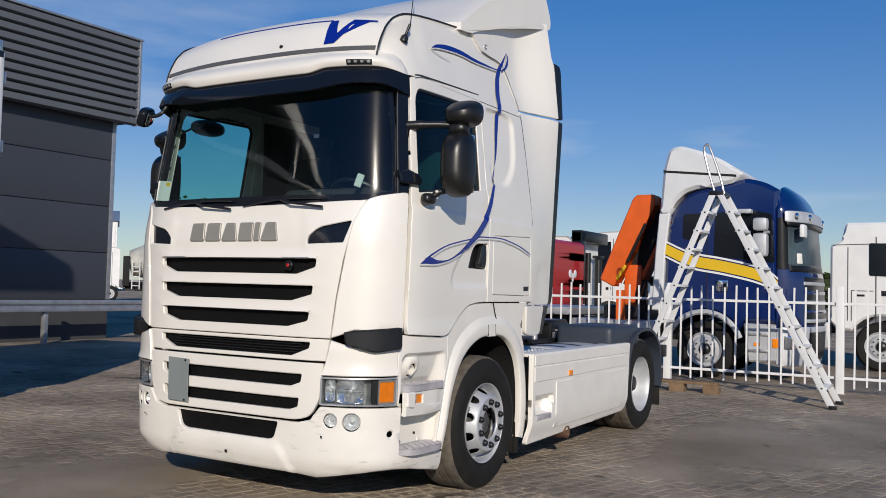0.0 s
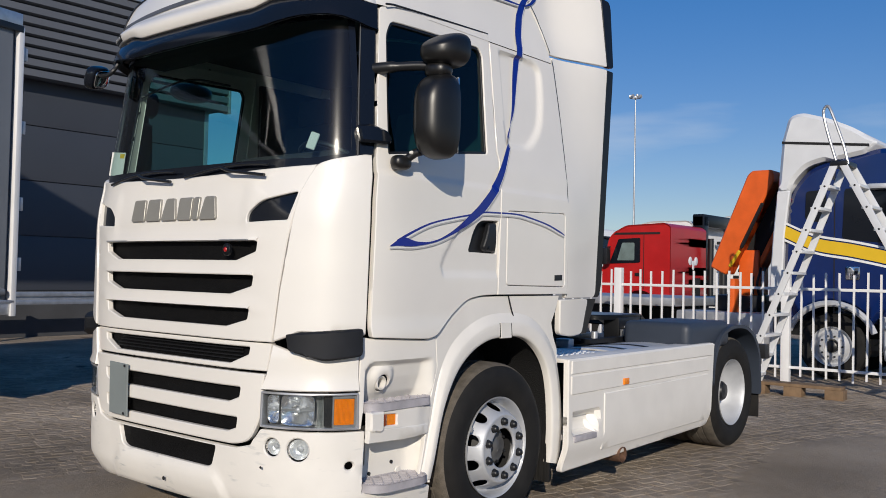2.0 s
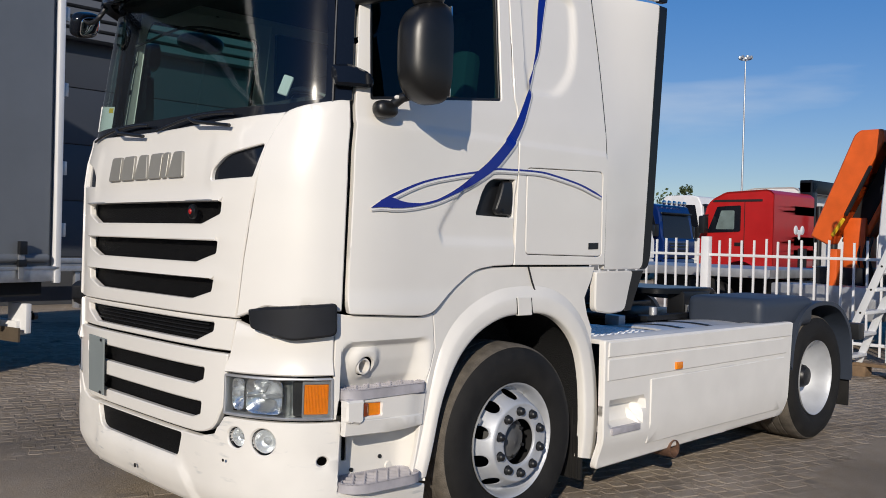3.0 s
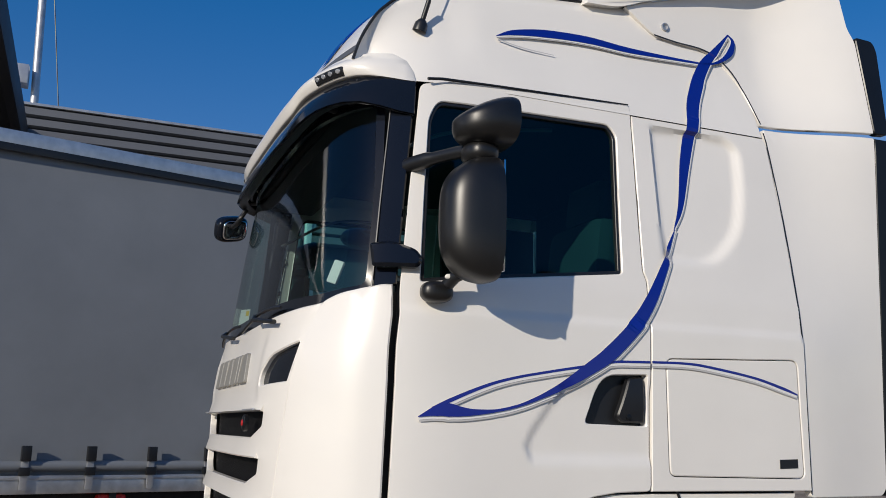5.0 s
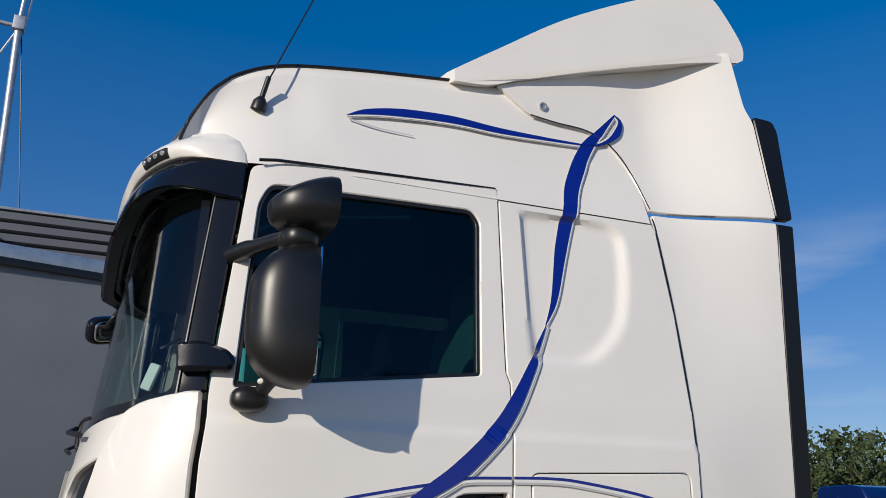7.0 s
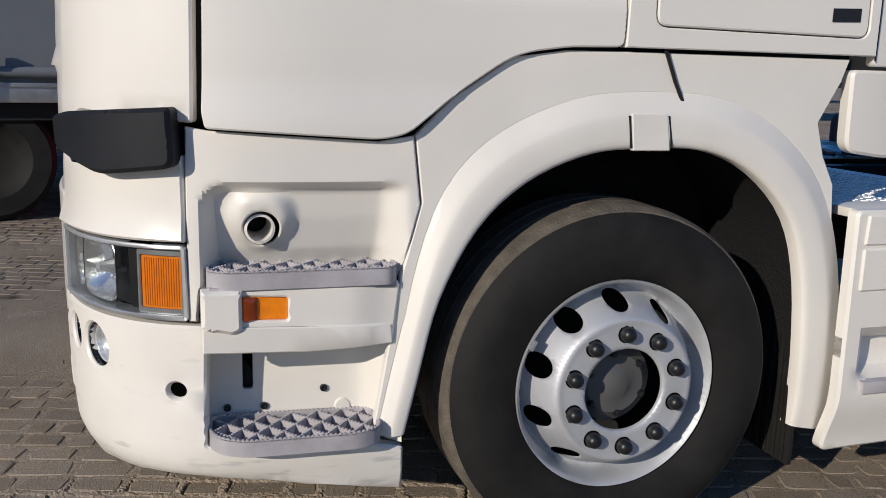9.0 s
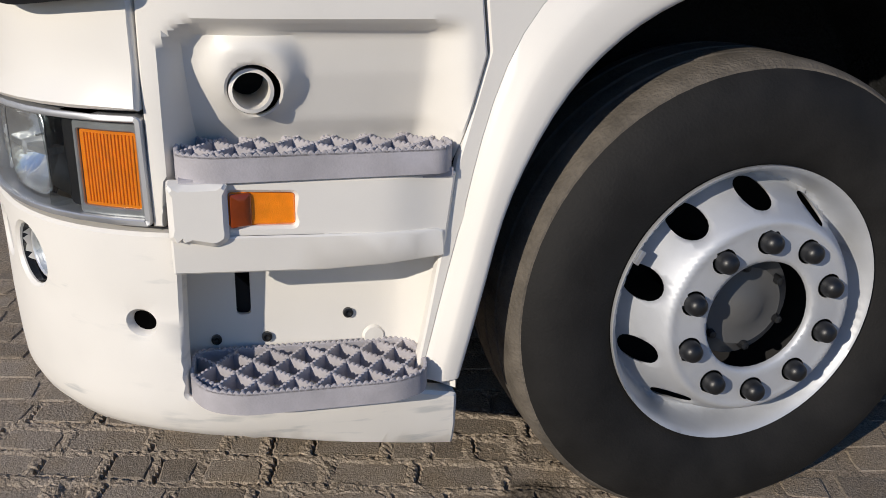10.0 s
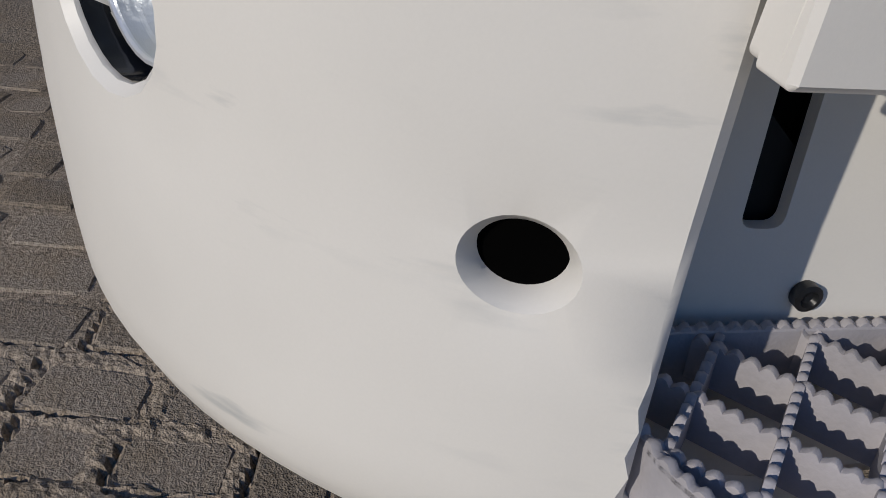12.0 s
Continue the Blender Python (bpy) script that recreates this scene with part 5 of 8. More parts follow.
both("bezel", sheet(rounded([HL(0.575, 0.886), HL(0.625, 0.886), HL(0.655, 0.80), HL(0.640, 0.716), HL(0.590, 0.716), HL(0.605, 0.80)], [0.01, 0.01, 0.06, 0.01, 0.01, 0.05]), skin, (), 0.04, -0.004, 0.004, 0.03), CLEAR, lamp, "clear curved divider")
both("dark_strip", sheet(rounded([HL(0.655, 0.874), HL(0.765, 0.874), HL(0.765, 0.726), HL(0.665, 0.726)], 0.01), skin, (), 0.02, -0.022, 0.002, 0.03), BLACK, lamp)
both("indicator_frame", sheet(rounded([HL(0.742, 0.878), HL(0.985, 0.878), HL(0.985, 0.722), HL(0.742, 0.722)], 0.008), skin, [rounded([HL(0.758, 0.864), HL(0.965, 0.864), HL(0.965, 0.736), HL(0.758, 0.736)], 0.006)], 0.03, -0.004, 0.002, 0.03), LAMPGREY, lamp)
orange = both("indicator", sheet(rounded([HL(0.755, 0.866), HL(0.968, 0.866), HL(0.968, 0.734), HL(0.755, 0.734)], 0.006), skin, (), 0.03, -0.010, 0.003, 0.03), ORANGE, lamp, "amber indicator lens")
bm = bmesh.new()
for k in range(15):
    a = S0 + HL0 * (0.775 + 0.185 * k / 15)
    sheet([(a, 0.858), (a + 0.0030, 0.858), (a + 0.0030, 0.742), (a, 0.742)], skin, (), 0.004, -0.0082, 0.0012, 0.03, bm)
both("lens_ribbing", bm, ORANGE, orange)

# panels round the headlamp and the corner
both("headlamp_panel", sheet([F(0.825, 1.118), F(0.905, 1.095), F(1.048, 1.070), D(-0.975, 1.10), D(-0.972, 0.902), F(0.772, 0.898), F(0.792, 0.972)], skin, (), 0.025, 0.004, 0.006, 0.05, dent=lambda s, z: 0.014 * step01(0.95, 0.90, z)), WHITE, truck)
both("corner_cap", sheet(rounded([F(0.912, 1.176), F(0.970, 1.188), D(-0.980, 1.210), D(-0.976, 1.076), F(1.06, 1.052), F(0.924, 1.100)], [0.010, 0.02, 0.012, 0.025, 0.03, 0.015]), skin, (), 0.07, 0.056, 0.010, 0.02), FLATBLACK, truck, "black plastic corner cap")
wing = [F(0.826, 1.135), F(0.853, 1.39), F(0.890, 1.629), F(0.926, 1.869), F(0.955, 1.955), F(0.985, 2.016), F(1.05, 2.043), D(-0.96, 2.072), D(-0.928, 2.072), D(-0.938, 1.74), D(-0.948, 1.174), D(-0.990, 1.176), F(0.96, 1.190), F(0.885, 1.155)]
both("corner_deflector", sheet(rounded(wing, [0.01, 0, 0, 0, 0.05, 0.05, 0.03, 0.02, 0, 0, 0.01, 0.0, 0.02, 0.02]), skin, (), 0.03, 0.008, 0.006, 0.05), WHITE, truck, "white rounded corner air deflector")

# doors
WIN = [(-0.79, 2.72), (-0.755, 2.795), (-0.01, 2.811), (0.022, 2.766), (-0.009, 2.182), (-0.835, 2.085)]
win = rounded([D(*p) for p in WIN], [0.03, 0.05, 0.05, 0.04, 0.015, 0.015])
DOOR = [(-0.927, 1.20), (-0.915, 1.74), (-0.905, 2.06), (-0.82, 2.86), (-0.70, 2.885), (0.101, 2.915), (0.086, 2.2), (0.10, 2.165), (0.085, 1.372), (-0.06, 1.368), (-0.2, 1.348), (-0.35, 1.248), (-0.465, 1.155), (-0.53, 1.142), (-0.92, 1.163)]
door_o = rounded([D(*p) for p in DOOR], [0.01, 0, 0.02, 0.03, 0, 0.01, 0.03, 0.03, 0.02, 0.03, 0.06, 0.05, 0.06, 0.03, 0.01])
hand = rounded([D(-0.19, 1.612), D(-0.12, 1.79), D(0.077, 1.798), D(0.075, 1.608)], [0.02, 0.06, 0.008, 0.008])


def door_dent(s, z):
    """Belt crease, and a hollow round the handle that fades out forwards."""
    d = 0.010 * step01(1.996, 1.978, z)
    d += 0.010 * step01(1.28, 1.16, z)
    y = s - NOSE_L + YC
    edge = float(np.interp(z, [1.44, 1.495, 1.53, 1.578, 1.638, 1.685, 1.73, 1.80, 1.90], [-0.41, -0.428, -0.438, -0.416, -0.372, -0.337, -0.30, -0.12, 0.2]))
    d -= 0.011 * step01(0.0, 0.016, min(0.35 * (z - 1.46), y - edge)) * step01(1.80, 1.70, z)
    return d


door = both("door", sheet(door_o, skin, [win, hand], 0.035, 0.004, 0.004, 0.015, dent=door_dent), WHITE, truck, "white cab door")
both("window_seal", sheet(win, skin, [inset(dense(win, 0.08) if area2(dense(win, 0.08)) > 0 else dense(win, 0.08)[::-1], 0.014)], 0.02, -0.004, 0.002, 0.08), BLACK, door)
both("door_glass", sheet(win, skin, (), 0.0, -0.016, 0, 0.1), SIDEGLASS, door, "dark tinted door window")
both("handle_recess", sheet(hand, skin, (), 0.012, -0.035, 0, 0.04), BLACK, door)
hx = 1.204
bm = sheet(rounded([(-0.03, 1.62), (-0.055, 1.64), (0.0, 1.785), (0.065, 1.79), (0.066, 1.618)], 0.015), lambda y, z, h: Vector((hx + h + 0.012 * math.sin((z - 1.6) * 14), y, z)), (), 0.022, 0.002, 0.006, 0.04)
both("handle", bm, BLACK, door, "black plastic door handle")
part("lock", lathe(bmesh.new(), [(0.0, 0.008), (0.011, 0.006), (0.013, -0.01)], 16, pose(1.210, -0.005, 1.640)), SATINBLACK, door[0])
# swoosh decals lie on door and side panel


def ribbon(line, widths, parent, material, off=0.004, chart=D, name="decal_stripe", shift=0.0):
    pts = curve([(*p, 0) for p in line], 10)
    n = len(pts)
    w = [float(np.interp(i / (n - 1), np.linspace(0, 1, len(widths)), widths)) for i in range(n)]
    a, b = [], []
    for i, p in enumerate(pts):
        d = (pts[min(i + 1, n - 1)] - pts[max(i - 1, 0)]).normalized()
        nrm = Vector((-d.y, d.x, 0))
        a.append(p + nrm * (w[i] - shift))
        b.append(p - nrm * (w[i] + shift))
    bm = bmesh.new()
    va = [bm.verts.new(chart(p.x, p.y, off)) for p in a]
    vb = [bm.verts.new(chart(p.x, p.y, off)) for p in b]
    for i in range(n - 1):
        bm.faces.new((va[i], va[i + 1], vb[i + 1], vb[i]))
    return both(name, bm, material, parent, "", 0)


def on_side(y, z, h):
    base = 0.004
    s, _ = D(y, z)
    if -0.93 < y < 0.095 and z < 2.9:
        base += door_dent(s, z)
    else:
        base += side_dent(s, z)
    return skin(s, z, base + h)


# side panel behind the door, with hatch and pressed recess
HATCH = rounded([D(0.165, 1.862), D(0.80, 1.885), D(0.812, 1.42), D(0.172, 1.428)], 0.03)
PRESS = [Vector(p) for p in rounded([(0.188, 2.838), (0.585, 2.852), (0.653, 2.80), (0.650, 2.62), (0.605, 2.40), (0.45, 2.245), (0.188, 2.240)], [0.03, 0.06, 0.05, 0.15, 0.12, 0.12, 0.03])]


def side_dent(s, z):
    y = s - NOSE_L + YC
    p = Vector((y, z))
    d = 0.0
    if inside(p, [PRESS]):
        d -= 0.022 * step01(0.0, 0.020 + 0.024 * step01(0.40, 0.60, y) + 0.02 * step01(2.45, 2.28, z), seg_dist(p, PRESS + PRESS[:1]))
    d += 0.010 * step01(1.996, 1.978, z)
    return d


hi = inset(dense(HATCH, 0.1) if area2(dense(HATCH, 0.1)) > 0 else dense(HATCH, 0.1)[::-1], -0.004)
side_o = [D(0.090, 1.372), D(0.105, 2.165), D(0.091, 2.2), D(0.106, 2.8695), D(0.787, 2.8695), D(0.800, 2.84), D(0.832, 2.48), D(0.844, 2.05), D(0.848, 1.372)]
side = both("side_panel", sheet(side_o, skin, [hi], 0.03, 0.004, 0.003, 0.016, dent=side_dent), WHITE, truck, "white sleeper side panel")
both("hatch", sheet(HATCH, skin, (), 0.03, 0.004, 0.004, 0.06, dent=side_dent), WHITE, side)
both("hatch_shadow_gap", sheet(hi, skin, (), 0.01, -0.03, 0, 0.1), DARK, side)


def on_panel(y, z, h):
    s, _ = D(y, z)
    return skin(s, z, 0.004 + h + side_dent(s, z))


SWOOSH = [(-0.838, 1.620), (-0.777, 1.641), (-0.732, 1.645), (-0.69, 1.641), (-0.64, 1.640), (-0.554, 1.648), (-0.465, 1.669), (-0.375, 1.704), (-0.29, 1.745), (-0.20, 1.798), (-0.09, 1.872), (0.03, 1.987), (0.10, 2.08), (0.185, 2.23), (0.268, 2.395)]
WID = [0.001, 0.018, 0.023, 0.017, 0.011, 0.005, 0.005, 0.008, 0.014, 0.022, 0.029, 0.028, 0.025, 0.016, 0.001]
THIN = [(-0.790, 1.650), (-0.73, 1.677), (-0.644, 1.714), (-0.558, 1.745), (-0.469, 1.768), (-0.377, 1.786), (-0.284, 1.803), (-0.20, 1.817), (-0.12, 1.832), (-0.06, 1.841), (0.014, 1.844), (0.084, 1.846)]
TW = [0.004, 0.007, 0.006, 0.005, 0.0045, 0.0045, 0.0045, 0.005, 0.005, 0.0045, 0.0045, 0.0045]
for line, wid in ((THIN, TW), (SWOOSH, WID)):
    ribbon(line, [w + 0.005 for w in wid], door, GREYDECAL, 0.007, on_side, shift=0.012)
for line, wid in ((THIN, TW), (SWOOSH, WID)):
    ribbon(line, [w + 0.004 for w in wid], door, DECALWHITE, 0.0085, on_side, shift=0.006)
for line, wid, off in ((THIN, TW, 0.010), (SWOOSH, WID, 0.0130)):
    ribbon(line, wid, door, BLUEDECAL, off, on_side)
T2 = [(0.094, 1.847), (0.226, 1.849), (0.34, 1.842), (0.57, 1.808), (0.72, 1.770), (0.79, 1.748)]
ribbon(T2, [0.0095, 0.0095, 0.010, 0.010, 0.009, 0.004], side, GREYDECAL, 0.006, on_panel, shift=0.012)
ribbon(T2, [0.0085, 0.0085, 0.0085, 0.009, 0.009, 0.005], side, DECALWHITE, 0.0068, on_panel, shift=0.006)
ribbon(T2, [0.0045, 0.0045, 0.005, 0.005, 0.006, 0.003], side, BLUEDECAL, 0.0078, on_panel)
part("sticker", sheet([D(0.69, 1.492), D(0.78, 1.495), D(0.78, 1.46), D(0.69, 1.457)], skin, (), 0.001, 0.0165, 0, 0.1), BLACK, side[0], "small dark sticker")
part("seam_line", sheet([D(0.092, 2.868), D(0.114, 2.868), D(0.104, 2.18), D(0.084, 2.18)], skin, (), 0.01, -0.005, 0, 0.1), FLATBLACK, side[0])
part("seam_line", sheet([D(0.092, 2.18), D(0.110, 2.18), D(0.098, 1.375), D(0.078, 1.375)], skin, (), 0.01, -0.005, 0, 0.1), FLATBLACK, side[0])

# dark seal behind the shut line of the door
both("door_seal", boxed(1.085, 1.125, -0.955, -0.90, 1.18, 2.05), DARK, truck)
# front wheel arch panel
ARCH_IN = [(-0.452, 0.395), (-0.418, 0.56), (-0.372, 0.745), (-0.280, 0.920), (-0.160, 1.033), (-0.012, 1.100), (0.13, 1.12), (0.34, 1.115), (0.50, 1.05), (0.63, 0.92), (0.695, 0.73), (0.725, 0.45), (0.73, 0.30)]
arch_line = [Vector(p[:2]) for p in curve([(*p, 0) for p in ARCH_IN], 4)]
ARCH_OUT = [(0.80, 0.30), (0.80, 0.80), (0.775, 1.02), (0.73, 1.10), (0.70, 1.19), (0.76, 1.30), (0.78, 1.362), (0.10, 1.362), (-0.06, 1.360), (-0.2, 1.340), (-0.35, 1.240), (-0.44, 1.150), (-0.42, 0.99), (-0.47, 0.80), (-0.535, 0.385)]


hub = Vector((0.14, 0.42))


def narrow(p):
    """The flange is slimmer beside the steps."""
    return 1 - 0.52 * step01(1.02, 0.66, p.y) * (1 if p.x < 0.14 else 0)


arch_mid = [p + (p - hub).normalized() * 0.140 * narrow(p) for p in arch_line]
in_panel = [p for p in arch_mid if p.y > 0.385]
fender = both("wheel_arch", sheet([D(p.x, p.y) for p in in_panel if p.x < 0.74] + [D(*p) for p in ARCH_OUT if p[1] > 0.79 or p[0] < 0], skin, (), 0.02, -0.004, 0.004, 0.04), WHITE2, truck, "white front wheel arch")


def flange(i, q):
    """Section across the arch flange: lip, flat face, shoulder falling back to the panel."""
    p = arch_line[i]
    out = (p - hub).normalized()
    a, h = q
    w = p + out * a * narrow(p)
    return skin(*D(w.x, w.y), h)


SECTION = [(0.0, -0.03), (0.0, 0.008), (0.004, 0.014), (0.012, 0.0185), (0.025, 0.0200), (0.055, 0.0210), (0.078, 0.0205), (0.089, 0.0180), (0.103, 0.0120), (0.122, 0.004), (0.146, -0.006), (0.150, -0.02)]
bm = bmesh.new()
rows_ = [[bm.verts.new(flange(i, q)) for q in SECTION] for i in range(len(arch_line))]
for a, b in zip(rows_, rows_[1:]):
    for k in range(len(SECTION) - 1):
        bm.faces.new((a[k], a[k + 1], b[k + 1], b[k]))
both("arch_flange", bm, WHITE2, fender, "", 50)
both("arch_joint", sheet([D(0.117, 1.124), D(0.123, 1.124), D(0.112, 1.205), D(0.106, 1.205)], skin, (), 0.004, 0.0215, 0, 0.05), DARK, fender)
both("arch_joint", sheet([D(0.234, 1.124), D(0.239, 1.124), D(0.224, 1.205), D(0.219, 1.205)], skin, (), 0.004, 0.0215, 0, 0.05), DARK, fender)
both("arch_clip", sheet(rounded([D(0.125, 1.116), D(0.232, 1.116), D(0.217, 1.210), D(0.114, 1.210)], 0.004), skin, (), 0.016, 0.0230, 0.003, 0.05), WHITE2, fender)
both("panel_joint", sheet([D(0.203, 1.37), D(0.213, 1.37), D(0.247, 1.290), D(0.286, 1.215), D(0.276, 1.215), D(0.237, 1.290)], skin, (), 0.004, 0.004, 0, 0.05), DARK, fender)
# inner wheel housing: a black shell over the wheel
bm = bmesh.new()
W = [Vector((0.14 + (y - 0.14) * 1.02, z * 1.012)) for y, z in ARCH_IN]
ws = [Vector((p.x, p.y, 0)) for p in curve([(p.x, p.y, 0) for p in W], 4)]
va = [bm.verts.new((1.175, p.x, p.y)) for p in ws]
vb = [bm.verts.new((0.72, p.x, p.y)) for p in ws]
for i in range(len(ws) - 1):
    bm.faces.new((va[i], va[i + 1], vb[i + 1], vb[i]))
bm.faces.new(vb)
both("wheel_housing", bm, FELT, truck, "rough black wheel housing")
flap = both("mud_flap", boxed(0.80, 1.17, 0.735, 0.755, 0.17, 0.62, 0.006), RUBBER, truck, "black ribbed rubber mud flap")
for k in range(9):
    both("rib", boxed(0.815 + k * 0.04, 0.835 + k * 0.04, 0.727, 0.735, 0.18, 0.6, 0.003), RUBBER, flap)

# entry: recess with tow-eye port, two steps
tow_c = Vector((-0.803, 0.926))
tow_hole = [Vector(D(p.x, p.y)) for p in oval(tow_c.x, tow_c.y, 0.044, 0.044, 28)]


def entry_dent(s, z):
    """A hollow with soft flanks, and a collar round the tow port."""
    y = float(np.interp(s, ENTRY_S, ENTRY_Y))
    u, v, rad = y + 0.945, 1.044 - z, 0.065
    m = rad - math.hypot(rad - u, rad - v) if u < rad and v < rad else min(u, v)
    deep = float(np.interp(z, [0.78, 0.83, 0.87, 0.95, 1.02, 1.044], [0.115, 0.110, 0.082, 0.052, 0.036, 0.028]))
    d = deep * step01(0, 0.030, m) * step01(-0.447, -0.52, y)
    r = (Vector((y, z)) - tow_c - Vector((0.0, 0.025))).length
    return -d + 0.024 * step01(0.095, 0.046, r) * step01(1.04, 0.99, z)


ENTRY_Y = list(np.linspace(-0.98, -0.42, 60))
ENTRY_S = [D(y, 0.92)[0] for y in ENTRY_Y]
entry = both("entry_panel", sheet([D(-0.968, 1.165), D(-0.97, 0.71), D(-0.952, 0.71), D(-0.945, 0.785), D(-0.475, 0.785), D(-0.425, 0.985), D(-0.445, 1.150), D(-0.53, 1.136), D(-0.92, 1.157)], skin, [tow_hole], 0.012, 0.0, 0.004, 0.0095, dent=entry_dent), WHITE2, truck)
tm = pose(1.095, tow_c.x, tow_c.y)
both("tow_port", lathe(bmesh.new(), [(0.036, -0.08), (0.036, 0.050), (0.030, 0.052), (0.029, -0.08)], 28, tm, True), WHITE2, entry, "white tube of the tow port")
# dark disc closes the tube, its colour standing for shade deep inside
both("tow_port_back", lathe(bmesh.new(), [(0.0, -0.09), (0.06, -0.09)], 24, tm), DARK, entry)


def tread_step(name, outline, z_top, deep, parent):
    """A grey plastic step: rim and diamond ribs with notched tops, open between."""
    o = dense(rounded(outline, 0.035), 0.02)
    if area2(o) < 0:
        o.reverse()
    to = flat(pose(0, 0, z_top))
    tray = sheet(o, to, [inset(o, 0.007)], deep, 0, 0.001, 0.02)
    obs = both(name, tray, STEPGREY, parent, "grey plastic step with open diamond tread")
    ins = inset(o, 0.006)
    bm = bmesh.new()
    xs, ys = [p.x for p in ins], [p.y for p in ins]
    cx, cy = (min(xs) + max(xs)) / 2, (min(ys) + max(ys)) / 2
    for sgn in (1, -1):
        d = Vector((math.sin(radians(50)) , math.cos(radians(50)) * sgn)).normalized()
        nrm = Vector((-d.y, d.x))
        for k in range(-8, 9):
            base = Vector((cx, cy)) + nrm * k * 0.050
            run = []
            for i in range(-400, 401):
                q = base + d * i * 0.001
                if inside(q, [ins]):
                    run.append(i)
            if len(run) < 12:
                continue
            a, b = run[0], run[-1]
            cnt = max(6, int((b - a) / 2.6))
            w = nrm * 0.0028
            prev = None
            for q in range(cnt + 1):
                dist = a + (b - a) * q / cnt
                c = base + d * dist * 0.001
                top = z_top + 0.0005 - 0.0045 * (0.5 + 0.5 * math.cos(2 * math.pi * dist / 10.5)) ** 2
                vs = [bm.verts.new((e.x, e.y, z)) for e, z in ((c - w, z_top - deep * 0.8), (c - w, top - 0.0012), (c, top), (c + w, top - 0.0012), (c + w, z_top - deep * 0.8))]
                if prev:
                    for t in range(4):
                        bm.faces.new((prev[t], prev[t + 1], vs[t + 1], vs[t]))
                else:
                    bm.faces.new(vs)
                prev = vs
            bm.faces.new(prev)
    both("tread_rib", bm, STEPGREY, obs, "", 60)
    # scalloped rim
    bm = bmesh.new()
    rim = dense(o, 0.0026)
    acc, rings = 0.0, []
    inn = inset(rim, 0.006)
    for a, c in zip(rim, inn):
        acc += 0.0026
        top = z_top + 0.0045 - 0.0045 * (0.5 + 0.5 * math.cos(2 * math.pi * acc / 0.0105)) ** 2
        mid = (a + c) / 2
        rings.append([bm.verts.new((a.x, a.y, z_top - 0.004)), bm.verts.new((a.x, a.y, top - 0.0015)), bm.verts.new((mid.x, mid.y, top)), bm.verts.new((c.x, c.y, top - 0.0015)), bm.verts.new((c.x, c.y, z_top - 0.004))])
    for p, q in zip(rings, rings[1:] + rings[:1]):
        for t in range(4):
            bm.faces.new((p[t], p[t + 1], q[t + 1], q[t]))
    both("rim_edge", bm, STEPGREY, obs, "", 60)
    return obs


upper = tread_step("upper_step", [(1.055, -0.925), (1.185, -0.93), (1.212, -0.88), (1.216, -0.50), (1.19, -0.478), (1.055, -0.478)], 0.838, 0.042, truck)
both("step_floor", boxed(1.03, 1.20, -0.925, -0.48, 0.785, 0.80), STEPGREY, upper)
lower = tread_step("lower_step", [(1.054, -0.925), (1.16, -0.932), (1.212, -0.905), (1.24, -0.85), (1.250, -0.58), (1.228, -0.530), (1.195, -0.515), (1.082, -0.520)], 0.436, 0.04, truck)
# box below the upper step with its side marker
mk = rounded([(-0.852, 0.777), (-0.745, 0.772), (-0.745, 0.716), (-0.852, 0.720)], 0.008)


def skirt_x(y, z):
    return 1.198 + 0.010 * math.sin((y + 0.93) * 3.6) - 0.015 * step01(-0.60, -0.49, y) - 0.006 * step01(0.665, 0.645, z)


skirt_o = rounded([(-0.944, 0.795), (-0.472, 0.792), (-0.490, 0.642), (-0.70, 0.638), (-0.942, 0.645)], 0.006)
sbox = both("step_box", sheet(skirt_o, lambda y, z, h: Vector((skirt_x(y, z) + h, y, z)), [mk], 0.02, 0.002, 0.005, 0.02), WHITE2, truck, "white step box")
on_box = lambda y, z, h: Vector((skirt_x(y, z) + h, y, z))
both("box_band", sheet(rounded([(-0.942, 0.708), (-0.512, 0.694), (-0.494, 0.690), (-0.489, 0.641), (-0.70, 0.636), (-0.942, 0.643)], 0.003), on_box, (), 0.02, 0.0075, 0.003, 0.05), WHITE2, sbox)
both("marker_cover", sheet(rounded([(-0.944, 0.795), (-0.852, 0.795), (-0.852, 0.702), (-0.872, 0.690), (-0.944, 0.706)], [0.004, 0.004, 0.008, 0.012, 0.004]), on_box, (), 0.03, 0.020, 0.009, 0.012), WHITE2, sbox)
both("side_marker", sheet(mk, lambda y, z, h: Vector((1.200 + h + 0.012 * step01(-0.81, -0.845, y), y, z)), (), 0.012, -0.004, 0.003, 0.02), ORANGE, sbox, "amber side marker lamp")
# darker amber sheet paints the shade on the front third of the lens
both("marker_end", sheet(rounded([(-0.850, 0.776), (-0.815, 0.774), (-0.815, 0.719), (-0.850, 0.720)], 0.004), lambda y, z, h: Vector((1.202 + h + 0.012 * step01(-0.81, -0.845, y), y, z)), (), 0.006, -0.002, 0.002, 0.02), SHADEORANGE, sbox)
both("step_box_floor", boxed(1.03, 1.195, -0.925, -0.50, 0.648, 0.656), WHITE2, sbox)


def well_x(y):
    """The well's back wall comes outwards towards the rear."""
    return 1.042 + 0.11 * max(0.0, y + 0.90)


def low_well(u, v, h):
    front, rear = step01(-0.952, -0.936, u), step01(-0.455, -0.55, u)
    return Vector((well_x(u) + 0.100 * (1 - rear) + 0.100 * (1 - front) + h, u, v))


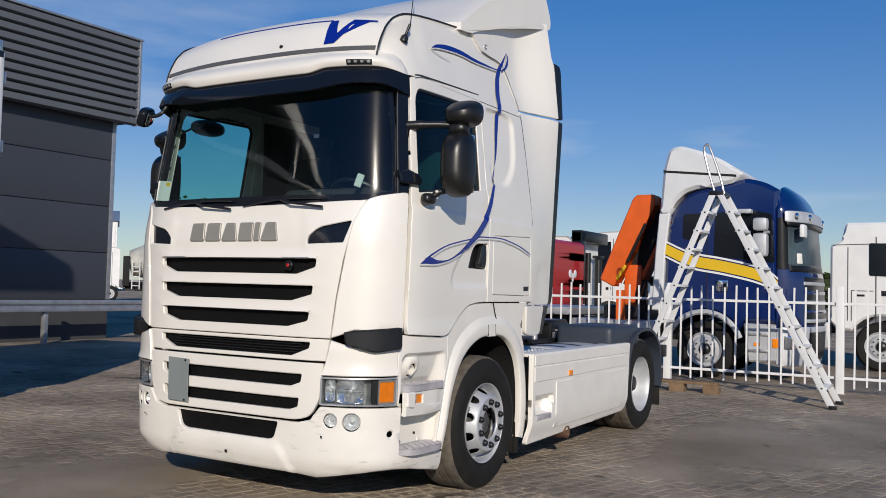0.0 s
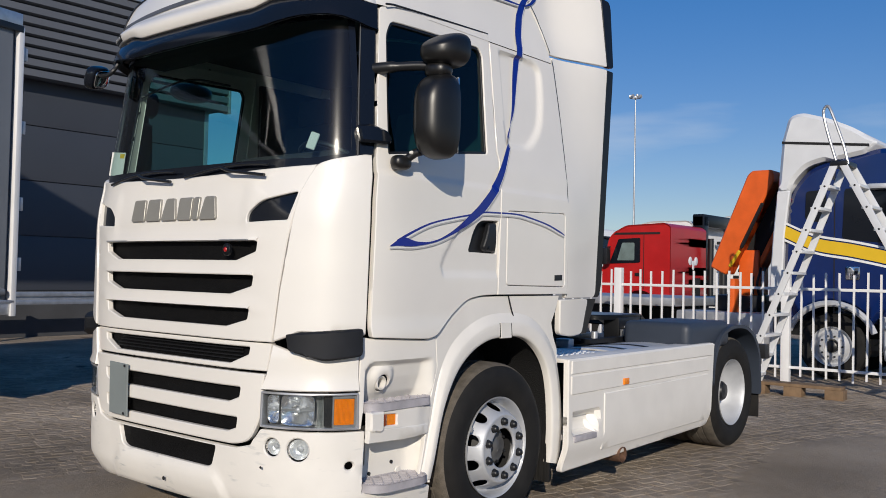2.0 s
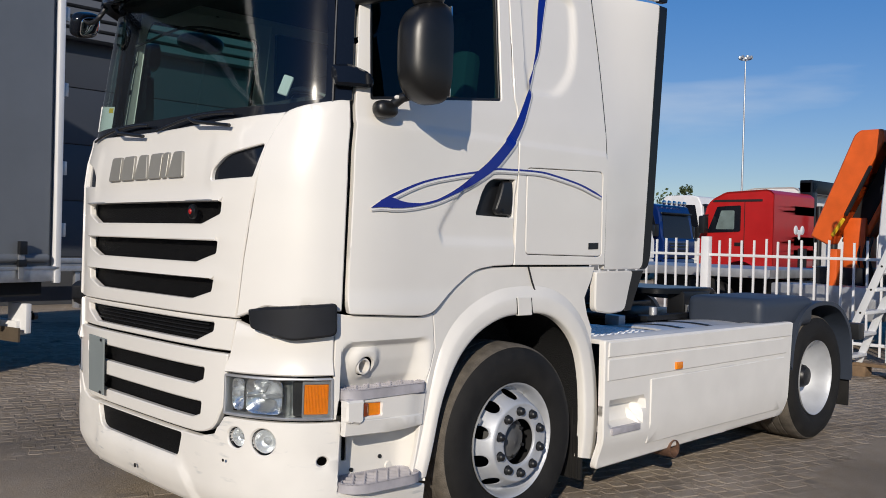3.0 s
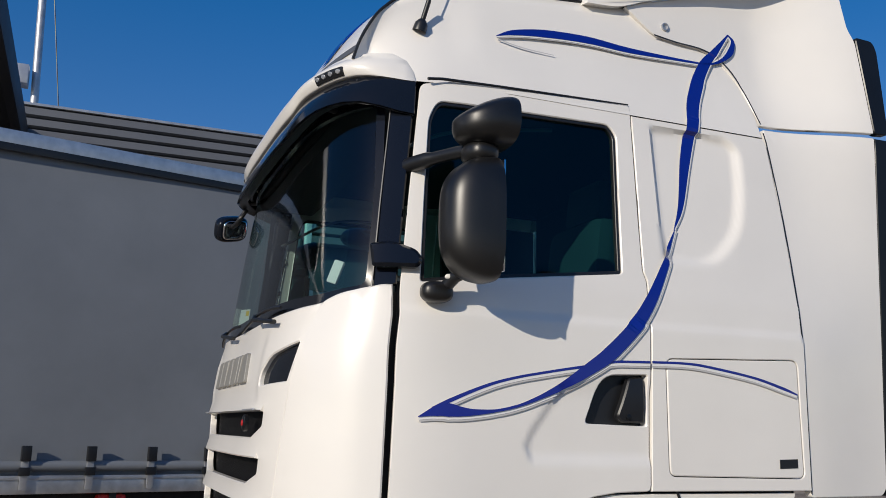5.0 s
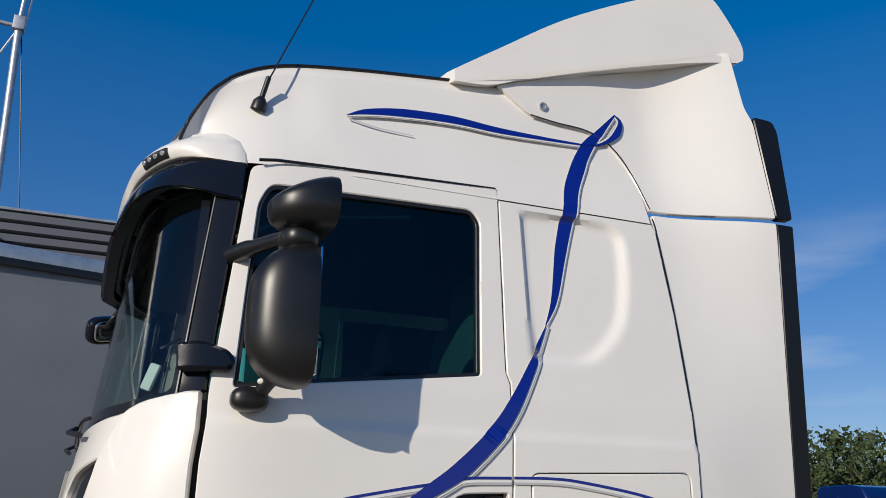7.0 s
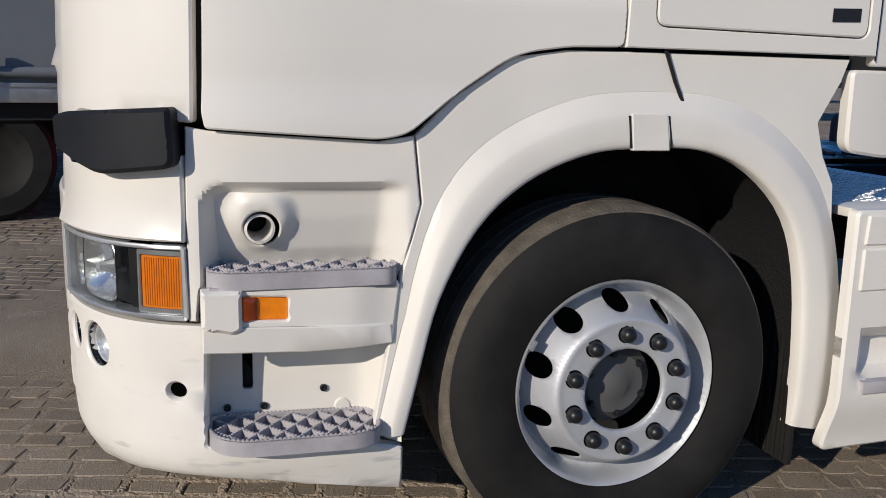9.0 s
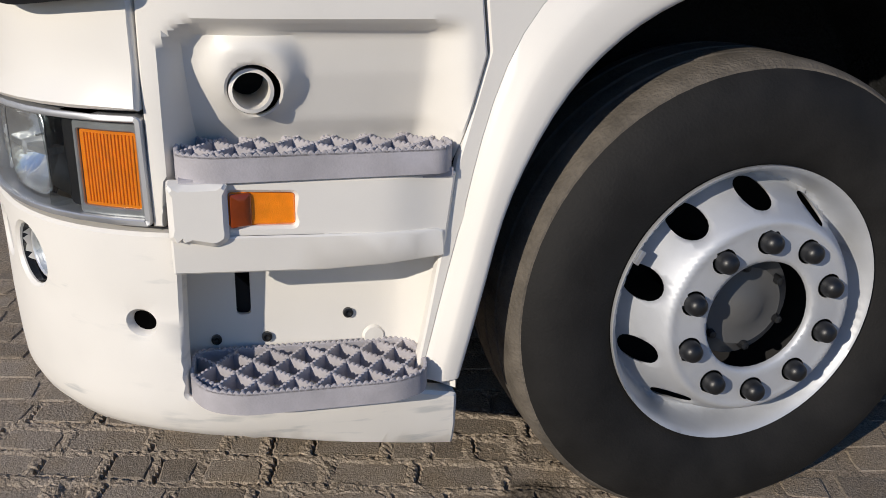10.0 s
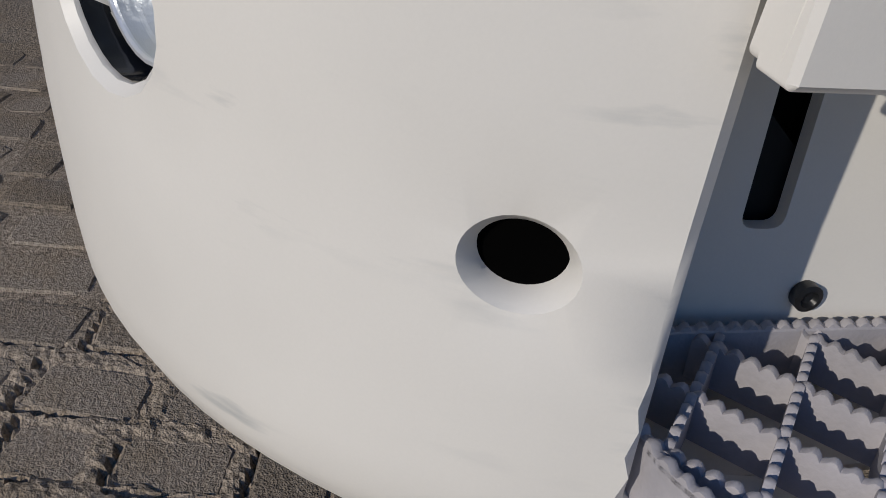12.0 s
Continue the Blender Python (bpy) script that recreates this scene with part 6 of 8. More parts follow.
slot_h = rounded([(-0.842, 0.665), (-0.816, 0.665), (-0.816, 0.497), (-0.842, 0.497)], 0.009)
lw = both("lower_well", sheet([(-0.957, 0.70), (-0.47, 0.70), (-0.46, 0.375), (-0.957, 0.385)], low_well, [slot_h], 0.01, 0, 0, 0.025), WHITE2, truck)
# added dark plate behind the slot paints the shade of its depth
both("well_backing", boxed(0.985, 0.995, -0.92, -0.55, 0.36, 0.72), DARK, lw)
both("well_floor", boxed(1.0, 1.13, -0.90, -0.48, 0.374, 0.382, 0.003), WHITE2, lw)
for by, bz in ((-0.881, 0.450), (-0.790, 0.452), (-0.640, 0.494)):
    both("bolt", lathe(bmesh.new(), [(0.0, 0.002), (0.004, 0.003), (0.006, 0.006), (0.0095, 0.005), (0.0095, -0.002)], 18, pose(well_x(by) + 0.002, by, bz)), BLACK, lw, "black socket bolt")
both("boss", lathe(bmesh.new(), [(0.0, 0.003), (0.018, 0.002), (0.022, -0.004)], 16, pose(well_x(-0.592) + 0.004, -0.592, 0.444)), WHITE2, lw)


# wheels
def wheel(name, at, flip, rear=False, label=""):
    R = 0.500
    w = part(name, bmesh_rim(rear), SILVER, truck, label, 75)
    w.matrix_basis = pose(*at, 0, 0, 180 if flip else 0) @ Matrix.Diagonal((1, 0.972, 0.972, 1)) @ pose(0, 0, 0, 20, 0, 0)
    prof = [(0.300, -0.006), (0.315, 0.004), (0.36, 0.020), (0.42, 0.024), (0.462, 0.012), (0.484, -0.010)]
    ty = part("tyre", lathe(bmesh.new(), prof + [(0.484, -0.04), (0.300, -0.05)], 72, None, True), RUBBER, w, "worn black tyre")
    bm = bmesh.new()
    lathe(bm, [(0.470, -0.03), (0.4835, -0.0105), (0.488, -0.012), (0.497, -0.028), (0.500, -0.04), (0.503, -0.07), (0.503, -0.095), (0.496, -0.098), (0.496, -0.106), (0.503, -0.109), (0.504, -0.16), (0.497, -0.163), (0.497, -0.171), (0.504, -0.174), (0.503, -0.235), (0.496, -0.238), (0.496, -0.246), (0.502, -0.249), (0.498, -0.285), (0.45, -0.315), (0.30, -0.30)], 96)
    part("tread", bm, TREAD, w, "dusty tread")
    return w


def rim_depth(r, rear):
    """The pressed profile of a rim, with its bends rounded."""
    return sum(rim_raw(abs(r + k * 0.0022), rear) for k in range(-2, 3)) / 5


def rim_raw(r, rear):
    if rear:
        return float(np.interp(r, [0.0, 0.10, 0.17, 0.20, 0.235, 0.262, 0.283, 0.292, 0.300], [-0.19, -0.19, -0.195, -0.200, -0.195, -0.14, -0.03, 0.0, 0.008]))
    return float(np.interp(r, [0.0, 0.118, 0.123, 0.192, 0.197, 0.203, 0.210, 0.228, 0.255, 0.268, 0.280, 0.289, 0.300], [0.045, 0.045, 0.050, 0.050, 0.054, 0.053, 0.042, 0.014, -0.056, -0.076, -0.028, 0.002, 0.010]))


def bmesh_rim(rear):
    """Disc with ten hand holes and an open centre, pressed to its depth profile."""
    bm = bmesh.new()
    holes = []
    if not rear:
        for k in range(10):
            a = 2 * math.pi * k / 10
            c = Vector((math.cos(a), math.sin(a))) * 0.238
            t = Vector((-math.sin(a), math.cos(a)))
            n = Vector((math.cos(a), math.sin(a)))
            holes.append([c + t * 0.034 * math.cos(q) + n * 0.023 * math.sin(q) for q in np.linspace(0, 2 * math.pi, 22, endpoint=False)])
        holes.append([Vector((0.118 * math.cos(q), 0.118 * math.sin(q))) for q in np.linspace(0, 2 * math.pi, 40, endpoint=False)])
    out = [Vector((0.300 * math.cos(q), 0.300 * math.sin(q))) for q in np.linspace(0, 2 * math.pi, 90, endpoint=False)]
    return sheet(out, lambda u, v, h: Vector((rim_depth(math.hypot(u, v), rear) + h, u, v)), holes, 0.012, 0, 0, 0.0085, bm)


WY, WZ = 0.138, 0.482
for flip in (False, True):
    sx = -1 if flip else 1
    w = wheel("front_wheel", (sx * 1.190, WY, WZ), flip, False, "front wheel with silver ten-hole steel rim")
    part("rim_barrel", lathe(bmesh.new(), [(0.296, 0.0), (0.285, -0.03), (0.27, -0.25), (0.20, -0.26), (0.0, -0.26)], 48), DARK, w)
    part("hub", lathe(bmesh.new(), [(0.0, 0.005), (0.035, 0.004), (0.045, -0.004), (0.085, -0.006), (0.100, -0.02), (0.117, -0.03), (0.117, -0.10)], 36), BANDGREY, w, "dark grey hub in the open rim centre")
    for k in range(6):
        a = 2 * math.pi * k / 6 + 0.3
        part("hub_bolt", lathe(bmesh.new(), [(0.0, 0.012), (0.008, 0.010), (0.010, 0.0), (0.010, -0.02)], 8, Matrix.Translation((-0.004, 0.088 * math.cos(a), 0.088 * math.sin(a)))), BLACK, w)
    nut = lathe(bmesh.new(), [(0.0, 0.030), (0.010, 0.029), (0.018, 0.023), (0.0215, 0.012), (0.022, 0.0), (0.026, 0.0), (0.026, -0.004)], 18)
    nme = finish(nut)
    nme.materials.append(BLACK)
    for k in range(10):
        a = 2 * math.pi * k / 10
        n = part("wheel_nut", nme, BLACK, w)
        n.matrix_basis = Matrix.Translation((0.050, 0.161 * math.cos(a), 0.161 * math.sin(a)))
    part("balance_weight", boxed(0.006, 0.016, -0.03, 0.0, 0.286, 0.297, 0.002), GALV, w).matrix_basis = pose(0, 0, 0, 40, 0, 0)
    r = wheel("rear_wheel", (sx * 1.175, 3.72, WZ), flip, True, "rear wheel with deep silver rim")
    part("hub", lathe(bmesh.new(), [(0.0, -0.06), (0.07, -0.065), (0.09, -0.09), (0.10, -0.19)], 30), BLACK, r)
    for k in range(10):
        a = 2 * math.pi * k / 10
        n = part("wheel_nut", nme, BLACK, r)
        n.matrix_basis = Matrix.Translation((-0.195, 0.161 * math.cos(a), 0.161 * math.sin(a)))
    inner = part("inner_wheel", lathe(bmesh.new(), [(0.28, -0.34), (0.48, -0.36), (0.497, -0.39), (0.497, -0.62), (0.48, -0.65), (0.28, -0.65)], 60), TREAD, r)
for ay in (WY, 3.72):
    part("axle", rod(bmesh.new(), (-1.0, ay, WZ), (1.0, ay, WZ), 0.07, 14), DARK, truck)
# windscreen, pillars, sun visor
ws_o = sym([(1.035, 2.80), (1.088, 2.42), (1.125, 2.055), (0.98, 1.995)])
ws_o = ws_o[:4] + [F(0.6, 1.975), F(-0.6, 1.975)] + ws_o[4:]
screen = part("windscreen", sheet(ws_o, skin, (), 0.0, -0.02, 0, 0.06), WINDSCREEN, truck, "large tinted windscreen")
frit = part("windscreen_border", sheet(sym([(1.03, 2.84), (1.092, 2.42), (1.130, 2.05), (0.985, 1.960)]), skin, [rounded(sym([(1.015, 2.785), (1.074, 2.42), (1.112, 2.075), (0.95, 2.050)]), 0.03)], 0.004, -0.017, 0, 0.06), GLOSSBLACK, truck, "black painted windscreen border")
both("pillar", sheet([D(-0.915, 2.86), D(-0.835, 2.86), D(-0.915, 2.075), D(-0.992, 2.045)], skin, (), 0.03, 0.002, 0.006, 0.05), GLOSSBLACK, truck, "gloss black windscreen pillar")
both("pillar_trim", sheet([D(-0.926, 2.76), D(-0.922, 2.76), D(-0.992, 2.06), D(-0.997, 2.06)], skin, (), 0.01, 0.004, 0.001, 0.1), BANDGREY, truck)
part("cowl", sheet(sym([(1.04, 2.03), (0.97, 1.95), (0.90, 1.93)]), skin, (), 0.03, -0.030, 0.004, 0.06), BLACK, truck, "black cowl below the windscreen")
bm = sheet(rounded([D(-0.99, 2.215), D(-0.93, 2.225), D(-0.85, 2.195), D(-0.83, 2.16), D(-0.845, 2.13), D(-0.985, 2.13)], [0.01, 0.02, 0.03, 0.03, 0.02, 0.01]), skin, (), 0.05, 0.05, 0.012, 0.02)
both("mirror_shroud", bm, GLOSSBLACK, truck, "black plastic cover on the pillar")
for x0, x1, zz in ((-0.75, -0.05, 2.03), (0.05, 0.72, 2.035)):
    p = [skin(*F(x0 + (x1 - x0) * t, 1.985 + 0.045 * math.sin(t * 2.2)), 0.012) for t in np.linspace(0, 1, 12)]
    part("wiper", tube(bmesh.new(), p, 0.007), BLACK, truck, "black windscreen wiper")
    part("wiper_arm", tube(bmesh.new(), [skin(*F(x1, 1.965), 0.03), skin(*F((x0 + x1) / 2 + 0.1, 1.995), 0.05), skin(*F((x0 + x1) / 2, 2.02), 0.022)], 0.009), BLACK, truck)


S_END = D(-0.835, 2.85)[0]
S_CORNER = F(0.86, 2.85)[0]


def brow(s):
    """Height of the joint between roof peak and visor."""
    k = abs(s)
    return 2.858 + 0.030 * step01(F(0.50, 2.86)[0], F(0.66, 2.86)[0], k) - 0.022 * step01(S_CORNER + 0.1, S_END, k)


def visor(s, v, h):
    """A deep band that stands out over the windscreen; v runs from the roof joint down to the lower rim."""
    k = abs(s)
    end = step01(S_END + 0.02, S_CORNER + 0.06, k)
    low = 2.738 + 0.040 * step01(0.55, 0.95, k) - 0.045 * step01(S_CORNER + 0.12, S_END, k)
    out = 0.014 + end * (0.036 + 0.034 * v + 0.008 * math.sin(math.pi * v))
    z = brow(s) - 0.004 + (low - brow(s)) * v
    return skin(s, z, out + h)


part("sun_visor", sheet([(-S_END, 0.0), (S_END, 0.0), (S_END, 1.0), (-S_END, 1.0)], lambda s, v, h: visor(s, v, h), (), 0.014, 0, 0.004, 0.07), GLOSSBLACK, truck, "deep gloss black sun visor over the windscreen")
part("visor_lip", sheet([(-S_END, 0.0), (S_END, 0.0), (S_END, 1.0), (-S_END, 1.0)], lambda s, v, h: visor(s, 1.0, -0.012 - 0.045 * v) + Vector((0, 0, 0.016 * v + h)), (), 0.008, 0.004, 0, 0.08), BLACK, truck)
part("visor_rail", tube(bmesh.new(), [visor(s, 0.55, -0.055) for s in np.linspace(-S_CORNER, S_CORNER, 24)], 0.020), BLACK, truck)
for s in (-0.9, -0.3, 0.3, 0.9):
    part("visor_bracket", rod(bmesh.new(), visor(s, 0.75, -0.02), skin(s, 2.80, -0.02), 0.014), BLACK, truck)
part("header_panel", sheet(sym([(1.0, 2.875), (1.0, 2.775)]), skin, (), 0.02, -0.012, 0, 0.08), GLOSSBLACK, truck)

# roof: crowned top bounded by a seal on each shoulder, and the leaning sides
SEAL = curve([(-1.07, 2.90, 0), (-1.047, 2.985, 0), (-1.03, 3.04, 0), (-1.003, 3.10, 0), (-0.965, 3.165, 0), (-0.93, 3.205, 0), (-0.88, 3.25, 0), (-0.78, 3.302, 0), (-0.655, 3.336, 0), (-0.45, 3.366, 0), (-0.25, 3.388, 0), (0.07, 3.418, 0), (0.45, 3.44, 0), (0.78, 3.45, 0)], 3)
SEAL_X = 0.972
SEAL_Y, SEAL_Z = [p.x for p in SEAL], [p.y for p in SEAL]


def wide(z):
    return float(np.interp(z, [2.87, 3.0, 3.13, 3.3, 3.48], [1.109, 1.062, 1.022, 0.999, 0.985]))


def roof_side(i, q):
    """Side of the roof at a station of the seal; q runs from the eave up to the seal."""
    y, z = SEAL_Y[i], SEAL_Z[i]
    ye = max(y, -0.99)
    zz = 2.872 + (z - 2.872) * q
    e = skin(*D(ye, 2.872)).x if ye < YC else 1.109
    w = min(wide(zz), wide(zz) - 1.109 + e + 0.02 * q)
    x = w + (SEAL_X - w) * q ** (2.2 if ye < -0.6 else 5)
    return Vector((x, y + (ye - y) * (1 - q), zz))


def roof_top(u, i):
    """Front and top of the roof between the seals; u runs from -1 to 1."""
    g = 1 - abs(u) ** 2.6
    y, z = SEAL_Y[i], SEAL_Z[i]
    bow = float(np.interp(z, [2.9, 3.0, 3.1, 3.25, 3.33], [0.090, 0.080, 0.052, 0.028, 0.0]))
    return Vector((SEAL_X * u, y - bow * g, z + (0.018 + 0.055 * step01(2.95, 3.3, z)) * g))


bm = bmesh.new()
us = list(np.linspace(-1, 1, 31))
nq = 10
rows_ = []
for i in range(len(SEAL)):
    left = [roof_side(i, k / nq) for k in range(nq)]
    row = [Vector((-p.x, p.y, p.z)) for p in left] + [roof_top(u, i) for u in us] + left[::-1]
    rows_.append([bm.verts.new(p) for p in row])
for r0, r1 in zip(rows_, rows_[1:]):
    for i in range(len(r0) - 1):
        bm.faces.new((r0[i], r0[i + 1], r1[i + 1], r1[i]))
bm.faces.new(rows_[-1])
roof = part("roof", bm, WHITE, truck, "white high cab roof", 75)
both("roof_seal", tube(bmesh.new(), [roof_side(i, 1.0) + Vector((0.002, -0.002, 0.003)) for i in range(2, len(SEAL) - 4)], 0.0062, 8), BLACK, roof, "black roof seal")


def front_of_roof(u, z, h=0.0):
    """A point of the roof front by its height on the seal."""
    k = min(range(len(SEAL)), key=lambda i: abs(SEAL_Z[i] - z) if SEAL_Y[i] < -0.5 else 9)
    j = k + 1 if z > SEAL_Z[k] else k - 1
    f = (z - SEAL_Z[k]) / (SEAL_Z[j] - SEAL_Z[k])
    p = roof_top(u, k).lerp(roof_top(u, j), f)
    return p + Vector((0, -0.75, 0.6)) * h


bm = bmesh.new()
ua = np.linspace(-0.985, 0.985, 40)
lo, hi_ = ([bm.verts.new(front_of_roof(u, z, 0.004)) for u in ua] for z in (2.998, 3.028))
for i in range(39):
    bm.faces.new((lo[i], lo[i + 1], hi_[i + 1], hi_[i]))
part("roof_band", bm, BANDGREY, roof, "dark grey strip across the roof front", 60)


# peak over the visor with marker lamps
def peak(s, v, h):
    k = abs(s)
    corner = step01(0.55, S_CORNER, k)
    tail = step01(S_END + 0.005, S_CORNER + 0.10, k)
    top = 3.012 - 0.016 * corner
    z = brow(s) + (top - brow(s)) * v
    out = 0.010 + tail * (0.052 + 0.028 * math.sin(math.pi * min(1, v * 1.15)) - v * v * (0.056 - 0.030 * corner)) - 0.034 * v * step01(S_CORNER + 0.02, S_END - 0.05, k)
    return skin(s, z, out + h)


part("roof_peak", sheet([(-S_END, 0.0), (S_END, 0.0), (S_END - 0.012, 0.35), (S_END - 0.05, 0.75), (S_END - 0.12, 1.0), (-S_END + 0.12, 1.0), (-S_END + 0.05, 0.75), (-S_END + 0.012, 0.35)], peak, (), 0.03, 0.0, 0.006, 0.05), WHITE, truck, "white roof peak above the visor", 60)
for sg in (1, -1):
    c0, c1 = F(0.788, 2.9)[0], F(0.925, 2.9)[0]
    ml = part("marker_lamp", sheet(rounded([(sg * c0, 0.06), (sg * c1, 0.06), (sg * c1, 0.36), (sg * c0, 0.36)], 0.006), peak, (), 0.012, 0.006, 0.002, 0.06), BLACK, truck, "row of four small marker lamps")
    for k in range(4):
        p = sg * (c0 + (c1 - c0) * (k + 0.5) / 4)
        part("marker_lens", sheet(oval(p, 0.21, 0.012, 0.08, 12), peak, (), 0.01, 0.010, 0.002, 0.02), GALV, ml)
# blue roof emblem: a plain chevron, and a thin line towards the far side
for o in ([(0.515, 3.215), (0.575, 3.220), (0.625, 3.125), (0.635, 3.055), (0.555, 3.050)], [(0.575, 3.055), (0.635, 3.055), (0.74, 3.200), (0.90, 3.205), (0.89, 3.215), (0.70, 3.222)]):
    bm = bmesh.new()
    vs = [bm.verts.new(front_of_roof(u / SEAL_X, z, 0.006)) for u, z in dense([Vector(q) for q in o], 0.03)]
    bm.faces.new(vs)
    bmesh.ops.triangulate(bm, faces=bm.faces)
    part("emblem", bm, BLUEDECAL, roof, "blue emblem", 0)
part("emblem_stripe", tube(bmesh.new(), [front_of_roof(u, 3.222, 0.0) for u in np.linspace(-0.55, 0.54, 30)], 0.006, 6), BLUEDECAL, roof)
part("washer_cap", lathe(bmesh.new(), [(0, 0.012), (0.012, 0.010), (0.014, -0.01)], 14, Matrix.Translation(front_of_roof(0.19, 3.068)) @ pose(0, 0, 0, 0, 0, -90)), BLACK, roof)
# aerial
ant = Vector((1.015, -0.80, 3.128))
part("aerial_foot", lathe(bmesh.new(), [(0.028, -0.02), (0.026, 0.01), (0.016, 0.025), (0.010, 0.03), (0.010, 0.105), (0.005, 0.11)], 16, Matrix.Translation(ant) @ pose(0, 0, 0, 0, -70, 35)), BLACK, truck, "black aerial foot")
part("aerial", rod(bmesh.new(), ant + Vector((0.030, 0.022, 0.09)), ant + Vector((-0.12, 0.36, 0.98)), 0.003, 6), BLACK, truck, "thin black whip aerial")


# side fairings and roof spoiler
def fairing(y, z, h):
    x = float(np.interp(z, [1.0, 1.4, 1.95, 2.1, 2.4, 2.87, 3.0, 3.13, 3.3, 3.48, 3.8], [1.195, 1.206, 1.208, 1.196, 1.157, 1.102, 1.064, 1.025, 1.002, 0.988, 0.985]))
    r = float(np.interp(z, [1.0, 1.35, 2.2, 2.9, 3.4, 3.8], [1.14, 1.15, 1.18, 1.205, 1.175, 1.12]))
    x += (r - x) * step01(0.82, 1.40, y)
    return Vector((x + h, y, z))


low_f = rounded([(0.853, 1.345), (0.848, 2.05), (0.837, 2.48), (0.806, 2.92), (1.345, 2.925), (1.315, 1.375), (1.29, 1.345)], [0.02, 0, 0, 0.01, 0.01, 0.04, 0.03])
both("side_fairing", sheet(low_f, fairing, (), 0.03, 0, 0.003, 0.06), WHITE, truck, "white side fairing")
both("fairing_edge", sheet(rounded([(1.318, 1.345), (1.35, 2.925), (1.435, 2.925), (1.405, 1.42), (1.38, 1.345)], [0, 0, 0.01, 0.04, 0.04]), fairing, (), 0.03, -0.004, 0.004, 0.08), SATINBLACK, truck, "black rubber fairing edge")
both("lower_fairing", sheet(rounded([(0.79, 1.335), (1.21, 1.335), (1.13, 1.10), (0.96, 1.09), (0.80, 1.11)], [0.02, 0.02, 0.04, 0.05, 0.04]), fairing, (), 0.03, -0.004, 0.008, 0.05), WHITE, truck, "white lower fairing")
both("lower_fairing_edge", sheet([(1.215, 1.335), (1.35, 1.335), (1.22, 1.10), (1.135, 1.10)], fairing, (), 0.02, -0.012, 0.003, 0.08), SATINBLACK, truck)
up_f = [(0.16, 3.42), (0.30, 3.31), (0.42, 3.295), (0.56, 3.285), (0.66, 3.24), (0.744, 3.13), (0.802, 2.937), (1.345, 2.945), (1.31, 3.40), (1.285, 3.47), (1.265, 3.77), (0.79, 3.62), (0.25, 3.46)]
both("upper_fairing", sheet(rounded(up_f, [0, 0.03, 0.03, 0.03, 0.05, 0.05, 0.01, 0.01, 0.03, 0.03, 0.02, 0, 0]), fairing, (), 0.02, 0.002, 0.003, 0.04), WHITE, truck, "white upper side fairing")
both("upper_fairing_edge", sheet(rounded([(1.35, 2.945), (1.315, 3.43), (1.41, 3.42), (1.43, 3.37), (1.435, 2.950)], 0.02), fairing, (), 0.03, 0, 0.004, 0.08), SATINBLACK, truck)
both("grommet", lathe(bmesh.new(), [(0.0, -0.002), (0.010, 0.0), (0.013, 0.006), (0.018, 0.006), (0.019, -0.01)], 16, Matrix.Translation(fairing(0.36, 3.36, 0.006))), GALV, truck)
TOP = [(-0.06, 3.44), (0.12, 3.565), (0.45, 3.785), (0.82, 3.957), (1.12, 4.052), (1.205, 4.048), (1.265, 3.992), (1.36, 3.84), (1.365, 3.76), (1.34, 3.735)]
BOT = [(-0.06, 3.385), (0.10, 3.40), (0.25, 3.455), (0.50, 3.530), (0.80, 3.610), (1.0, 3.658), (1.15, 3.692), (1.26, 3.715), (1.31, 3.725), (1.33, 3.73)]
bm = bmesh.new()
tc = curve([(*p, 0) for p in TOP], 5)
bc = curve([(*p, 0) for p in BOT], 5)
loop2 = [Vector((p.x, p.y)) for p in tc] + [Vector((p.x, p.y)) for p in reversed(bc)]
rows_ = []
for k in range(25):
    u = -1 + 2 * k / 24
    e = 1 - 0.025 * max(0, abs(u) - 0.86) / 0.14
    x = 1.01 * math.copysign(1 - (1 - abs(u)) ** 1.25, u)
    cen = Vector((0.75, 3.66))
    ring = []
    for q in loop2:
        p = cen + (q - cen) * e
        spread = 1.0 + 0.09 * step01(0.2, 1.2, p.x)
        ring.append(bm.verts.new((x * spread, p.x, p.y + 0.05 * (1 - u * u))))
    rows_.append(ring)
for a, b in zip(rows_, rows_[1:]):
    for i in range(len(a)):
        bm.faces.new((a[i], a[(i + 1) % len(a)], b[(i + 1) % len(a)], b[i]))
for ring in (rows_[0], rows_[-1]):
    f = bm.faces.new(ring)
part("roof_spoiler", bm, WHITE, truck, "white curved roof spoiler", 50)

for line in ([(0.300, 3.310), (0.42, 3.296), (0.56, 3.286), (0.66, 3.24), (0.744, 3.13), (0.797, 2.947)], [(0.797, 2.90), (0.834, 2.48), (0.846, 2.05), (0.850, 1.36)]):
    ribbon(line, [0.0035, 0.0035], truck, BLACK, 0.006, fairing, "fairing_joint")
both("eave_seal", tube(bmesh.new(), [(wide(z) + 0.007, y, z) for y, z in ((-0.80, 2.874), (-0.74, 2.884), (-0.5, 2.896), (-0.2, 2.908), (0.095, 2.919))], [0.006, 0.006, 0.005, 0.004, 0.003], 6), BLACK, truck)
# roof decals, which run on over the fairing
up_poly = rounded([Vector(p) for p in up_f], 0.02)


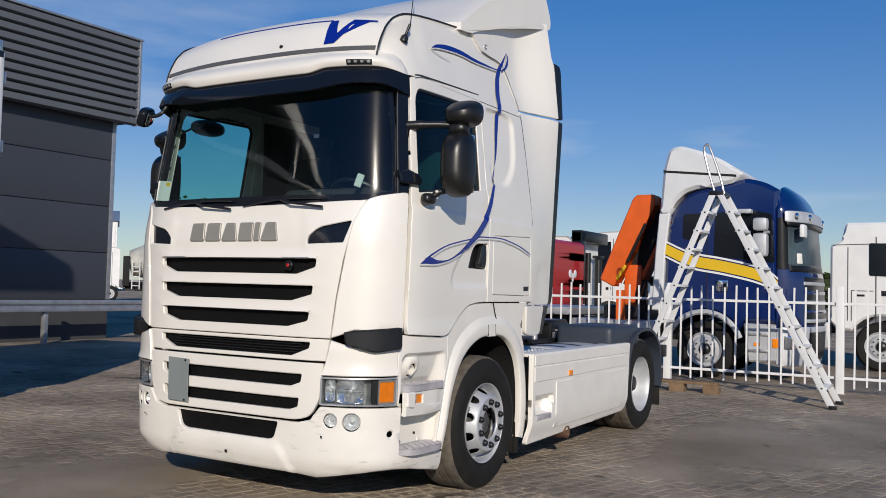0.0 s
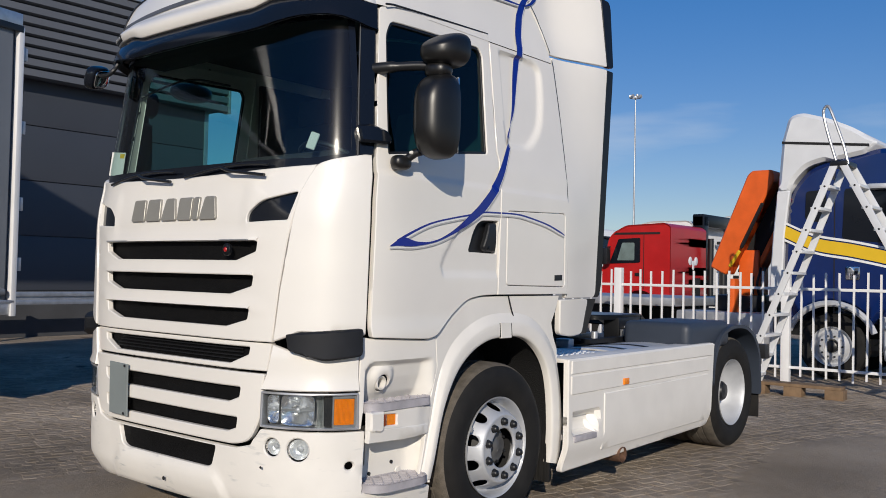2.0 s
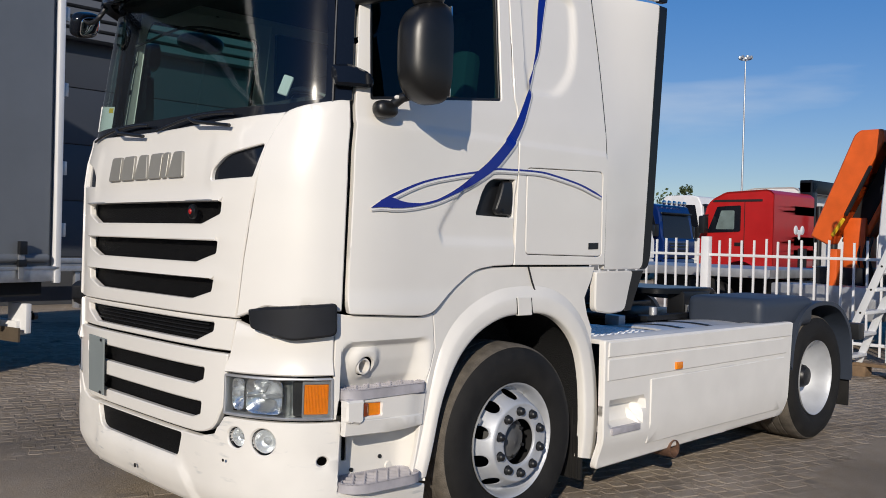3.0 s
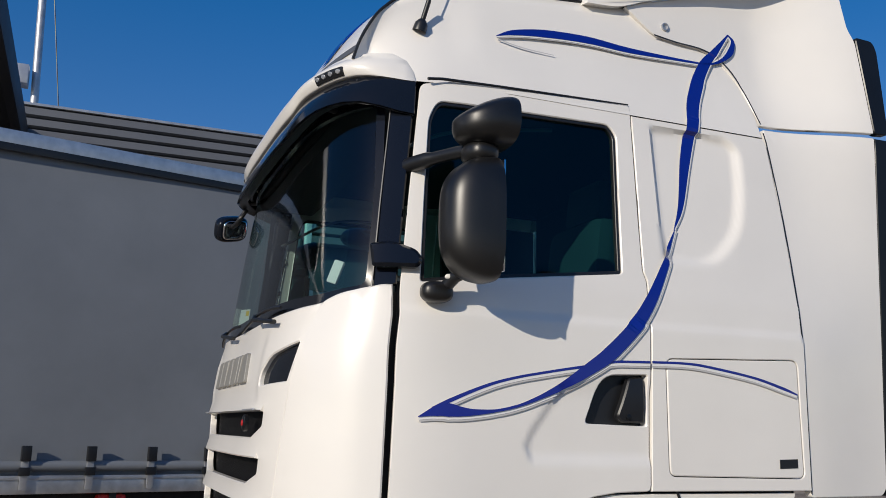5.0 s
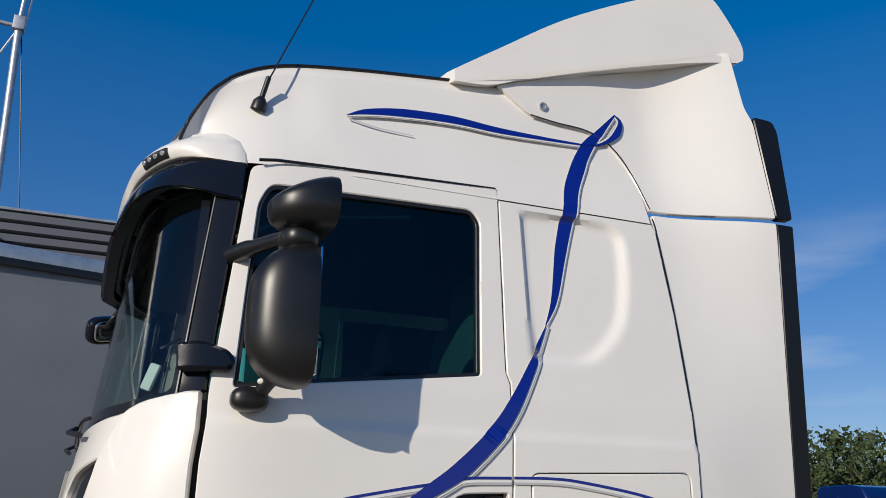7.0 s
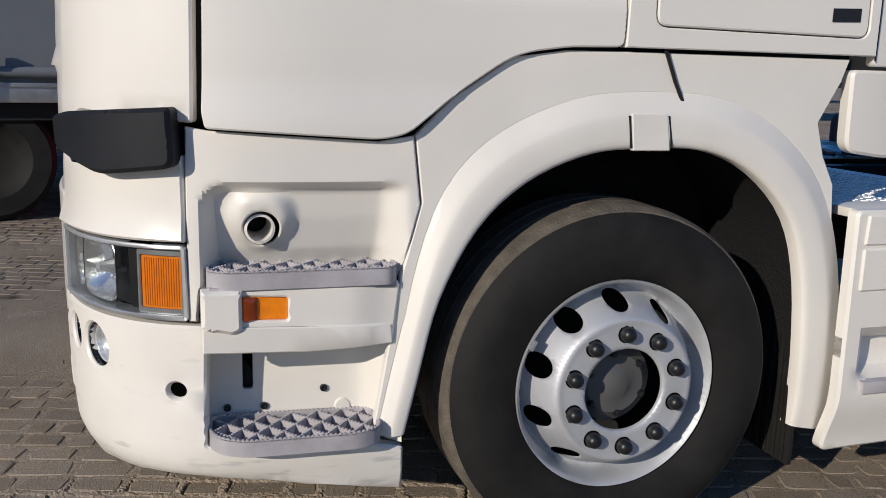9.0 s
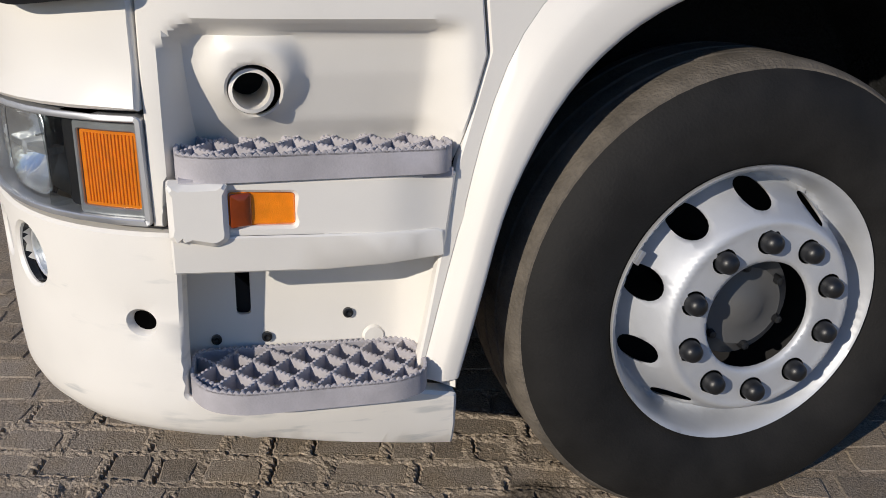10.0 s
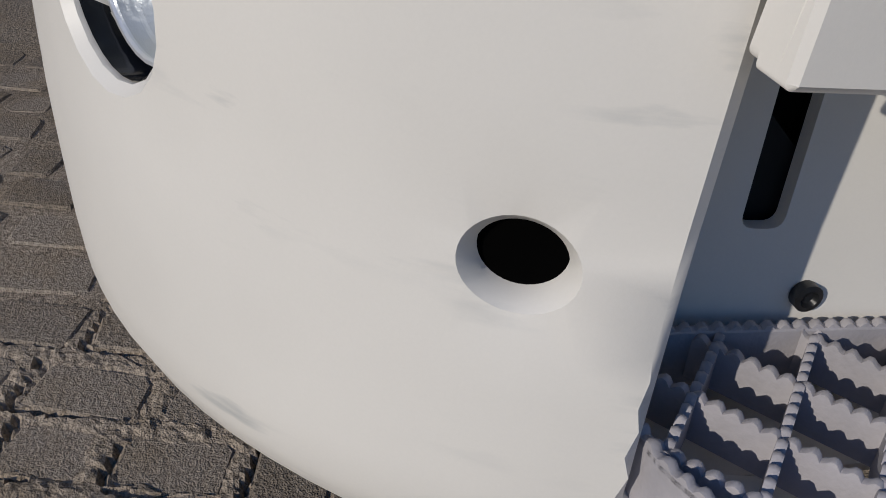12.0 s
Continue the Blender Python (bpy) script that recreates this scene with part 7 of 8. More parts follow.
def on_upper(y, z, h):
    """The roof side, or the fairing where it covers the roof, or the side panel below."""
    if z < 2.845:
        return on_panel(y, z, h)
    if z < 2.905:
        return on_panel(y, 2.845, h).lerp(Vector((wide(2.905) + h + 0.001, y, 2.905 + 0.3 * h)), (z - 2.845) / 0.06) + Vector((0.002, 0, 0))
    q = Vector((wide(z), y, z))
    if inside(Vector((y, z)), [up_poly]):
        q = fairing(y, z, 0.002)
    return q + Vector((h + 0.001, 0, 0.3 * h))


def decal(line, widths, blue=True, shift=0.006):
    if blue:
        ribbon(line, [w + 0.003 for w in widths], roof, DECALWHITE, 0.0085, on_upper, shift=shift * 0.5)
    ribbon(line, [w + 0.004 for w in widths], roof, GREYDECAL, 0.007, on_upper, shift=shift)
    if blue:
        ribbon(line, widths, roof, BLUEDECAL, 0.010, on_upper)


decal([(-0.48, 3.142), (-0.40, 3.172), (-0.255, 3.197), (-0.05, 3.209), (0.15, 3.200), (0.38, 3.203), (0.535, 3.208)], [0.001, 0.012, 0.018, 0.017, 0.013, 0.007, 0.004])
decal([(0.265, 2.39), (0.312, 2.50), (0.358, 2.70), (0.400, 2.85), (0.433, 2.967), (0.49, 3.09), (0.55, 3.20), (0.617, 3.279), (0.703, 3.383)], [0.001, 0.013, 0.025, 0.029, 0.031, 0.031, 0.026, 0.016, 0.003])
decal([(0.703, 3.383), (0.727, 3.352), (0.708, 3.298), (0.66, 3.25), (0.60, 3.219), (0.54, 3.208)], [0.002, 0.010, 0.016, 0.009, 0.004, 0.003])
decal([(-0.47, 3.135), (-0.36, 3.115), (-0.22, 3.108)], [-0.001, -0.0005, -0.002], False)

# mirrors
def blob(c, size, power=3.2, taper=0.0, seg=22):
    """A rounded housing (superellipsoid)."""
    bm = bmesh.new()
    bmesh.ops.create_uvsphere(bm, u_segments=seg * 2, v_segments=seg, radius=1)
    for v in bm.verts:
        d = sum(abs(q) ** power for q in v.co) ** (1 / power)
        p = v.co / d
        t = 1 + taper * p.z
        v.co = Vector((c[0] + p.x * size[0] * t, c[1] + p.y * size[1], c[2] + p.z * size[2]))
    return bm


TURN_M = pose(1.415, -0.70, 0, 0, 0, 4) @ pose(-1.415, 0.70, 0)


def mir(name, bm, material, parent=truck, label=""):
    bmesh.ops.transform(bm, matrix=TURN_M, verts=bm.verts)
    return both(name, bm, material, parent, label, 50)


def housing(c, a, b, deep, drop, corner=3.4):
    """A mirror housing: flat and sharp-edged behind, domed forwards; drop lowers the top of the nose."""
    bm = bmesh.new()
    rings, n = [], 44
    for k in range(15):
        s = math.sin(math.pi / 2 * k / 14.5)
        f = (1 - s ** 2.5) ** 0.42 * (0.975 if k == 0 else 1)
        ring = []
        for q in range(n):
            t = 2 * math.pi * q / n
            cx, cz = math.cos(t), math.sin(t)
            px = math.copysign(abs(cx) ** (2 / corner), cx) * a * f
            pz = math.copysign(abs(cz) ** (2 / corner), cz) * b * (f ** 0.8)
            if pz > 0:
                pz *= 1 - drop * s ** 1.3
            pz -= 0.25 * drop * b * s * s
            ring.append(bm.verts.new((c[0] + px, c[1] - deep * s, c[2] + pz)))
        rings.append(ring)
    for r0, r1 in zip(rings, rings[1:]):
        for q in range(n):
            bm.faces.new((r0[q], r1[q], r1[(q + 1) % n], r0[(q + 1) % n]))
    bm.faces.new(rings[0])
    bm.faces.new(rings[-1][::-1])
    bmesh.ops.recalc_face_normals(bm, faces=bm.faces)
    return bm


main = mir("wing_mirror", housing((1.405, -0.665, 2.277), 0.110, 0.217, 0.184, 0.06), MIRRORBLACK, truck, "large black wing mirror housing")
mir("mirror_top", housing((1.42, -0.626, 2.617), 0.124, 0.092, 0.186, 0.62, 2.7), MIRRORBLACK, main, "black wide-angle mirror housing")
mir("mirror_neck", blob((1.402, -0.71, 2.507), (0.07, 0.06, 0.045), 2.4), MIRRORBLACK, main)
main[1].location.x = 0.10
mir("mirror_glass", boxed(1.312, 1.498, -0.667, -0.6605, 2.09, 2.47, 0.002), MIRRORGLASS, main)
mir("mirror_glass", boxed(1.332, 1.508, -0.646, -0.6395, 2.55, 2.685, 0.002), MIRRORGLASS, main)
arm = tube(bmesh.new(), curve([(1.10, -0.865, 2.525), (1.17, -0.83, 2.530), (1.29, -0.76, 2.535), (1.38, -0.71, 2.53)], 6), [0.030] * 8 + [0.024] * 11, 10)
both("mirror_arm", arm, BLACK, truck)
part("chipped_patch", blob((1.283, -0.765, 2.094), (0.012, 0.016, 0.010), 2.2, 0, 8), PAPER, truck, "white chipped patch")
both("mirror_foot", blob((1.235, -0.792, 2.045), (0.042, 0.058, 0.038), 2.6), MIRRORBLACK, truck)
both("mirror_stay", tube(bmesh.new(), [(1.235, -0.775, 2.05), (1.29, -0.745, 2.095), (1.38, -0.70, 2.12)], 0.022, 10), BLACK, truck)
# front mirror hanging from the visor on the far side
FM = Matrix.Translation((-1.035, -1.185, 2.685)) @ Vector((0.75, 0.55, -0.30)).to_track_quat("Y", "Z").to_matrix().to_4x4() @ pose(0, 0, 0, 0, 14, 0)
bm = blob((0, 0, 0), (0.108, 0.042, 0.074), 3.4)
bmesh.ops.transform(bm, matrix=FM, verts=bm.verts)
fm = part("front_mirror", bm, GLOSSBLACK, truck, "black front mirror on a bent arm")
part("mirror_arm", tube(bmesh.new(), curve([(-0.87, -1.13, 2.77), (-0.885, -1.16, 2.715), (-0.92, -1.175, 2.69), (-0.975, -1.185, 2.685)], 5), 0.014), BLACK, fm)
bm = blob((0, 0.026, 0), (0.088, 0.020, 0.056), 4.0)
bmesh.ops.transform(bm, matrix=FM, verts=bm.verts)
part("mirror_glass", bm, MIRRORGLASS, fm)
km = part("ramp_mirror", blob((-1.30, -0.30, 2.765), (0.10, 0.16, 0.065), 2.4), BLACK, truck, "black ramp mirror above the far door")
part("mirror_arm", tube(bmesh.new(), [(-1.08, -0.30, 2.90), (-1.2, -0.30, 2.86), (-1.28, -0.30, 2.80)], 0.015), BLACK, km)

# cab interior
inn = part("cab_floor", boxed(-1.08, 1.08, -0.92, 0.76, 1.38, 1.42), SEAT, truck)
part("rear_wall", boxed(-0.94, 0.94, 0.74, 0.77, 1.40, 3.40), SEAT, truck)
both("inner_side", boxed(1.02, 1.05, 0.12, 0.76, 1.40, 2.86), SEAT, truck)
both("inner_door", boxed(1.10, 1.13, -0.90, 0.10, 1.30, 2.09), SEAT, truck)
part("headlining", boxed(-0.98, 0.98, -0.75, 0.76, 2.93, 2.96), SEAT, truck)
part("roof_shelf", boxed(-1.0, 1.0, -1.05, -0.72, 2.80, 2.88, 0.02), SEAT, truck)
part("firewall", boxed(-0.90, 0.90, -1.13, -1.08, 1.30, 1.94), DARK, truck)
bm = bmesh.new()
box(bm, -0.90, 0.90, -1.10, -0.80, 1.86, 1.985, 0.05)
box(bm, 0.15, 0.90, -0.98, -0.70, 2.00, 2.12, 0.05)
part("dashboard", bm, SEAT, truck, "dark dashboard")
part("steering_column", rod(bmesh.new(), (0.55, -0.85, 1.85), (0.55, -0.62, 2.06), 0.05), BLACK, truck)
bm = bmesh.new()
lathe(bm, [(0.215 + 0.017 * math.cos(q), 0.017 * math.sin(q)) for q in np.linspace(0, 2 * math.pi, 8, endpoint=False)], 36, Matrix.Translation((0.55, -0.60, 2.08)) @ Vector((0, 0.55, 0.83)).to_track_quat("X", "Z").to_matrix().to_4x4(), True)
part("steering_wheel", bm, BLACK, truck, "black steering wheel")
for sx in (0.55, -0.55):
    seat = thing("cab_seat", "dark fabric cab seat with high backrest", "seat", (sx, -0.15, 1.42), 0, "cab seats")
    part("seat_base", boxed(-0.22, 0.22, -0.22, 0.22, 0.0, 0.38, 0.03), BLACK, seat)
    part("seat_cushion", boxed(-0.25, 0.25, -0.26, 0.24, 0.38, 0.52, 0.05), SEAT, seat)
    part("backrest", boxed(-0.24, 0.24, 0.16, 0.29, 0.46, 1.14, 0.06, pose(0, 0, 0, -7, 0, 0)), SEAT, seat)
    part("headrest", boxed(-0.15, 0.15, 0.19, 0.28, 1.14, 1.34, 0.04, pose(0, 0, 0, -7, 0, 0)), SEAT, seat)
part("bunk", boxed(-1.03, 1.03, 0.25, 0.82, 1.80, 1.98, 0.05), SEAT, truck)
both("curtain_rail", tube(bmesh.new(), curve([(0.98, -0.9, 2.60), (0.9, -0.6, 2.76), (0.98, -0.2, 2.8)], 5), 0.008), BANDGREY, truck)
box_t = thing("toll_box", "small white toll transponder behind the windscreen", "transponder")
tb = skin(*F(0.888, 2.150), -0.03) + Vector((-0.013, 0.076, 0))
part("toll_case", boxed(-0.024, 0.024, -0.008, 0.008, -0.046, 0.046, 0.008, Matrix.Translation(tb) @ pose(0, 0, 0, -8, 18, 38)), PAPER, box_t)
NOTE_X = -0.905
pap = thing("paper_note", "white paper note stuck inside the windscreen corner", "paper")
part("note", boxed(-0.052, 0.052, -0.0008, 0.0008, -0.075, 0.075, 0, Matrix.Translation((NOTE_X, -1.10, 2.135)) @ pose(0, 0, 0, -6, 3, 20)), PAPER, pap)
part("yellow_mark", boxed(0.012, 0.045, -0.0016, -0.0009, 0.038, 0.066, 0, Matrix.Translation((NOTE_X, -1.10, 2.135)) @ pose(0, 0, 0, -6, 3, 20)), YELLOW, pap)

# chassis, deck, side skirts, rear mudguards, fifth wheel
ch = part("chassis_frame", boxed(0.34, 0.42, -0.6, 4.75, 0.62, 0.90), BLACK, truck, "black chassis rail")
part("chassis_frame", boxed(-0.42, -0.34, -0.6, 4.75, 0.62, 0.90), BLACK, truck)
for y in (0.9, 1.9, 2.9, 4.6):
    part("crossmember", boxed(-0.34, 0.34, y, y + 0.1, 0.66, 0.86), BLACK, truck)
part("engine", boxed(-0.5, 0.5, -0.9, 0.8, 0.55, 1.36, 0.05), DARK, truck)
part("radiator", boxed(-0.75, 0.75, -1.14, -1.05, 0.45, 1.9), DARK, truck)
part("cab_underside", boxed(-1.1, 1.1, -0.45, 0.86, 1.345, 1.375), DARK, truck)
both("side_shield", boxed(0.66, 0.70, -1.0, 0.85, 0.45, 1.34), DARK, truck)


def skirt(y, z, h):
    return Vector((1.262 + h - 0.05 * step01(0.42, 0.22, z), y, z))


step_cut = rounded([(0.885, 0.600), (1.22, 0.615), (1.15, 0.44), (0.89, 0.425)], 0.02)


def skirt_relief(y, z):
    return -0.085 * step01(0.0, 0.05, min(0.610 - z, z - 0.440, y - 0.875, 1.24 - y - 0.4 * (0.6 - z)))


sk = both("side_skirt", sheet(rounded([(0.808, 0.955), (3.12, 0.955), (3.08, 0.50), (3.06, 0.27), (0.815, 0.225), (0.812, 0.5)], [0.02, 0.03, 0, 0.05, 0.03, 0]), skirt, (), 0.03, 0, 0.008, 0.028, dent=skirt_relief), WHITE2, truck, "white chassis side skirt")
for o in ([(0.845, 0.942), (3.105, 0.948), (3.085, 0.855), (0.84, 0.858)], [(0.84, 0.846), (2.96, 0.842), (3.02, 0.800), (3.01, 0.735), (0.84, 0.726)], [(1.27, 0.700), (2.98, 0.708), (2.96, 0.33), (1.27, 0.315)]):
    both("skirt_panel", sheet(rounded(o, [0.006, 0.006, 0.012, 0.006, 0.006][:len(o)]), skirt, (), 0.012, 0.007, 0.004, 0.1), WHITE2, sk)
both("skirt_top", boxed(1.08, 1.255, 0.84, 3.11, 0.925, 0.953, 0.006), WHITE2, sk)
both("skirt_step", boxed(1.07, 1.272, 0.888, 1.165, 0.418, 0.455, 0.005), STEPGREY, sk)
both("side_marker", boxed(1.262, 1.280, 1.52, 1.595, 0.738, 0.782, 0.004), ORANGE, sk, "amber side marker lamp")
part("exhaust_pipe", lathe(bmesh.new(), [(0.055, -0.35), (0.055, 0.0), (0.050, 0.0), (0.049, -0.35)], 24, pose(1.235, 1.60, 0.235), True), mat("rusty_steel", (0.16, 0.09, 0.06), 0.7, metal=0.5, vary=0.4, scale=30), truck, "rusty exhaust tailpipe")
deck = part("deck_plate", boxed(-1.10, 1.10, 0.80, 1.72, 0.930, 0.938, 0.002), CHECKER, truck, "aluminium checker plate deck")
bm = bmesh.new()
for i in range(36):
    for j in range(22):
        x, y = -0.2 + i * 0.036 + (j % 2) * 0.018, 0.86 + j * 0.036
        a = 0.8 if (i + j) % 2 else -0.8
        box(bm, -0.011, 0.011, -0.004, 0.004, 0.937, 0.941, 0, pose(x, y, 0, 0, 0, math.degrees(a)))
part("tread_bumps", bm, CHECKER, deck, "", 0)
both("tank", lathe(bmesh.new(), [(0.0, 1.80), (0.20, 1.80), (0.25, 1.82), (0.26, 1.86), (0.26, 3.0), (0.25, 3.04), (0.2, 3.06), (0.0, 3.06)], 40, pose(0.86, 0, 0.66, 0, 0, 90)), ALU, truck, "aluminium fuel tank")
both("tank_cover", sheet(rounded([(0.55, 1.76), (1.20, 1.76), (1.20, 2.98), (0.55, 2.98)], 0.03), lambda x, y, h: Vector((x, y, 0.925 + h + 0.025 * math.sin(math.pi * (x - 0.55) / 0.65))), (), 0.01, 0, 0.003, 0.06), CHECKER, truck, "bright aluminium tank top")
for y in (1.95, 2.30, 2.75):
    both("cover_strap", sheet([(0.56, y), (1.19, y), (1.19, y + 0.05), (0.56, y + 0.05)], lambda x, yy, h: Vector((x, yy, 0.929 + h + 0.025 * math.sin(math.pi * (x - 0.55) / 0.65))), (), 0.004, 0.002, 0, 0.06), BLACK, truck)
for y in (2.0, 2.4, 2.8):
    both("tank_strap", lathe(bmesh.new(), [(0.262, y), (0.270, y), (0.270, y + 0.06), (0.262, y + 0.06)], 40, pose(0.86, 0, 0.66, 0, 0, 90)), BLACK, truck)
part("deck_step", boxed(0.5, 0.62, 1.85, 1.93, 0.93, 1.0, 0.01), GALV, truck)
bm = bmesh.new()
mg = curve([(*p, 0) for p in [(3.16, 0.62), (3.20, 0.82), (3.32, 0.985), (3.50, 1.065), (3.72, 1.085), (3.94, 1.06), (4.12, 0.97), (4.25, 0.80), (4.29, 0.45)]], 5)
ra = [[bm.verts.new((x, p.x, p.y)) for p in mg] for x in (0.55, 0.58, 1.20, 1.235)]
rb = [[bm.verts.new((x, p.x + (3.72 - p.x) * 0.05, p.y - 0.03)) for p in mg] for x in (0.55, 1.235)]
for a, b in zip(ra + [rb[1], rb[0]], ra[1:] + [rb[1], rb[0], ra[0]]):
    for i in range(len(a) - 1):
        try:
            bm.faces.new((a[i], a[i + 1], b[i + 1], b[i]))
        except ValueError:
            pass
both("rear_mudguard", bm, mat("dark_blue_grey_plastic", (0.035, 0.045, 0.065), 0.5, vary=0.1), truck, "dark plastic rear mudguard")
both("mudguard_hood", boxed(0.60, 1.205, 2.74, 3.60, 0.90, 1.125, 0.075, None, 4), bpy.data.materials["dark_blue_grey_plastic"], truck, "dark plastic hood before the rear wheel")
both("rear_mud_flap", boxed(0.62, 1.20, 4.30, 4.32, 0.20, 0.75, 0.005), RUBBER, truck)
fwo = rounded([(-0.44, 3.0), (-0.36, 2.72), (0.36, 2.72), (0.44, 3.0), (0.44, 3.35), (0.34, 3.75), (0.12, 3.80), (0.10, 3.35), (-0.10, 3.35), (-0.12, 3.80), (-0.34, 3.75), (-0.44, 3.35)], [0.1, 0.12, 0.12, 0.1, 0.06, 0.06, 0.03, 0.05, 0.05, 0.03, 0.06, 0.06])
fw = part("fifth_wheel", sheet(fwo, lambda x, y, h: Vector((x, y, 1.155 + h - 0.10 * step01(3.4, 3.8, y))), (), 0.035, 0, 0.008, 0.06), SATINBLACK, truck, "black greasy fifth wheel plate")
both("fifth_wheel_mount", boxed(0.30, 0.46, 2.95, 3.35, 0.93, 1.13, 0.02), BLACK, fw)
part("fifth_wheel_bed", boxed(-0.55, 0.55, 2.6, 3.7, 0.90, 0.935, 0.01), BLACK, fw)
both("slide_rail", boxed(0.46, 0.55, 2.3, 3.9, 0.935, 0.975, 0.006), BLACK, fw)
for k in range(3):
    part("lock_pin", rod(bmesh.new(), (0.50, 2.45 + 0.5 * k, 0.97), (0.50, 2.45 + 0.5 * k, 1.03), 0.03), GALV, fw)
part("release_handle", tube(bmesh.new(), curve([(0.25, 3.05, 1.06), (0.55, 3.05, 1.04), (0.70, 3.02, 1.03), (0.74, 2.95, 1.03)], 5), 0.012), GALV, fw)
both("suspension_bag", lathe(bmesh.new(), [(0.1, 0.0), (0.15, 0.05), (0.15, 0.2), (0.1, 0.25)], 20, Matrix.Translation((0.6, 3.25, 0.55)) @ pose(0, 0, 0, 0, -90, 0)), BLACK, truck)
for k in range(3):
    p = [(-0.25 + 0.25 * k, 0.90, 1.75), (-0.25 + 0.2 * k, 1.15, 1.25 + 0.05 * k), (-0.1 + 0.15 * k, 1.5, 1.05), (0.05 * k, 1.7, 1.0)]
    part("air_hose", tube(bmesh.new(), curve(p, 8), 0.012), (RED, BLACK, BLACK)[k], truck, "coiled air hose")
part("rear_beam", boxed(-1.15, 1.15, 4.62, 4.74, 0.72, 0.86, 0.01), BLACK, truck)
import collections

# ---- paving stones ----
ROW, BRICK_L = 0.112, 0.208
PAVE = pose(0.95, -0.75, 0, 0, 0, -16)
rnd = random.Random(5)


def paver_verts(cx, cy, rr, length=0.16):
    """A worn stone: an uneven eight-sided block with rounded shoulders, a little tilted."""
    hx, hy = ROW / 2 - 0.008 + rr.uniform(-0.006, 0.004), length / 2 - 0.009 + rr.uniform(-0.007, 0.004)
    lift = rr.uniform(-0.0014, 0.0026)
    tx, ty = rr.uniform(-0.016, 0.016), rr.uniform(-0.010, 0.010)
    jig = [(rr.uniform(-0.007, 0.004), rr.uniform(-0.009, 0.005)) for _ in range(8)]
    out = []
    for k, (ix, iz) in enumerate(((0.0, -0.03), (0.001, -0.0035), (0.005, 0.0))):
        c = 0.007 + ix
        for (sx, sy, ax, ay), (jx, jy) in zip(((1, 1, 0, 1), (1, 1, 1, 0), (-1, 1, 1, 0), (-1, 1, 0, 1), (-1, -1, 0, 1), (-1, -1, 1, 0), (1, -1, 1, 0), (1, -1, 0, 1)), jig):
            x = sx * (hx + jx - ix - (c if ax else 0))
            y = sy * (hy + jy - ix - (c if ay else 0))
            out.append((cx + x, cy + y, iz + lift + (tx * x + ty * y if k else 0)))
    return out


PFACES = [tuple(range(16, 24))]
for r_ in (0, 8):
    for k in range(8):
        PFACES.append((r_ + k, r_ + (k + 1) % 8, r_ + 8 + (k + 1) % 8, r_ + 8 + k))
LENGTHS = [0.100, 0.115, 0.132, 0.155, 0.18, 0.20]
near_meshes = []
for v in range(24):
    me = bpy.data.meshes.new("paver")
    me.from_pydata(paver_verts(0, 0, rnd, LENGTHS[v % 6]), [], PFACES)
    me.materials.append(STONE)
    near_meshes.append(me)
verts, faces = [], []
count = 0
laid = []
for i in range(-105, 100):
    y = -11.0 + rnd.uniform(0, 0.2)
    while y < 12.5:
        k = rnd.randrange(6)
        x, y = i * ROW + rnd.uniform(-0.006, 0.006), y + LENGTHS[k] / 2
        w = PAVE @ Vector((x, y, 0))
        laid.append((x, y, LENGTHS[k] / 2))
        if -11 < w.x < 8.0 and -8.0 < w.y < 9.4:
            if math.hypot(x / 1.22, (y - 0.25) / 1.3) < 1.0 and count < 300:
                st = part("paver", near_meshes[k + 6 * rnd.randrange(4)], STONE, ground)
                st.matrix_basis = PAVE @ pose(x, y, 0, 0, 0, rnd.choice((0, 180)) + rnd.uniform(-4, 4))
                count += 1
            else:
                b = len(verts)
                verts += [tuple(PAVE @ Vector(q)) for q in paver_verts(x, y, rnd, LENGTHS[k])]
                faces += [tuple(b + q for q in f) for f in PFACES]
        y += LENGTHS[k] / 2
me = bpy.data.meshes.new("paving")
me.from_pydata(verts, [], faces)
me.materials.append(STONE)
tagged(part("paving", me, STONE, ground), "joined dusty brown paving stones", kind="stuff")

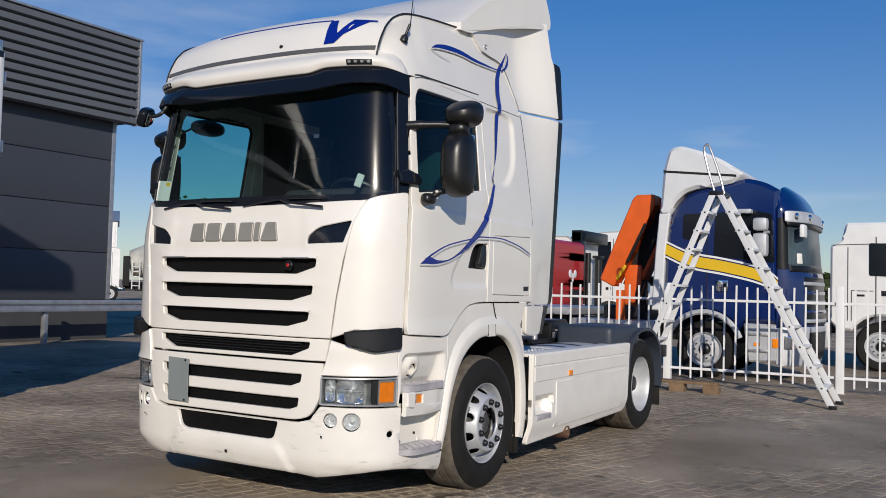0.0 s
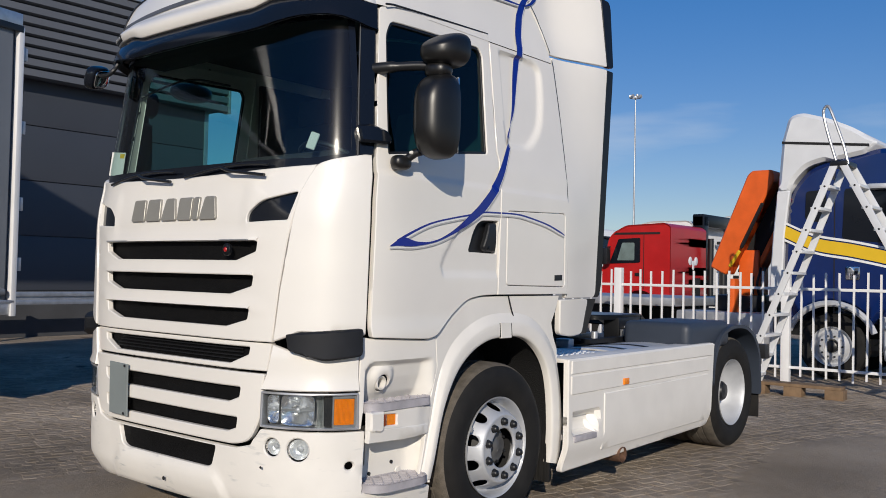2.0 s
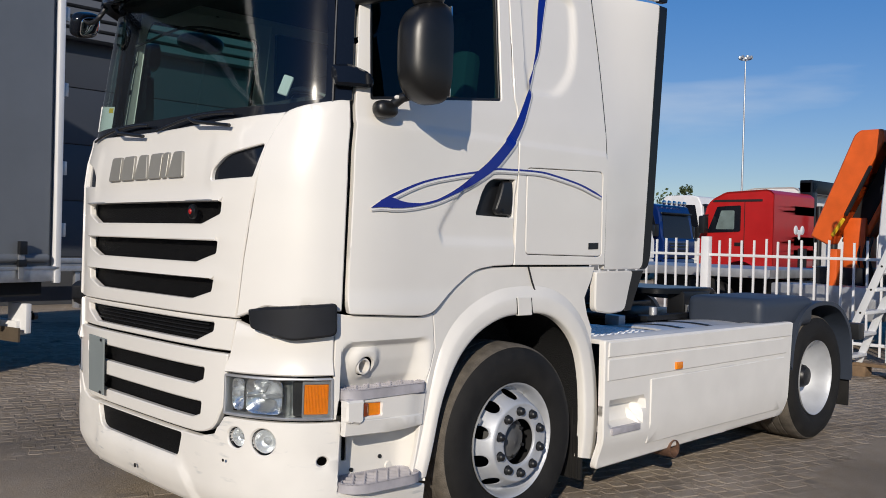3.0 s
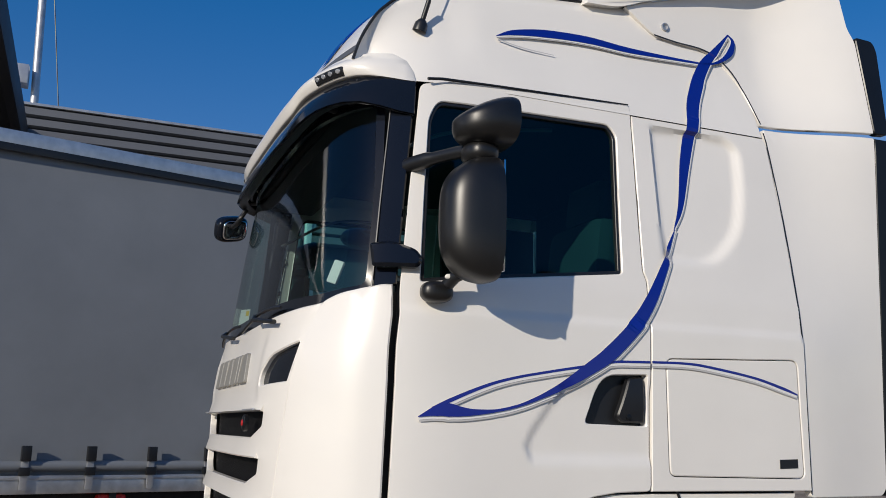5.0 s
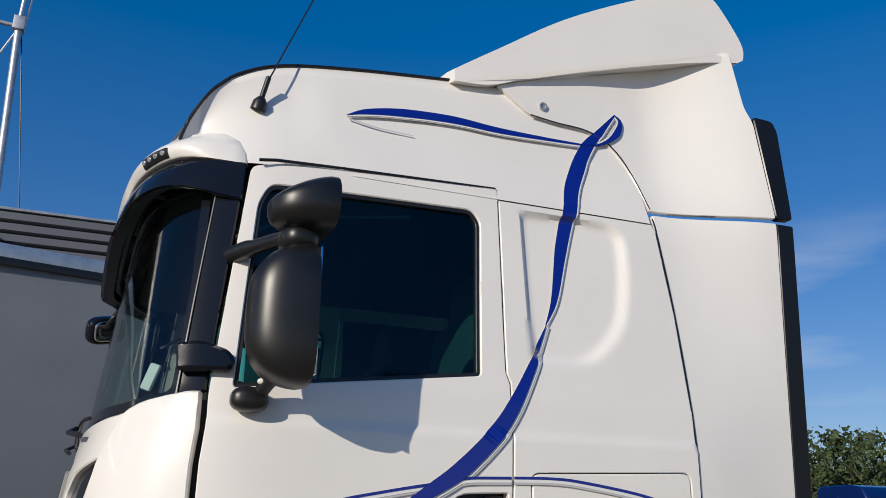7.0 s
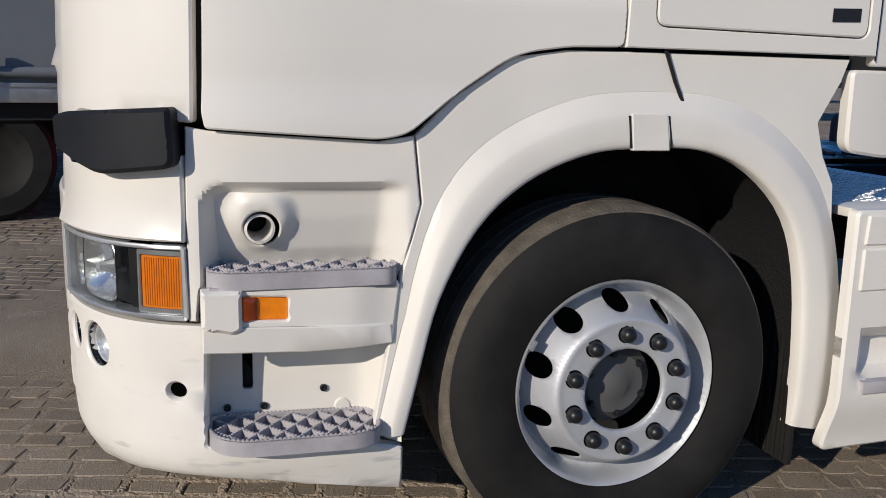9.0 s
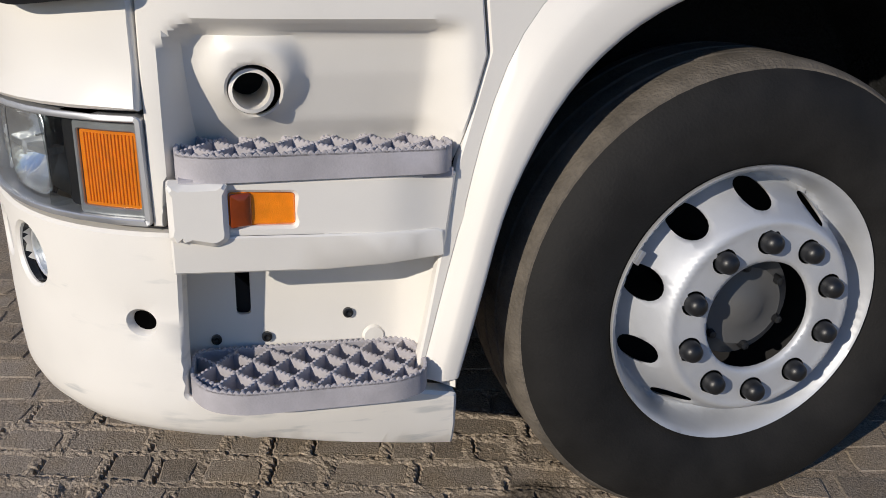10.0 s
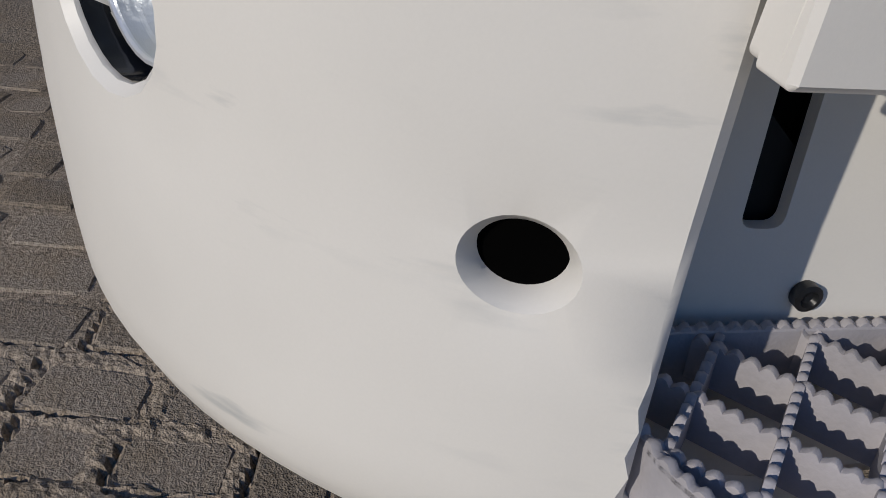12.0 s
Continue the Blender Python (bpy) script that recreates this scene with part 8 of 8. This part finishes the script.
# loose sand that fills the joints near the truck and laps over the stones, with open cracks beside them
NX, NY = 450, 490
INV = PAVE.inverted()
near = collections.defaultdict(list)
for x, y, half in laid:
    near[round(x / ROW)].append((x, y, half))
pts = []
for i in range(NX + 1):
    for j in range(NY + 1):
        x, y = SX0 + (SX1 - SX0) * i / NX, SY0 + (SY1 - SY0) * j / NY
        q = Vector((x, y, 0))
        p = INV @ q
        wob = noise.noise(q * 22) * 0.010
        inside, side = -1.0, 1.0
        for cx, cy, half in near[round(p.x / ROW)]:
            if abs(p.y - cy) < half + 0.02:
                ex, ey = ROW / 2 - 0.010 - abs(p.x - cx), half - 0.010 - abs(p.y - cy)
                if min(ex, ey) > inside:
                    inside = min(ex, ey)
                    side = 1.0 if (ey < ex and p.y < cy) or (ex <= ey and p.x > cx) else -1.0
        over = max(0.0, min(1.0, (inside + wob) / 0.016))
        h = 0.0020 - 0.0058 * over + 0.0058 * noise.noise(q * 3.1) + 0.0022 * noise.noise(q * 17) + 0.0030 * noise.noise(q * 75) + 0.0022 * noise.noise(q * 150)
        if side > 0 and -0.004 < inside + 0.5 * wob < 0.0035 and noise.noise(q * 7 + Vector((9, 4, 2))) > -0.05:
            h -= 0.013
        rim = min(1.0, min(i, j, NX - i, NY - j) / 25)
        pts.append((x, y, -0.003 + (h + 0.003) * rim))
fcs = [(i * (NY + 1) + j, (i + 1) * (NY + 1) + j, (i + 1) * (NY + 1) + j + 1, i * (NY + 1) + j + 1) for i in range(NX) for j in range(NY)]
me = bpy.data.meshes.new("joint_sand")
me.from_pydata(pts, [], fcs)
me.materials.append(SAND)
tagged(part("joint_sand", me, SAND, ground), "gritty brown sand in the joints", kind="stuff")

# trodden sand and mud that hides the stones in broad patches of the yard
TROD = paving_material("trodden_sand", (0.34, 0.282, 0.218), True)
for x0, x1, y0, y1, seed in ((-4.2, 1.2, -4.6, 1.2, 3.0), (1.3, 7.5, 0.75, 7.0, 8.0)):
    NX, NY = int((x1 - x0) / 0.055), int((y1 - y0) / 0.055)
    pts = []
    for i in range(NX + 1):
        for j in range(NY + 1):
            x, y = x0 + (x1 - x0) * i / NX, y0 + (y1 - y0) * j / NY
            q = Vector((x, y, seed))
            rim = min(x - x0, x1 - x, y - y0, y1 - y)
            h = 0.0035 + 0.011 * noise.noise(q * 0.55) + 0.005 * noise.noise(q * 2.1) + 0.0016 * noise.noise(q * 9)
            if seed < 5:
                h += 0.016 * math.exp(-((x + 1.2) / 1.1) ** 2 - ((y + 1.5) / 0.9) ** 2) - 0.006
                h -= 0.02 * max(0.0, min(1.0, (y + 2.9) / 0.4)) * max(0.0, min(1.0, (x + 0.85) / 0.4))
            h -= 0.02 * (1 - max(0.0, min(1.0, rim / 0.6)))
            pts.append((x, y, min(h, 0.0075)))
    fcs = [(i * (NY + 1) + j, (i + 1) * (NY + 1) + j, (i + 1) * (NY + 1) + j + 1, i * (NY + 1) + j + 1) for i in range(NX) for j in range(NY)]
    me = bpy.data.meshes.new("trodden_sand")
    me.from_pydata(pts, [], fcs)
    me.polygons.foreach_set("use_smooth", [True] * len(me.polygons))
    me.materials.append(TROD)
    tagged(part("trodden_sand", me, TROD, ground), "smooth brown trodden sand over the stones", kind="stuff")
